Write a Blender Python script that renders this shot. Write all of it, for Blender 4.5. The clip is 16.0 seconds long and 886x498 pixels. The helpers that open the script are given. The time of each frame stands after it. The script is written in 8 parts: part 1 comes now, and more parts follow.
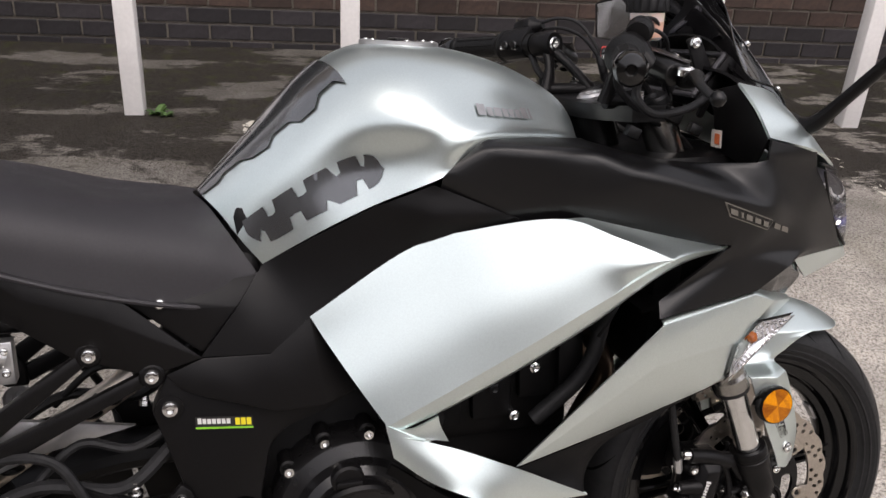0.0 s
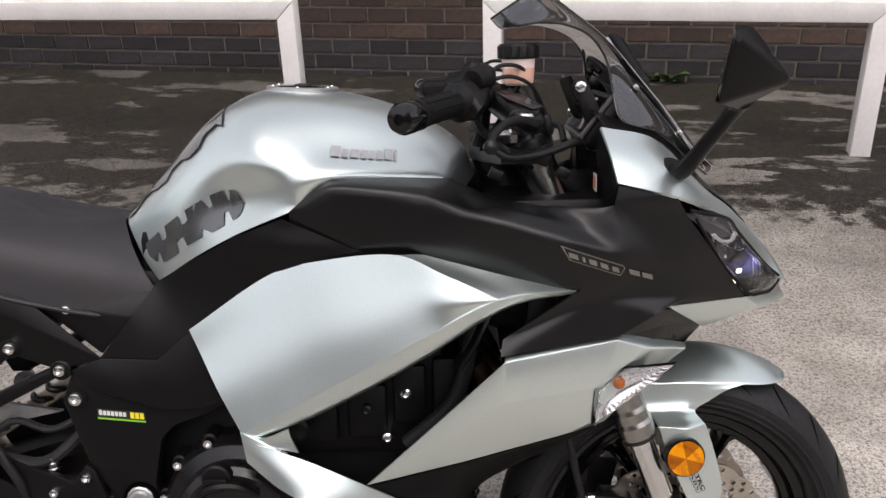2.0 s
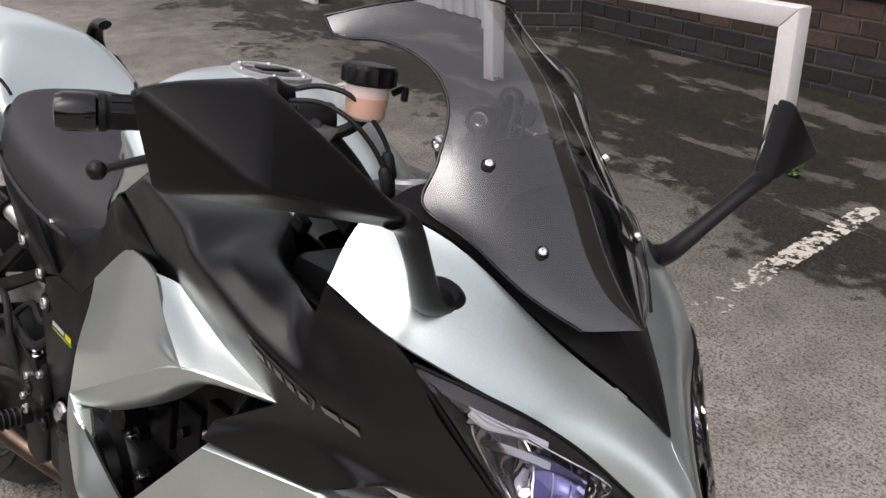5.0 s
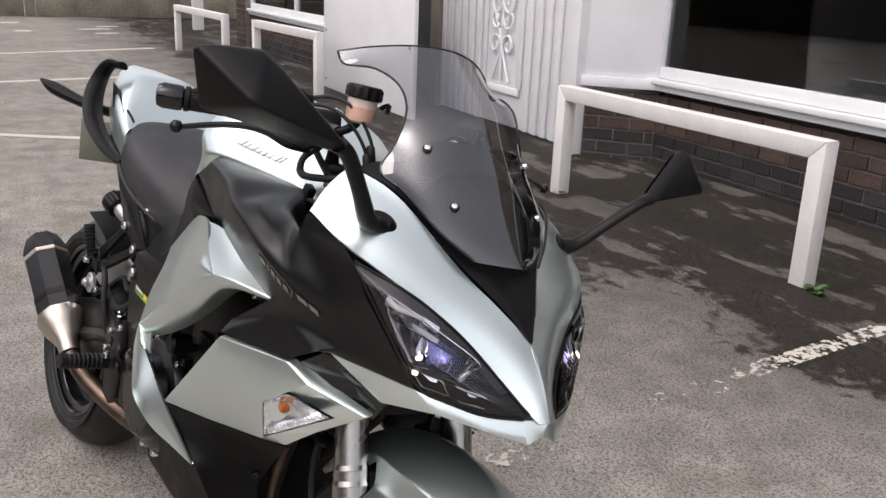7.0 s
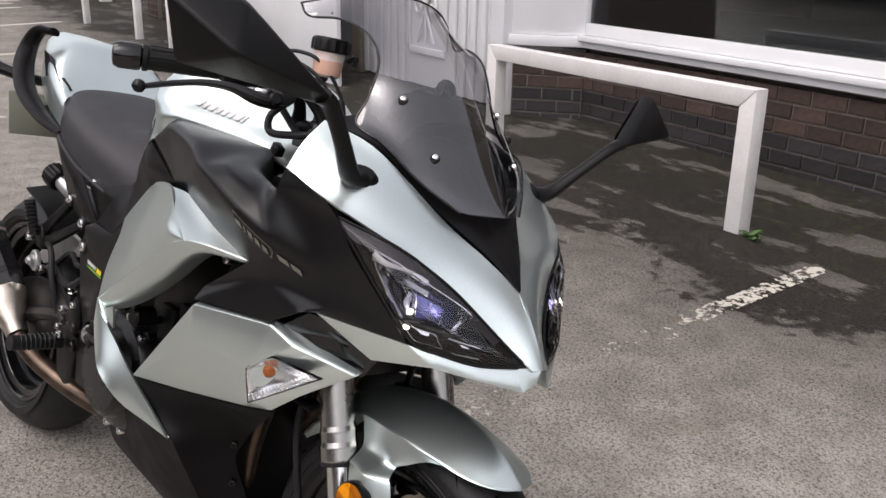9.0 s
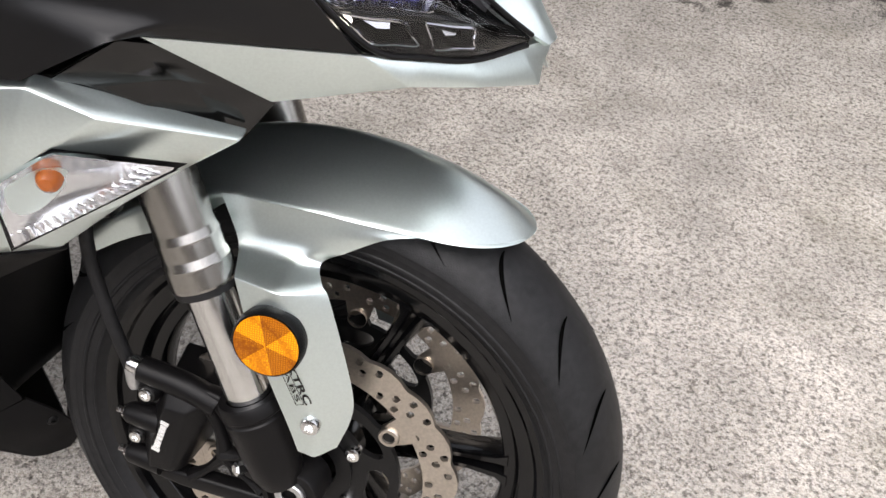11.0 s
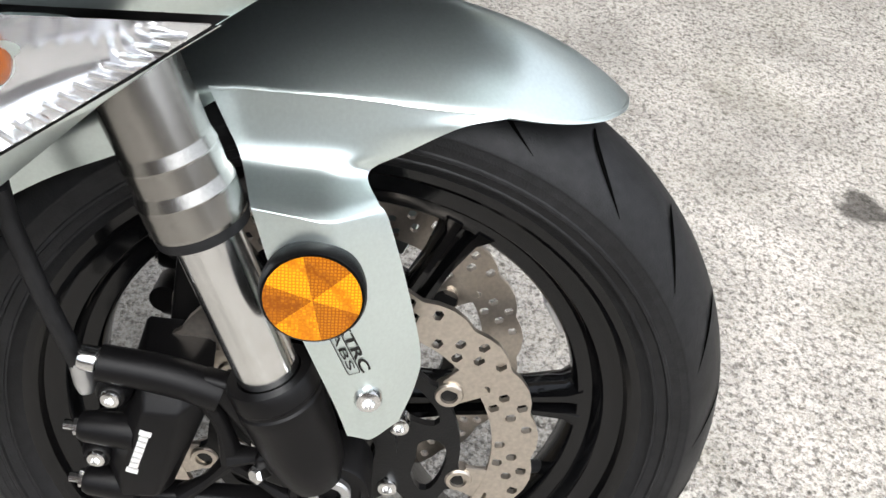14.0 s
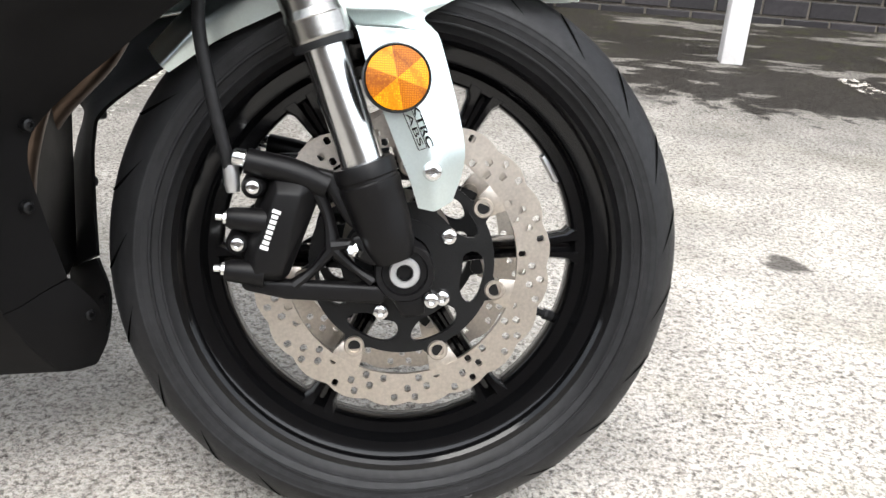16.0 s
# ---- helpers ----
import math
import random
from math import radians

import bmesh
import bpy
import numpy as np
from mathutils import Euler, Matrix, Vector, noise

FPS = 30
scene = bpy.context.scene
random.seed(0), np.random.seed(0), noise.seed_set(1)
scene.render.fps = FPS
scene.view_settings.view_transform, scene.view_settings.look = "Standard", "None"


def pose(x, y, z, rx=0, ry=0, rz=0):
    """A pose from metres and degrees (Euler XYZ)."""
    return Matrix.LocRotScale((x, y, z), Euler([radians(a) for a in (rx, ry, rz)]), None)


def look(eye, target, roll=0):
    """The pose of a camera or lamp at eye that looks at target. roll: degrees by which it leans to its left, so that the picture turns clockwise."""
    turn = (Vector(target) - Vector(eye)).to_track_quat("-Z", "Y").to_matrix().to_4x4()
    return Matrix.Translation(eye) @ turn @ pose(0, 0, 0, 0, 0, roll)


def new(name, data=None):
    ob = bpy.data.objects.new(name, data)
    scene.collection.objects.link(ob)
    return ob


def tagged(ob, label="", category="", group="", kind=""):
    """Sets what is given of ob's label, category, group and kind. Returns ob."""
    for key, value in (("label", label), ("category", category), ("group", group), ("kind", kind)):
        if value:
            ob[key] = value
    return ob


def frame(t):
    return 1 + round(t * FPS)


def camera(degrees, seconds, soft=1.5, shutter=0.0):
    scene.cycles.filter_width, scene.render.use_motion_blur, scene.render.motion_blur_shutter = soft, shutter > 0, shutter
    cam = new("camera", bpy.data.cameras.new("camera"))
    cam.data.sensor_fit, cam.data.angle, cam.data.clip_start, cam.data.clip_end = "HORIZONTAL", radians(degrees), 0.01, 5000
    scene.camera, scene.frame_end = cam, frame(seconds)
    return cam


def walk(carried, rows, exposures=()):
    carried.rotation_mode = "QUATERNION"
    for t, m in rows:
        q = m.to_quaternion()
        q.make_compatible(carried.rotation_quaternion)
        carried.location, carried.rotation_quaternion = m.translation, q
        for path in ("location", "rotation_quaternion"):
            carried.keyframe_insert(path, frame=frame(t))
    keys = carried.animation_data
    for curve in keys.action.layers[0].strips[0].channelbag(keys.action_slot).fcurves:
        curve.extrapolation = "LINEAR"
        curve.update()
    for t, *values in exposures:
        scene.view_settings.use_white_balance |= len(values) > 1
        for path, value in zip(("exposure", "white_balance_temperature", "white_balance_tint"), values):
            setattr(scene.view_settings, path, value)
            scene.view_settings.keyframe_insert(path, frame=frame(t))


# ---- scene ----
cam = camera(52.8, 16.0, soft=1.5)
PATH = [
    (0, look((-0.692, -1.185, 1.346), (-0.493, 0.581, 0.427), 3.4)),
    (0.5, look((-0.566, -1.344, 1.357), (-0.502, 0.458, 0.49), 0.3)),
    (1, look((-0.444, -1.439, 1.371), (-0.486, 0.374, 0.529), -0.7)),
    (1.5, look((-0.25, -1.388, 1.375), (-0.464, 0.422, 0.553), -0.7)),
    (2, look((-0.149, -1.224, 1.405), (-0.517, 0.532, 0.522), -2.0)),
    (2.5, look((-0.068, -1.041, 1.453), (-0.575, 0.623, 0.466), -3.0)),
    (3, look((0.088, -0.885, 1.455), (-0.596, 0.642, 0.36), -1.8)),
    (3.5, look((0.156, -0.703, 1.461), (-0.691, 0.699, 0.313), -1.2)),
    (4, look((0.189, -0.531, 1.462), (-0.891, 0.743, 0.361), -1.8)),
    (4.5, look((0.320, -0.430, 1.400), (-1.048, 0.630, 0.398), -2.1)),
    (5, look((0.513, -0.418, 1.333), (-0.990, 0.577, 0.466), -1.2)),
    (5.2, look((0.611, -0.448, 1.329), (-0.915, 0.545, 0.501), 0.5)),
    (7.3, look((1.01, -0.488, 1.275), (-0.701, 0.367, 0.692), 2.0)),
    (7.5, look((1.012, -0.489, 1.274), (-0.702, 0.363, 0.694), 1.7)),
    (8, look((1.019, -0.488, 1.272), (-0.706, 0.357, 0.715), 1.7)),
    (8.5, look((1.021, -0.496, 1.272), (-0.687, 0.371, 0.699), 1.6)),
    (9, look((0.954, -0.55, 1.251), (-0.644, 0.455, 0.593), 1.2)),
    (9.5, look((0.823, -0.68, 1.238), (-0.554, 0.537, 0.449), 0.3)),
    (10, look((0.671, -0.669, 1.185), (-0.456, 0.668, 0.214), 0.8)),
    (10.2, look((0.593, -0.637, 1.164), (-0.433, 0.718, 0.111), 1.3)),
    (12.3, look((0.066, -0.291, 0.872), (-0.1, 0.919, -0.711), 7.9)),
    (12.5, look((0.057, -0.279, 0.86), (-0.087, 0.916, -0.738), 8.8)),
    (13, look((0.05, -0.268, 0.853), (-0.061, 0.92, -0.752), 9.9)),
    (13.5, look((0.064, -0.287, 0.86), (-0.061, 0.95, -0.706), 9.2)),
    (14, look((0.082, -0.413, 0.884), (-0.043, 0.998, -0.528), 8.4)),
    (14.5, look((0.122, -0.587, 0.91), (0.044, 0.999, -0.305), 8.9)),
    (15, look((0.19, -0.72, 0.883), (0.062, 0.929, -0.242), 7.5)),
    (15.5, look((0.164, -0.809, 0.795), (0.024, 0.912, -0.214), 5.9)),
    (16, look((0.095, -0.868, 0.683), (-0.046, 0.954, -0.13), 4.0)),
]
walk(cam, PATH, ((0.0, -0.20, 6700, 17), (2.5, -0.12, 6650, 17), (4.0, 0.04, 6650, 17), (5.2, -0.26, 6650, 17), (7.5, -0.13, 6600, 16), (9.0, -0.18, 6600, 16), (10.2, 0.16, 6650, 16), (12.3, 0.42, 6250, 9), (13.5, 0.48, 6280, 9), (15.0, 0.68, 6300, 9), (16.0, 0.88, 6300, 9)))

# ---- light: an overcast sky with a wide, weak sun ----
world = bpy.data.worlds.new("overcast_sky")
scene.world = world
world.use_nodes = True
wn, wl = world.node_tree.nodes, world.node_tree.links
wn.clear()
sky = wn.new("ShaderNodeTexSky")
sky.sky_type, sky.sun_disc = "NISHITA", False
sky.sun_elevation, sky.sun_rotation = radians(58), radians(150)
sky.air_density, sky.dust_density, sky.ozone_density = 1.0, 3.0, 1.0
grey = wn.new("ShaderNodeHueSaturation")
grey.inputs["Saturation"].default_value = 0.22
bg = wn.new("ShaderNodeBackground")
bg.inputs["Strength"].default_value = 0.28
wout = wn.new("ShaderNodeOutputWorld")
wl.new(sky.outputs[0], grey.inputs["Color"])
wl.new(grey.outputs[0], bg.inputs["Color"])
wl.new(bg.outputs[0], wout.inputs["Surface"])
sun = new("sun", bpy.data.lights.new("sun", "SUN"))
sun.data.energy, sun.data.angle, sun.data.color = 1.15, radians(30), (1.0, 0.95, 0.88)
sun.matrix_world = look((0, 0, 0), (0.35, 0.45, -1.0))

# ---- materials ----
def material(name, colour, rough=0.5, metal=0.0, grain=0.0, grain_scale=60.0, stain=0.0, stain_scale=4.0, bump=0.0, bump_scale=300.0,
             coat=0.0, rough_var=0.1, spec=0.5, rand=0.0):
    m = bpy.data.materials.new(name)
    m.use_nodes = True
    n, l = m.node_tree.nodes, m.node_tree.links
    p = n["Principled BSDF"]
    geo = n.new("ShaderNodeTexCoord")
    out = None
    base = n.new("ShaderNodeRGB")
    base.outputs[0].default_value = (*colour, 1)
    out = base.outputs[0]

    def noise_tex(scale, detail=4.0):
        t = n.new("ShaderNodeTexNoise")
        t.inputs["Scale"].default_value, t.inputs["Detail"].default_value = scale, detail
        l.new(geo.outputs["Object"], t.inputs["Vector"])
        return t

    def vary(src, tex, amount):
        r = n.new("ShaderNodeMapRange")
        r.inputs["From Min"].default_value, r.inputs["From Max"].default_value = 0.3, 0.7
        r.inputs["To Min"].default_value, r.inputs["To Max"].default_value = 1 - amount, 1 + amount
        l.new(tex, r.inputs["Value"])
        x = n.new("ShaderNodeVectorMath")
        x.operation = "SCALE"
        l.new(src, x.inputs[0])
        l.new(r.outputs[0], x.inputs["Scale"])
        return x.outputs[0]

    if grain:
        out = vary(out, noise_tex(grain_scale).outputs[0], grain)
    if stain:
        out = vary(out, noise_tex(stain_scale, 6.0).outputs[0], stain)
    if rand:
        info = n.new("ShaderNodeObjectInfo")
        out = vary(out, info.outputs["Random"], rand)
    l.new(out, p.inputs["Base Color"])
    p.inputs["Metallic"].default_value = metal
    p.inputs["Specular IOR Level"].default_value = spec
    r = n.new("ShaderNodeMapRange")
    r.inputs["From Min"].default_value, r.inputs["From Max"].default_value = 0.3, 0.7
    r.inputs["To Min"].default_value, r.inputs["To Max"].default_value = max(0.0, rough * (1 - rough_var)), min(1.0, rough * (1 + rough_var))
    l.new(noise_tex(25.0).outputs[0], r.inputs["Value"])
    l.new(r.outputs[0], p.inputs["Roughness"])
    p.inputs["Coat Weight"].default_value, p.inputs["Coat Roughness"].default_value = coat, 0.05
    if bump:
        b = n.new("ShaderNodeBump")
        b.inputs["Strength"].default_value, b.inputs["Distance"].default_value = bump, 0.002
        l.new(noise_tex(bump_scale, 3.0).outputs[0], b.inputs["Height"])
        l.new(b.outputs[0], p.inputs["Normal"])
    return m


SILVER = material("satin_silver_paint", (0.725, 0.808, 0.789), 0.30, 0.95, grain=0.03, grain_scale=420, rough_var=0.05, bump=0.006, bump_scale=700)
BLACK = material("matt_black_plastic", (0.0044, 0.0041, 0.0043), 0.37, spec=0.19, grain=0.15, grain_scale=400, bump=0.12, bump_scale=1500)
BELLY = material("flat_black_plastic", (0.0040, 0.0038, 0.0040), 0.56, spec=0.13, grain=0.15, grain_scale=400, bump=0.12, bump_scale=1500)
COWLM = material("satin_black_paint", (0.0030, 0.0029, 0.0032), 0.33, spec=0.38, grain=0.12, grain_scale=500, bump=0.06, bump_scale=1500)
SEAT = material("seat_vinyl", (0.022, 0.0205, 0.0232), 0.44, spec=0.42, grain=0.12, grain_scale=300, bump=0.35, bump_scale=1800)
GLOSS = material("gloss_black", (0.0035, 0.0035, 0.0035), 0.14, coat=0.1, rough_var=0.3)
RUBBER = material("tyre_rubber", (0.0115, 0.0115, 0.0122), 0.50, spec=0.26, grain=0.3, grain_scale=120, stain=0.35, stain_scale=12, bump=0.2, bump_scale=700)
GRIP = material("grip_rubber", (0.0050, 0.0050, 0.0050), 0.5, spec=0.22, bump=0.3, bump_scale=900)
DARK = material("dark_metal", (0.0042, 0.0042, 0.0044), 0.36, 0.0, spec=0.30, grain=0.2, grain_scale=150, bump=0.15, bump_scale=500)
CAST = material("cast_engine_metal", (0.0036, 0.0034, 0.0035), 0.42, 0.0, spec=0.18, grain=0.25, grain_scale=200, bump=0.3, bump_scale=600)
CHROME = material("bright_metal", (0.75, 0.75, 0.74), 0.18, 1.0, grain=0.05, grain_scale=80)
STEEL = material("brushed_steel", (0.56, 0.505, 0.44), 0.36, 1.0, grain=0.10, grain_scale=300)
ALU = material("cast_aluminium", (0.55, 0.55, 0.55), 0.38, 0.9, grain=0.1)
HEADER = material("blued_exhaust_pipe", (0.10, 0.072, 0.054), 0.34, 0.9, grain=0.3, grain_scale=30, stain=0.3, stain_scale=8)
WHITEINK = material("pale_print", (0.62, 0.62, 0.60), 0.5)
RIM = material("satin_black_rim", (0.0030, 0.0030, 0.0033), 0.12, spec=0.38, rough_var=0.2)
FORKM = material("turned_fork_metal", (0.36, 0.35, 0.33), 0.25, 1.0, grain=0.06, grain_scale=400)

# ---- mesh tools ----
from mathutils.bvhtree import BVHTree

V = Vector


def part(name, bm, mat, parent=None, label="", sharp=32, mats=()):
    """One mesh object from a bmesh, under a thing or a part."""
    bmesh.ops.recalc_face_normals(bm, faces=bm.faces[:])
    me = bpy.data.meshes.new(name)
    bm.to_mesh(me)
    bm.free()
    me.materials.append(mat)
    for m in mats:
        me.materials.append(m)
    me.shade_smooth()
    me.set_sharp_from_angle(angle=radians(sharp))
    ob = new(name, me)
    if parent is not None:
        ob.parent = parent
    return tagged(ob, label)


def add(bm, other):
    """Joins a second bmesh into bm."""
    me = bpy.data.meshes.new("join")
    other.to_mesh(me)
    other.free()
    bm.from_mesh(me)
    bpy.data.meshes.remove(me)
    return bm


def mirrored(bm):
    b = bm.copy()
    for v in b.verts:
        v.co.y = -v.co.y
    bmesh.ops.reverse_faces(b, faces=b.faces[:])
    return b


def curve(pts, n):
    """n points on a smooth curve through pts."""
    pts = [V(p) for p in pts]
    if len(pts) == 2:
        return [pts[0].lerp(pts[1], i / (n - 1)) for i in range(n)]
    ext = [2 * pts[0] - pts[1]] + pts + [2 * pts[-1] - pts[-2]]
    out = []
    for i in range(n):
        s = i / (n - 1) * (len(pts) - 1)
        k = min(int(s), len(pts) - 2)
        t = s - k
        a, b, c, d = ext[k:k + 4]
        out.append(0.5 * ((2 * b) + (c - a) * t + (2 * a - 5 * b + 4 * c - d) * t * t + (3 * b - 3 * c + d - a) * t ** 3))
    return out


def grid(rows, nu, nv):
    fine = [curve(r, nv) for r in rows]
    cols = [curve([f[j] for f in fine], nu) for j in range(nv)]
    return [[cols[j][i] for j in range(nv)] for i in range(nu)]


def relaxed(g, times):
    """Evens out a grid of points, its border held."""
    for _ in range(times):
        h = [r[:] for r in g]
        for i in range(1, len(g) - 1):
            for j in range(1, len(g[0]) - 1):
                h[i][j] = g[i][j] * 0.4 + (g[i - 1][j] + g[i + 1][j] + g[i][j - 1] + g[i][j + 1]) * 0.15
        g = h
    return g


def loft(rows, nu=14, nv=10, th=0.004, out=(0, -1, 0), close=False, ease=0):
    """A smooth shell through rows of points, th thick towards its inside."""
    g = relaxed(grid(rows, nu, nv), ease)
    bm = bmesh.new()
    vs = [[bm.verts.new(p) for p in r] for r in g]
    last = nv if close else nv - 1
    faces = [bm.faces.new((vs[i][j], vs[i + 1][j], vs[i + 1][(j + 1) % nv], vs[i][(j + 1) % nv])) for i in range(nu - 1) for j in range(last)]
    bm.normal_update()
    mean = sum((f.normal for f in faces), V((0, 0, 0)))
    if mean.dot(V(out)) < 0:
        bmesh.ops.reverse_faces(bm, faces=faces)
        bm.normal_update()
    if th:
        inner = {}
        for v in list(bm.verts):
            n = sum((f.normal for f in v.link_faces if f.calc_area() > 1e-12), V((0, 0, 0)))
            inner[v] = bm.verts.new(v.co - (n.normalized() if n.length > 1e-9 else V((0, 0, 0))) * th)
        rim = [e for e in bm.edges if len(e.link_faces) == 1]
        for f in list(bm.faces):
            bm.faces.new([inner[v] for v in reversed(f.verts)])
        for e in rim:
            a, b = e.verts
            try:
                bm.faces.new((a, b, inner[b], inner[a]))
            except ValueError:
                pass
    return bm


def facets(verts, faces, th=0.004, out=(0, -1, 0), bevel=0.0025, soft=0):
    """A creased panel of flat faces with softened edges; soft rounds its creases like moulded plastic."""
    bm = bmesh.new()
    vs = [bm.verts.new(v) for v in verts]
    fs = [bm.faces.new([vs[i] for i in f]) for f in faces]
    bmesh.ops.recalc_face_normals(bm, faces=fs)
    bm.normal_update()
    mean = sum((f.normal * f.calc_area() for f in fs), V((0, 0, 0)))
    if mean.dot(V(out)) < 0:
        bmesh.ops.reverse_faces(bm, faces=fs)
        bm.normal_update()
    if soft:
        bmesh.ops.subdivide_edges(bm, edges=bm.edges[:], cuts=5, use_grid_fill=True)
        bmesh.ops.triangulate(bm, faces=[f for f in bm.faces if len(f.verts) > 4])
        inside = [v for v in bm.verts if not v.is_boundary]
        for _ in range(soft):
            bmesh.ops.smooth_vert(bm, verts=inside, factor=0.5, use_axis_x=True, use_axis_y=True, use_axis_z=True)
        bm.normal_update()
    if th:
        bmesh.ops.solidify(bm, geom=bm.faces[:], thickness=th)
        bm.normal_update()
    if bevel and not soft:
        es = [e for e in bm.edges if len(e.link_faces) == 2 and e.calc_face_angle(0) > radians(6)]
        bmesh.ops.bevel(bm, geom=es, offset=bevel, segments=2, profile=0.5, affect="EDGES", clamp_overlap=True)
    return bm


def prism(outline, y0, y1, bevel=0.003):
    """A plate with an outline of (x, z), between y0 and y1, with softened edges."""
    bm = bmesh.new()
    a = [bm.verts.new((x, y0, z)) for x, z in outline]
    b = [bm.verts.new((x, y1, z)) for x, z in outline]
    bm.faces.new(a)
    bm.faces.new(b[::-1])
    n = len(a)
    for i in range(n):
        bm.faces.new((a[i], b[i], b[(i + 1) % n], a[(i + 1) % n]))
    bmesh.ops.recalc_face_normals(bm, faces=bm.faces[:])
    if bevel:
        es = [e for e in bm.edges if e.calc_face_angle(0) > radians(20)]
        bmesh.ops.bevel(bm, geom=es, offset=bevel, segments=2, profile=0.5, affect="EDGES", clamp_overlap=True)
    return bm


def block(a, b, bevel=0.003, m=None):
    """A softened box from corner a to corner b, moved by m."""
    bm = bmesh.new()
    bmesh.ops.create_cube(bm, size=1)
    for v in bm.verts:
        v.co = V([a[i] + (v.co[i] + 0.5) * (b[i] - a[i]) for i in range(3)])
    if bevel:
        bmesh.ops.bevel(bm, geom=bm.edges[:], offset=bevel, segments=2, profile=0.5, affect="EDGES", clamp_overlap=True)
    if m is not None:
        bmesh.ops.transform(bm, matrix=m, verts=bm.verts[:])
    return bm


def tube(pts, r, n=16, seg=12, caps=True, flat=1.0):
    """A round bar along a smooth curve; r is one radius or one for each point."""
    path = curve(pts, n) if len(pts) > 2 else [V(p) for p in pts]
    n = len(path)
    rs = [r] * n if not isinstance(r, (list, tuple)) else [p.x for p in curve([(q, 0, 0) for q in r], n)]
    bm = bmesh.new()
    rings = []
    ref = None
    for i, p in enumerate(path):
        d = (path[min(i + 1, n - 1)] - path[max(i - 1, 0)]).normalized()
        if ref is None:
            ref = d.orthogonal().normalized() if abs(d.z) > 0.9 else d.cross(V((0, 0, 1))).normalized()
        side = (ref - d * ref.dot(d)).normalized()
        up = d.cross(side)
        ref = side
        rings.append([bm.verts.new(p + rs[i] * (math.cos(a) * side + flat * math.sin(a) * up)) for a in [2 * math.pi * k / seg for k in range(seg)]])
    for i in range(n - 1):
        for k in range(seg):
            bm.faces.new((rings[i][k], rings[i][(k + 1) % seg], rings[i + 1][(k + 1) % seg], rings[i + 1][k]))
    if caps:
        bm.faces.new(rings[0][::-1])
        bm.faces.new(rings[-1])
    return bm


def frame_of(p, d):
    """A pose at p whose z axis looks along d."""
    return Matrix.Translation(p) @ V(d).to_track_quat("Z", "Y").to_matrix().to_4x4()


def lathe(profile, p=(0, 0, 0), d=(0, -1, 0), seg=32, wave=None):
    """A turned part: profile of (radius, height) round the axis d through p."""
    bm = bmesh.new()
    m = frame_of(p, d)
    rings = []
    for r, h in profile:
        if r < 1e-6:
            rings.append([bm.verts.new(m @ V((0, 0, h)))])
        else:
            rings.append([bm.verts.new(m @ V((r * math.cos(2 * math.pi * k / seg), r * math.sin(2 * math.pi * k / seg), h))) for k in range(seg)])
    for a, b in zip(rings, rings[1:]):
        for k in range(seg):
            q = (k + 1) % seg
            if len(a) == 1 and len(b) > 1:
                bm.faces.new((a[0], b[q], b[k]))
            elif len(b) == 1 and len(a) > 1:
                bm.faces.new((a[k], a[q], b[0]))
            elif len(a) > 1:
                bm.faces.new((a[k], a[q], b[q], b[k]))
    return bm


def bolt_mesh(p, r=0.008, d=(0, -1, 0), h=0.005, seg=20):
    """A button-head socket bolt."""
    return lathe([(r, -h), (r, h * 0.3), (r * 0.85, h * 0.8), (r * 0.5, h), (r * 0.45, h), (r * 0.42, h * 0.2), (0, h * 0.2)], p, d, seg)


def ring_plate(outer, inner, thick, p, d, seg=96):
    """A flat ring whose outer and inner radius are functions of the angle."""
    bm = bmesh.new()
    m = frame_of(p, d)
    loops = []
    for f, h in ((outer, thick / 2), (inner, thick / 2), (inner, -thick / 2), (outer, -thick / 2)):
        loops.append([bm.verts.new(m @ V((f(a) * math.cos(a), f(a) * math.sin(a), h))) for a in [2 * math.pi * k / seg for k in range(seg)]])
    for i in range(4):
        a, b = loops[i], loops[(i + 1) % 4]
        for k in range(seg):
            bm.faces.new((a[k], a[(k + 1) % seg], b[(k + 1) % seg], b[k]))
    return bm


def draped(outline, surface, way=(0, 1, 0), lift=0.0012, cuts=3, plane="xz", depth=-1.0):
    """A thin layer with the given outline, laid on a surface along a direction."""
    bm = bmesh.new()
    vs = [bm.verts.new((x, depth, z)) for x, z in outline]
    f = bm.faces.new(vs)
    bmesh.ops.triangulate(bm, faces=[f])
    if cuts:
        bmesh.ops.subdivide_edges(bm, edges=bm.edges[:], cuts=cuts, use_grid_fill=True)
    tree = BVHTree.FromBMesh(surface)
    for v in bm.verts:
        hit = tree.ray_cast(v.co, V(way))
        if hit[0] is not None:
            n = hit[1] if hit[1].dot(V(way)) < 0 else -hit[1]
            v.co = hit[0] + n * lift
        else:
            near = tree.find_nearest(V((v.co.x, -0.2, v.co.z)))
            v.co = near[0] - V(way) * lift
    return bm


def hull(points, bevel=0.004):
    """A rounded solid round a cloud of points."""
    bm = bmesh.new()
    for p in points:
        bm.verts.new(p)
    bmesh.ops.convex_hull(bm, input=bm.verts[:])
    loose = [v for v in bm.verts if not v.link_faces]
    bmesh.ops.delete(bm, geom=loose, context="VERTS")
    bmesh.ops.dissolve_limit(bm, angle_limit=radians(4), verts=bm.verts[:], edges=bm.edges[:])
    if bevel:
        es = [e for e in bm.edges if len(e.link_faces) == 2 and e.calc_face_angle(0) > radians(18)]
        bmesh.ops.bevel(bm, geom=es, offset=bevel, segments=3, profile=0.5, affect="EDGES", clamp_overlap=True)
    return bm


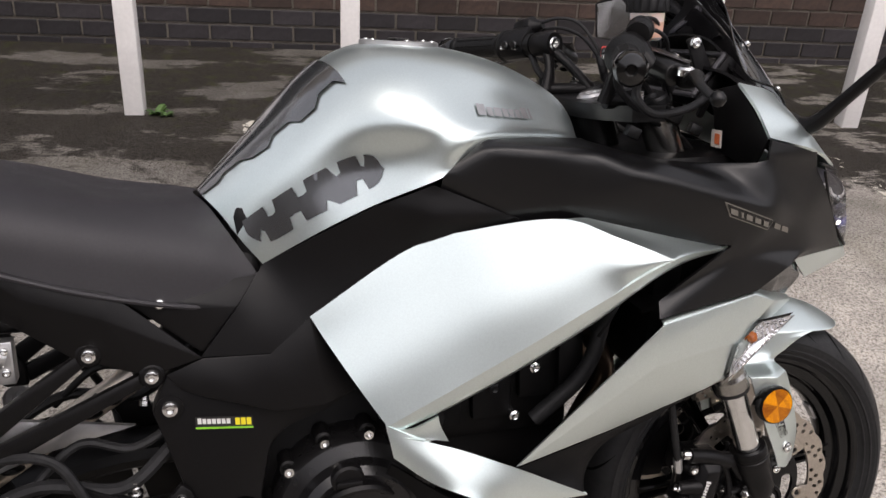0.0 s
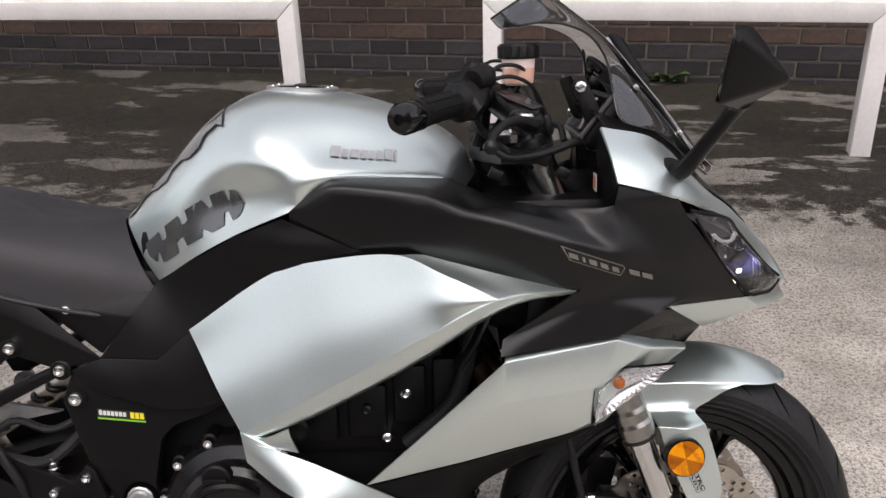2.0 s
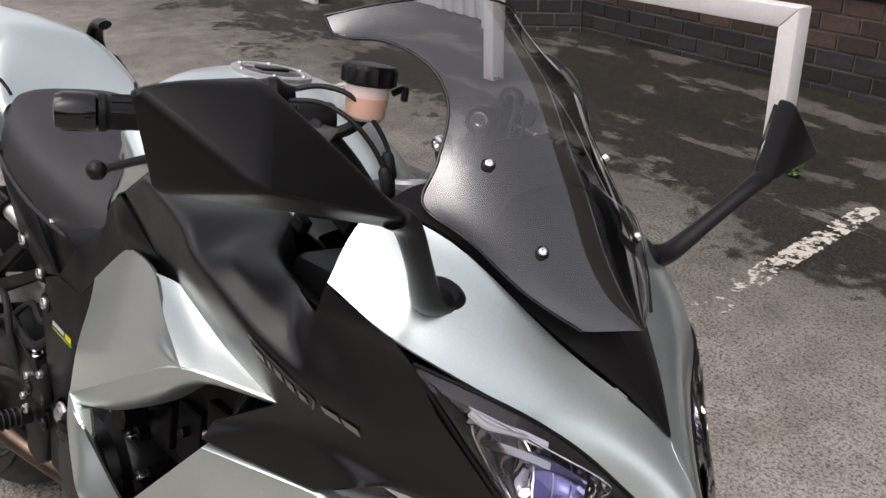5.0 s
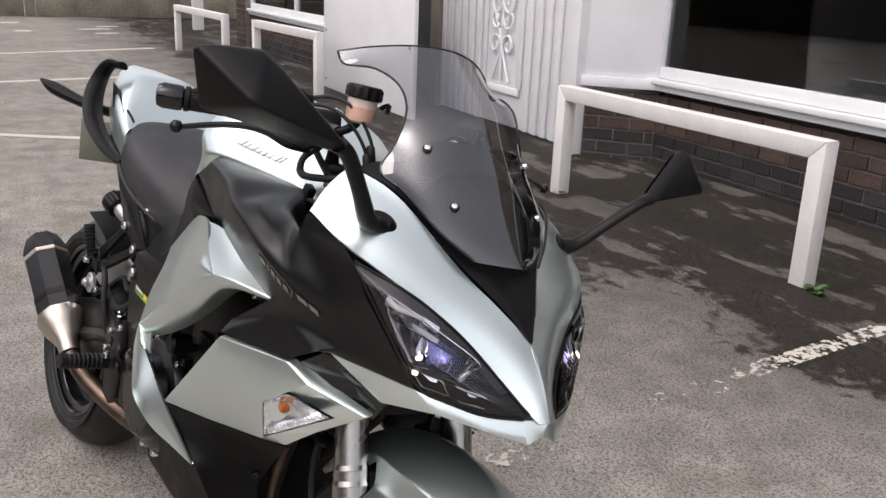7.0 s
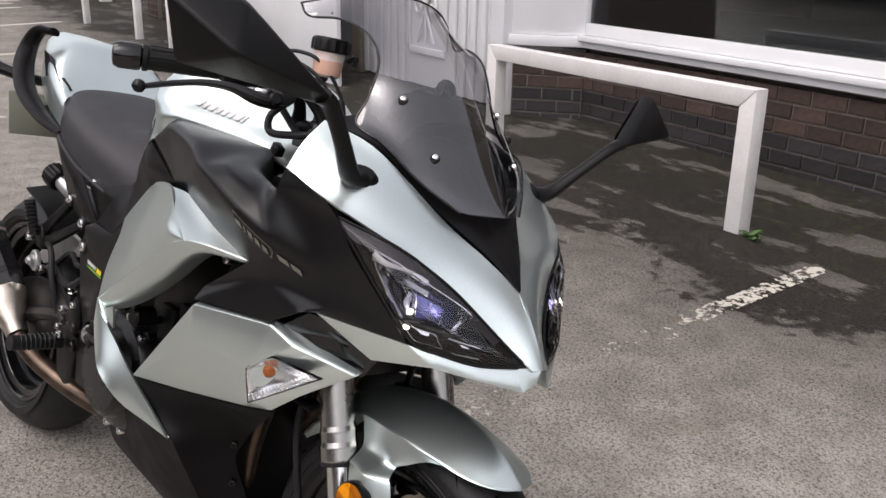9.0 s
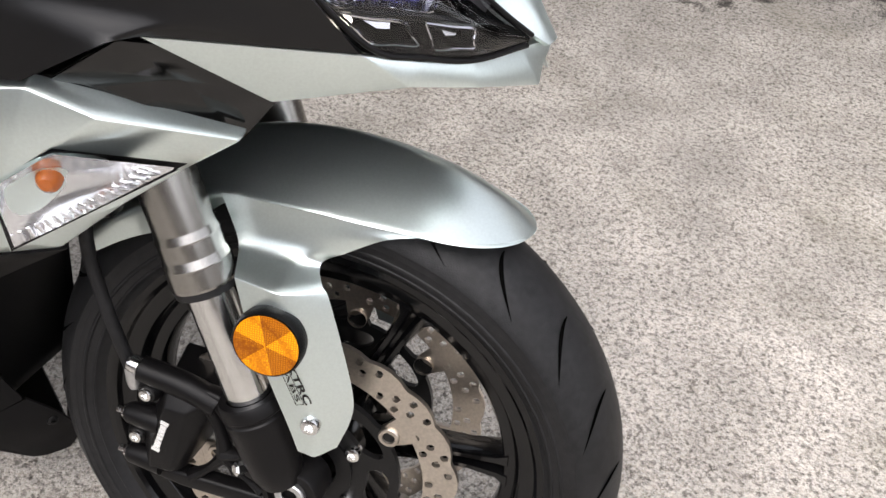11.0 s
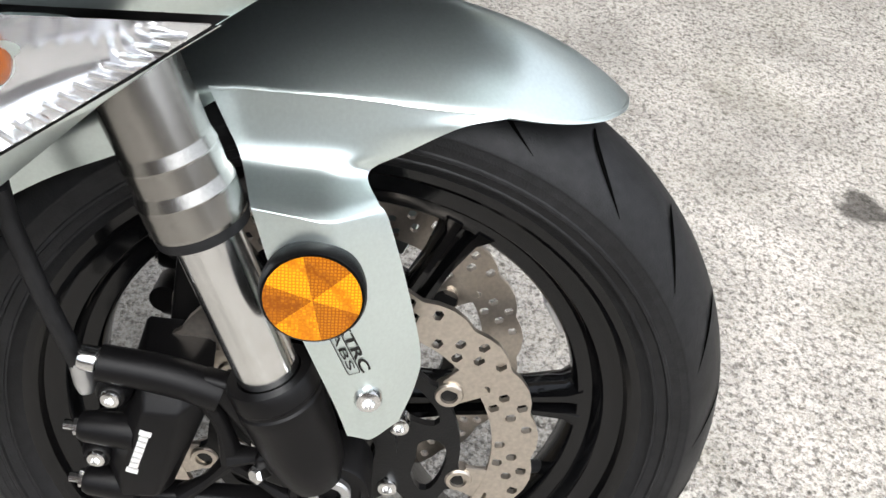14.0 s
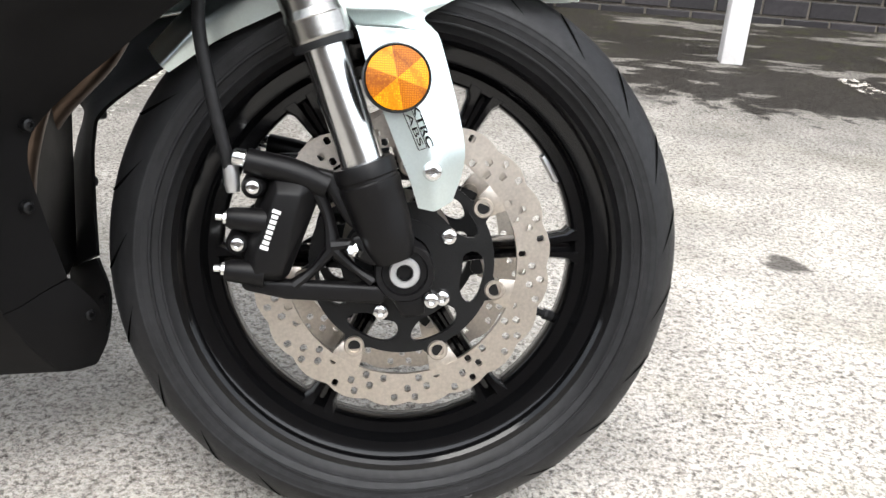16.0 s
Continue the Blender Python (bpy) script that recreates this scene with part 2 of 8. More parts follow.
def ring_points(p, d, r, n=16, flat=1.0):
    m = frame_of(p, d)
    return [m @ V((r * math.cos(2 * math.pi * k / n), flat * r * math.sin(2 * math.pi * k / n), 0)) for k in range(n)]


def plate_xy(outline, z0, z1, bevel=0.004):
    """A flat plate with an outline of (x, y), between two heights."""
    bm = bmesh.new()
    a = [bm.verts.new((x, y, z0)) for x, y in outline]
    b = [bm.verts.new((x, y, z1)) for x, y in outline]
    bm.faces.new(a[::-1])
    bm.faces.new(b)
    for i in range(len(a)):
        k = (i + 1) % len(a)
        bm.faces.new((a[i], a[k], b[k], b[i]))
    es = [e for e in bm.edges if e.calc_face_angle(0) > radians(20)]
    bmesh.ops.bevel(bm, geom=es, offset=bevel, segments=2, profile=0.5, affect="EDGES", clamp_overlap=True)
    return bm


# ---- the motorcycle: it leans on its side stand ----
bike = tagged(new("motorcycle"), "silver and matt black sport touring motorcycle on its side stand", "motorcycle")
bike.matrix_world = Matrix(((0.9827, -0.1801, -0.0426, -0.0061), (0.185, 0.9564, 0.2261, -0.0674), (0, -0.2301, 0.9732, -0.0041), (0, 0, 0, 1)))
RECESS_SHADE = material("recess_shade_black", (0.002, 0.002, 0.002), 0.95, spec=0.0)
TYRE_TEXT = material("worn_black_lettering", (0.05, 0.05, 0.05), 0.8)


def tyre_mesh(c, radius, width, rim):
    """A road tyre: rounded crown, sidewalls with rings, open inside."""
    h = width / 2
    prof = []
    for k in range(17):
        a = radians(-80 + 10 * k)
        prof.append((radius - 0.43 * width * (1 - math.cos(a)) , h * math.sin(a) / math.sin(radians(80))))
    side = [(rim + 0.0365, h * 0.999), (rim + 0.0355, h * 1.006), (rim + 0.0345, h * 1.006), (rim + 0.0335, h * 0.996), (rim + 0.0225, h * 0.985), (rim + 0.0215, h * 1.000), (rim + 0.0195, h * 1.000),
            (rim + 0.0185, h * 0.968), (rim + 0.0125, h * 0.915), (rim + 0.0115, h * 0.925), (rim + 0.0100, h * 0.918), (rim + 0.0085, h * 0.875), (rim + 0.003, h * 0.80), (rim - 0.002, h * 0.74), (rim - 0.004, h * 0.55)]
    full = [(r, -w) for r, w in reversed(side)] + prof + side
    return lathe(full, c, (0, 1, 0), 96)


def wheel(name, c, radius, width, rimr, rimw, spokes, first, label):
    h = rimw / 2
    half = [(rimr - 0.004, 0.8 * h), (rimr + 0.004, h), (rimr + 0.0035, h + 0.003), (rimr - 0.004, h + 0.0025), (rimr - 0.0075, h - 0.001), (rimr - 0.009, h - 0.009), (rimr - 0.0125, h - 0.0105),
            (rimr - 0.0235, h - 0.012), (rimr - 0.0255, h - 0.0145), (rimr - 0.0275, 0.52 * h), (rimr - 0.0300, 0.44 * h), (rimr - 0.0405, 0.40 * h), (rimr - 0.0425, 0.34 * h), (rimr - 0.044, 0.0)]
    prof = [(r, -y) for r, y in half] + half[-2::-1] + [(rimr - 0.012, 0.5 * h), (rimr - 0.03, 0), (rimr - 0.012, -0.5 * h)]
    w = part(name, lathe(prof + prof[:1], c, (0, 1, 0), 96), RIM, bike, label)
    part("tyre", tyre_mesh(c, radius, width, rimr), RUBBER, w, "worn black road tyre")
    hub = lathe([(0.0, -0.055), (0.03, -0.055), (0.034, -0.05), (0.036, -0.03), (0.045, -0.02), (0.045, 0.02), (0.036, 0.03), (0.034, 0.05), (0.03, 0.055), (0, 0.055)], c, (0, 1, 0), 40)
    part("hub", hub, GLOSS, w)
    for k in range(spokes):
        a = radians(first + k * 360 / spokes)
        er, et = V((math.cos(a), 0, math.sin(a))), V((-math.sin(a), 0, math.cos(a)))
        bm = bmesh.new()
        for s in (-1, 1):
            b = bmesh.new()
            rows = []
            for r, half, off, dep in ((0.036, 0.007, 0.009, 0.020), (0.09, 0.0045, 0.0065, 0.017), (rimr - 0.08, 0.0045, 0.0065, 0.015), (rimr - 0.05, 0.006, 0.009, 0.017), (rimr - 0.038, 0.012, 0.013, 0.02)):
                q = V(c) + er * r + et * (s * off)
                rows.append([b.verts.new(q + et * (half * x) + V((0, dep * y, 0))) for x, y in ((-1, -0.6), (-0.5, -1), (0.5, -1), (1, -0.6), (1, 0.6), (0.5, 1), (-0.5, 1), (-1, 0.6))])
            for p, q in zip(rows, rows[1:]):
                for i in range(8):
                    b.faces.new((p[i], p[(i + 1) % 8], q[(i + 1) % 8], q[i]))
            b.faces.new(rows[0])
            b.faces.new(rows[-1])
            add(bm, b)
        b = bmesh.new()
        rows = [[b.verts.new(V(c) + er * r + et * x + V((0, y, 0))) for x, y in ((-0.008, -0.006), (0.008, -0.006), (0.008, 0.006), (-0.008, 0.006))] for r in (0.04, rimr - 0.036)]
        for i in range(4):
            b.faces.new((rows[0][i], rows[0][(i + 1) % 4], rows[1][(i + 1) % 4], rows[1][i]))
        add(bm, b)
        part("spoke", bm, RIM, w)
    a = radians(-22)
    vp = V(c) + V((math.cos(a), 0, math.sin(a))) * (rimr - 0.044)
    dv = V((-math.cos(a), -0.5, -math.sin(a))).normalized()
    part("valve", lathe([(0.0, 0), (0.006, 0), (0.006, 0.012), (0.004, 0.014), (0.004, 0.024), (0.0055, 0.025), (0.0055, 0.034), (0, 0.035)], vp, dv, 14), RUBBER, w)
    a = radians(31)
    wp = V(c) + V((math.cos(a), 0, math.sin(a))) * (rimr - 0.046)
    m = frame_of(wp, V((-math.cos(a), 0, -math.sin(a))))
    part("balance_weight", block((-0.009, -0.016, -0.003), (0.009, 0.016, 0.002), 0.001, m), ALU, w)
    return w


FRONT = V((0, 0, 0.3))
REAR = V((-1.445, 0, 0.31))
front_wheel = wheel("front_wheel", FRONT, 0.3, 0.12, 0.2285, 0.089, 6, 4, "gloss black six-spoke cast wheel")
rear_wheel = wheel("rear_wheel", REAR, 0.313, 0.185, 0.2285, 0.152, 6, 20, "gloss black cast rear wheel")


def tread(w, c, radius, width, count):
    """Curved rain grooves across the crown: flat black strips, shade put into their colour."""
    for k in range(count):
        base = 2 * math.pi * k / count
        for side, shift in ((-1, 0.0), (1, 0.5)):
            pts = []
            for s in range(9):
                t = s / 8
                lat = radians(18 + 46 * t) * side
                ang = base + (shift + 0.55 * t * t) * 2 * math.pi / count
                r = radius - 0.43 * width * (1 - math.cos(lat)) + 0.0006
                y = width / 2 * math.sin(lat) / math.sin(radians(80))
                pts.append((V((math.sin(ang) * r, y, math.cos(ang) * r)) + c, V((math.cos(ang), 0, -math.sin(ang))), math.sin(math.pi * (0.06 + 0.9 * t)) * 0.0029))
            bm = bmesh.new()
            left = [bm.verts.new(p + d * hw) for p, d, hw in pts]
            right = [bm.verts.new(p - d * hw) for p, d, hw in pts]
            for i in range(8):
                bm.faces.new((left[i], left[i + 1], right[i + 1], right[i]))
            part("tread_groove", bm, RECESS_SHADE, w)


tread(front_wheel, FRONT, 0.3, 0.12, 23)


def arc_text(body, c, radius, y, mid, size, mat, parent, name):
    """Raised letters along the sidewall."""
    cu = bpy.data.curves.new(name, "FONT")
    cu.body, cu.size, cu.extrude, cu.align_x = body, size, 0.0004, "CENTER"
    ob = bpy.data.objects.new(name, cu)
    me = bpy.data.meshes.new_from_object(ob)
    bpy.data.objects.remove(ob)
    bm = bmesh.new()
    bm.from_mesh(me)
    bpy.data.meshes.remove(me)
    for v in bm.verts:
        a = mid + v.co.x / radius
        r = radius - v.co.y
        v.co = V((c[0] + r * math.sin(a), y - v.co.z, c[2] - r * math.cos(a)))
    return part(name, bm, mat, parent)


arc_text("120/70ZR17M/C", FRONT, 0.268, -0.0593, 0.12, 0.016, TYRE_TEXT, front_wheel, "size_lettering")


def drilled_rotor(c, petals, cols=42, th=0.005):
    """A wavy steel ring with three rows of through holes."""
    edge = lambda a: 0.1472 + 0.0045 * abs(math.sin(petals * a / 2))
    levels = (0.1170, 0.1276, 0.1378, None)
    slant = (0.0, 0.34, 0.68, 1.02)
    bm = bmesh.new()
    made = {}

    def vert(lv, k2, back):
        """A point on level lv at half column k2."""
        key = (lv, k2 % (2 * cols), back)
        if key not in made:
            a = 2 * math.pi * (k2 / 2 + slant[lv]) / cols
            r = levels[lv] or edge(a)
            made[key] = bm.verts.new(c + V((math.cos(a) * r, th / 2 if back else -th / 2, math.sin(a) * r)))
        return made[key]

    for row in range(3):
        rm = (0.1226, 0.1327, 0.1426)[row]
        for k in range(cols):
            rim8 = [[vert(row, 2 * k, b), vert(row, 2 * k + 1, b), vert(row, 2 * k + 2, b), vert(row + 1, 2 * k + 2, b), vert(row + 1, 2 * k + 1, b), vert(row + 1, 2 * k, b)] for b in (0, 1)]
            if (k + row) % 3 == 1:
                for ring in rim8:
                    bm.faces.new(ring)
                continue
            am = 2 * math.pi * (k + 0.5 + (slant[row] + slant[row + 1]) / 2) / cols
            mid = V((math.cos(am) * rm, 0, math.sin(am) * rm))
            er, et = V((math.cos(am), 0, math.sin(am))), V((-math.sin(am), 0, math.cos(am)))
            holes = []
            for b, ring in enumerate(rim8):
                y = V((0, th / 2 if b else -th / 2, 0))
                hole = [bm.verts.new(c + mid + y + (er * math.cos(q) + et * math.sin(q)) * 0.0043) for q in [radians(x) for x in (-130, 180, 130, 50, 0, -50)]]
                hole = [hole[x] for x in (0, 1, 2, 3, 4, 5)]
                for x in range(6):
                    bm.faces.new((ring[x], ring[(x + 1) % 6], hole[(x + 1) % 6], hole[x]))
                holes.append(hole)
            for x in range(6):
                bm.faces.new((holes[0][x], holes[0][(x + 1) % 6], holes[1][(x + 1) % 6], holes[1][x]))
    for lv in (0, 3):
        for k2 in range(2 * cols):
            bm.faces.new((vert(lv, k2, 0), vert(lv, k2 + 1, 0), vert(lv, k2 + 1, 1), vert(lv, k2, 1)))
    return bm


def spider(c, th, arms=7, steps=18):
    """A flat carrier with one slanted window behind each button."""
    bm = bmesh.new()
    cols = []
    for k in range(arms * steps):
        u = ((k % steps) / steps - 0.5) * 2
        wide = max(0.0, 1 - (abs(u) / 0.80) ** 6) if abs(u) < 0.80 else 0.0
        rin, rout = 0.0730 - 0.0120 * wide, 0.0745 + 0.0095 * wide ** 0.7
        lobe = max(0.0, 1 - abs(u) / 0.26) ** 0.6
        col = []
        for r in (0.042, rin, rout, 0.0935 + 0.0125 * lobe):
            a = radians(36.4) + 2 * math.pi * (k / steps - 0.5) / arms - 5.0 * (r - 0.0935)
            col.append([bm.verts.new(c + V((math.cos(a) * r, q * th / 2, math.sin(a) * r))) for q in (-1, 1)])
        cols.append((col, abs(u) < 0.79))
    for k, (p, hole) in enumerate(cols):
        q, hole2 = cols[(k + 1) % len(cols)]
        for i in range(3):
            if i == 1 and (hole and hole2):
                continue
            for m in (0, 1):
                bm.faces.new((p[i][m], p[i + 1][m], q[i + 1][m], q[i][m]))
        for i in (0, 3) if not (hole and hole2) else (0, 1, 2, 3):
            bm.faces.new((p[i][0], q[i][0], q[i][1], p[i][1]))
        if hole != hole2:
            w = p if hole else q
            bm.faces.new((w[1][0], w[2][0], w[2][1], w[1][1]))
    bmesh.ops.recalc_face_normals(bm, faces=bm.faces[:])
    return bm


def disc(side):
    y = 0.06 * side
    c = FRONT + V((0, y, 0))
    n = 21
    d = part("brake_disc", drilled_rotor(c, n), STEEL, bike, "drilled petal steel brake disc with black carrier")
    part("disc_flange", ring_plate(lambda a: 0.046, lambda a: 0.03, 0.012, c, (0, -1, 0), 48), DARK, d)
    part("disc_carrier", spider(c, 0.0065), DARK, d, "black cut-out disc carrier")
    for k in range(7):
        a = radians(36.4) - 2 * math.pi * k / 7
        p = c + V((math.cos(a) * 0.0985, 0, math.sin(a) * 0.0985))
        btn = lathe([(0.0105, -0.006), (0.0105, 0.004), (0.0095, 0.0055), (0.0065, 0.0055), (0.006, 0.003), (0.0, 0.003)], p, (0, side, 0), 20)
        part("disc_button", btn, STEEL, d)
        tabr = [(math.cos(a) * 0.1 - math.sin(a) * 0.012, math.sin(a) * 0.1 + math.cos(a) * 0.012), (math.cos(a) * 0.1235 - math.sin(a) * 0.017, math.sin(a) * 0.1235 + math.cos(a) * 0.017),
                (math.cos(a) * 0.1235 + math.sin(a) * 0.017, math.sin(a) * 0.1235 - math.cos(a) * 0.017), (math.cos(a) * 0.1 + math.sin(a) * 0.012, math.sin(a) * 0.1 - math.cos(a) * 0.012)]
        part("disc_tab", prism([(x, z + 0.3) for x, z in tabr], y - 0.0022, y + 0.0022, 0.0008), STEEL, d)
    for k in range(5):
        a = radians(32 + 72 * k)
        p = c + V((math.cos(a) * 0.054, side * 0.004, math.sin(a) * 0.054))
        part("disc_bolt", bolt_mesh(p, 0.0085, (0, side, 0), 0.006), CHROME, d)
    return d


disc(-1)
disc(1)
ring = ring_plate(lambda a: 0.062, lambda a: 0.047, 0.002, FRONT + V((0, 0.048, 0)), (0, -1, 0), 80)
part("sensor_ring", ring, STEEL, bike, "toothed sensor ring on the front hub")


def forkx(z):
    return -0.080 - 0.36 * (z - 0.5075)


FD = V((-0.36, 0, 1)).normalized()
for side in (-1, 1):
    y = 0.104 * side
    at = lambda z: V((forkx(z), y, z))
    L = lambda z: (z - 0.399) / FD.z
    upper = lathe([(0.0205, L(0.5135)), (0.0285, L(0.5135)), (0.0292, L(0.516)), (0.0292, L(0.5325)), (0.0295, L(0.5335)), (0.0276, L(0.5405)), (0.0276, L(0.541)), (0.0276, L(0.554)),
                   (0.0279, L(0.555)), (0.0266, L(0.561)), (0.0264, L(0.562)), (0.0264, L(0.965)), (0, L(0.965))], at(0.399), FD, 72)
    fork = part("fork_tube", upper, FORKM, bike, "brushed silver upper fork tube with turned rings", 8)
    part("seal_ring", lathe([(0.021, L(0.5075)), (0.0280, L(0.5075)), (0.0287, L(0.5138)), (0.021, L(0.5138))], at(0.399), FD, 36), RUBBER, fork)
    part("stanchion", lathe([(0.0205, L(0.37)), (0.0205, L(0.52))], at(0.399), FD, 36), CHROME, fork, "polished chrome fork stanchion")
    cast = lathe([(0.0215, L(0.404)), (0.0285, L(0.404)), (0.0298, L(0.4015)), (0.0298, L(0.391)), (0.0285, L(0.3895)), (0.0285, L(0.387)), (0.0298, L(0.3855)), (0.0298, L(0.380)), (0.0290, L(0.377)),
                  (0.0275, L(0.350)), (0.0262, L(0.340)), (0.0245, L(0.325)), (0.019, L(0.312)), (0, L(0.310))], at(0.399), FD, 40)
    add(cast, lathe([(0.0, -0.03), (0.0290, -0.03), (0.0290, 0.004), (0.0275, 0.0065), (0.0225, 0.0065), (0.0215, 0.002), (0.0, 0.002)], V((0, y, 0.3)), (0, side, 0), 44))
    add(cast, hull([V((a, y + side * b, c2)) for a, c2 in ((-0.014, 0.277), (0.022, 0.281), (0.021, 0.257), (0.0, 0.254)) for b in (-0.022, 0.003)], 0.005))
    add(cast, hull([V((a, y + side * b, c2)) for a, c2 in ((-0.052, 0.334), (-0.024, 0.344), (-0.012, 0.318), (-0.030, 0.306), (-0.050, 0.315)) for b in (-0.016, 0.010)], 0.004))
    arms = []
    # caliper bracket: lower arm, upper lug and a three-armed web
    arms.append(hull([V((a, y * 0.985 + side * b, c2)) for a, c2 in ((-0.012, 0.286), (-0.020, 0.268), (-0.052, 0.269), (-0.112, 0.271), (-0.152, 0.279), (-0.156, 0.290), (-0.112, 0.288), (-0.055, 0.287)) for b in (-0.012, 0.006)], 0.004))
    arms.append(hull([V((a, y * 0.985 + side * b, c2)) for a, c2 in ((-0.086, 0.398), (-0.066, 0.393), (-0.046, 0.350), (-0.042, 0.336), (-0.056, 0.345), (-0.076, 0.376)) for b in (-0.010, 0.006)], 0.004))
    for ends, wd in (((( -0.068, 0.320), (-0.074, 0.352), (-0.088, 0.386)), 0.0075), (((-0.068, 0.320), (-0.048, 0.302), (-0.030, 0.290)), 0.0068), (((-0.068, 0.322), (-0.086, 0.300), (-0.104, 0.284)), 0.0072), (((-0.070, 0.324), (-0.052, 0.326), (-0.040, 0.330)), 0.008)):
        arms.append(tube([(a, y * 0.975, c2) for a, c2 in ends], [wd * 1.25, wd * 0.8, wd * 1.25], seg=10, flat=0.8))
    part("axle_bracket", cast, BLACK, fork, "matt black cast axle bracket")
    for b in arms:
        part("caliper_arm", b, BLACK, fork)
    part("axle_end", lathe([(0.0150, -0.002), (0.0150, 0.0065), (0.0138, 0.0080), (0.0088, 0.0080), (0.0078, 0.0065)], V((0, y, 0.3)), (0, side, 0), 36), ALU, fork, "bright axle end with a hexagon socket")
    part("axle_socket", lathe([(0.0078, 0.0064), (0.0074, -0.004), (0.0, -0.005)], V((0, y, 0.3)), (0, side, 0), 6), DARK, fork)
    part("pinch_bolt", bolt_mesh((0.026, y + side * 0.008, 0.275), 0.008, (0, side, 0), 0.008), CHROME, fork)
    part("clamp_bolt", lathe([(0.007, -0.012), (0.007, 0.004), (0.0045, 0.006), (0, 0.006)], V((-0.048, y + side * 0.010, 0.322)), V((-0.75, side, 0.25)), 6), CHROME, fork)

    # four-piston caliper
    cal = hull([V((a, y + side * b, c2)) for a, c2, b in ((-0.124, 0.391, -0.002), (-0.096, 0.395, -0.002), (-0.081, 0.381, -0.002), (-0.085, 0.362, -0.002), (-0.110, 0.294, -0.002), (-0.118, 0.286, -0.002),
                (-0.150, 0.285, -0.002), (-0.154, 0.325, -0.002), (-0.121, 0.374, 0.0145), (-0.099, 0.373, 0.0145), (-0.103, 0.352, 0.0145), (-0.117, 0.298, 0.0145), (-0.141, 0.297, 0.0145), (-0.139, 0.318, 0.0145),
                (-0.135, 0.397, -0.060), (-0.086, 0.394, -0.060), (-0.112, 0.286, -0.060), (-0.150, 0.288, -0.060))], 0.0022)
    caliper = part("brake_caliper", cal, BLACK, bike, "matt black radial brake caliper")
    for z0, x0 in ((0.347, -0.150), (0.297, -0.152)):
        part("piston_plug", lathe([(0.0, 0.017), (0.0085, 0.017), (0.0105, 0.013), (0.0130, -0.02), (0, -0.02)], V((x0, y + side * 0.002, z0)), V((-1, 0, 0.08)), 20), BLACK, caliper)
    for q in ((-0.143, 0.378), (-0.157, 0.324)):
        part("bolt_boss", lathe([(0.0, 0.006), (0.0085, 0.006), (0.0115, 0.001), (0.013, -0.03), (0, -0.03)], V((q[0], y, q[1])), (0, side, 0), 20), BLACK, caliper)
    part("mount_lug", tube([(-0.15, y, 0.402), (-0.11, y * 0.98, 0.393), (-0.075, y * 0.97, 0.38)], [0.012, 0.013, 0.013], seg=14), BLACK, caliper)
    for z0, x0 in ((0.348, -0.166), (0.299, -0.168)):
        part("bleed_bolt", lathe([(0.0065, -0.01), (0.0065, 0.004), (0.0035, 0.006), (0.0035, 0.011), (0, 0.011)], V((x0, y + side * 0.002, z0)), V((-1, 0, 0.08)), 8), CHROME, caliper)
    part("mount_bolt", bolt_mesh((-0.157, y, 0.405), 0.0085, (-0.9, 0, 0.2), 0.006), CHROME, caliper)
    for q in ((-0.143, 0.378), (-0.157, 0.324)):
        part("caliper_bolt", bolt_mesh((q[0], y + side * 0.006, q[1]), 0.007, (0, side, 0), 0.004), CHROME, caliper)
    for k in range(8):
        mid = V((-0.1204, y + side * 0.0150, 0.357)).lerp(V((-0.1315, y + side * 0.0150, 0.323)), k / 7)
        tall = 0.0040 if k in (0, 7) else 0.0030
        part("lettering_bar", block((-tall, -0.0008, -0.0017), (tall, 0.0008, 0.0017), 0, Matrix.Translation(mid) @ Matrix.Rotation(radians(18), 4, "Y")), WHITEINK, caliper)
    hose = tube([(-0.175, y * 1.0, 0.62), (-0.192, y * 1.02, 0.54), (-0.183, y, 0.47), (-0.164, y * 0.92, 0.385)], 0.0062, n=24, seg=12)
    h = part("brake_hose", hose, RUBBER, bike, "black rubber brake hose")
    part("hose_fitting", lathe([(0.0075, -0.014), (0.0075, 0.004), (0.006, 0.012), (0, 0.012)], V((-0.164, y * 0.92, 0.383)), V((0.1, 0, -1)), 14), ALU, h)
    part("hose_bracket", block((-0.205, y - 0.012, 0.558), (-0.16, y + 0.012, 0.572), 0.004), BLACK, h)

# ---- bodywork ----
def both(name, make, mat, label, parent=None, sharp=32):
    """The same panel on the right and, mirrored, on the left."""
    made = []
    for side in (-1, 1):
        bm = make()
        if side > 0:
            bm = mirrored(bm)
        made.append(part(name, bm, mat, parent or bike, label, sharp))
    return made


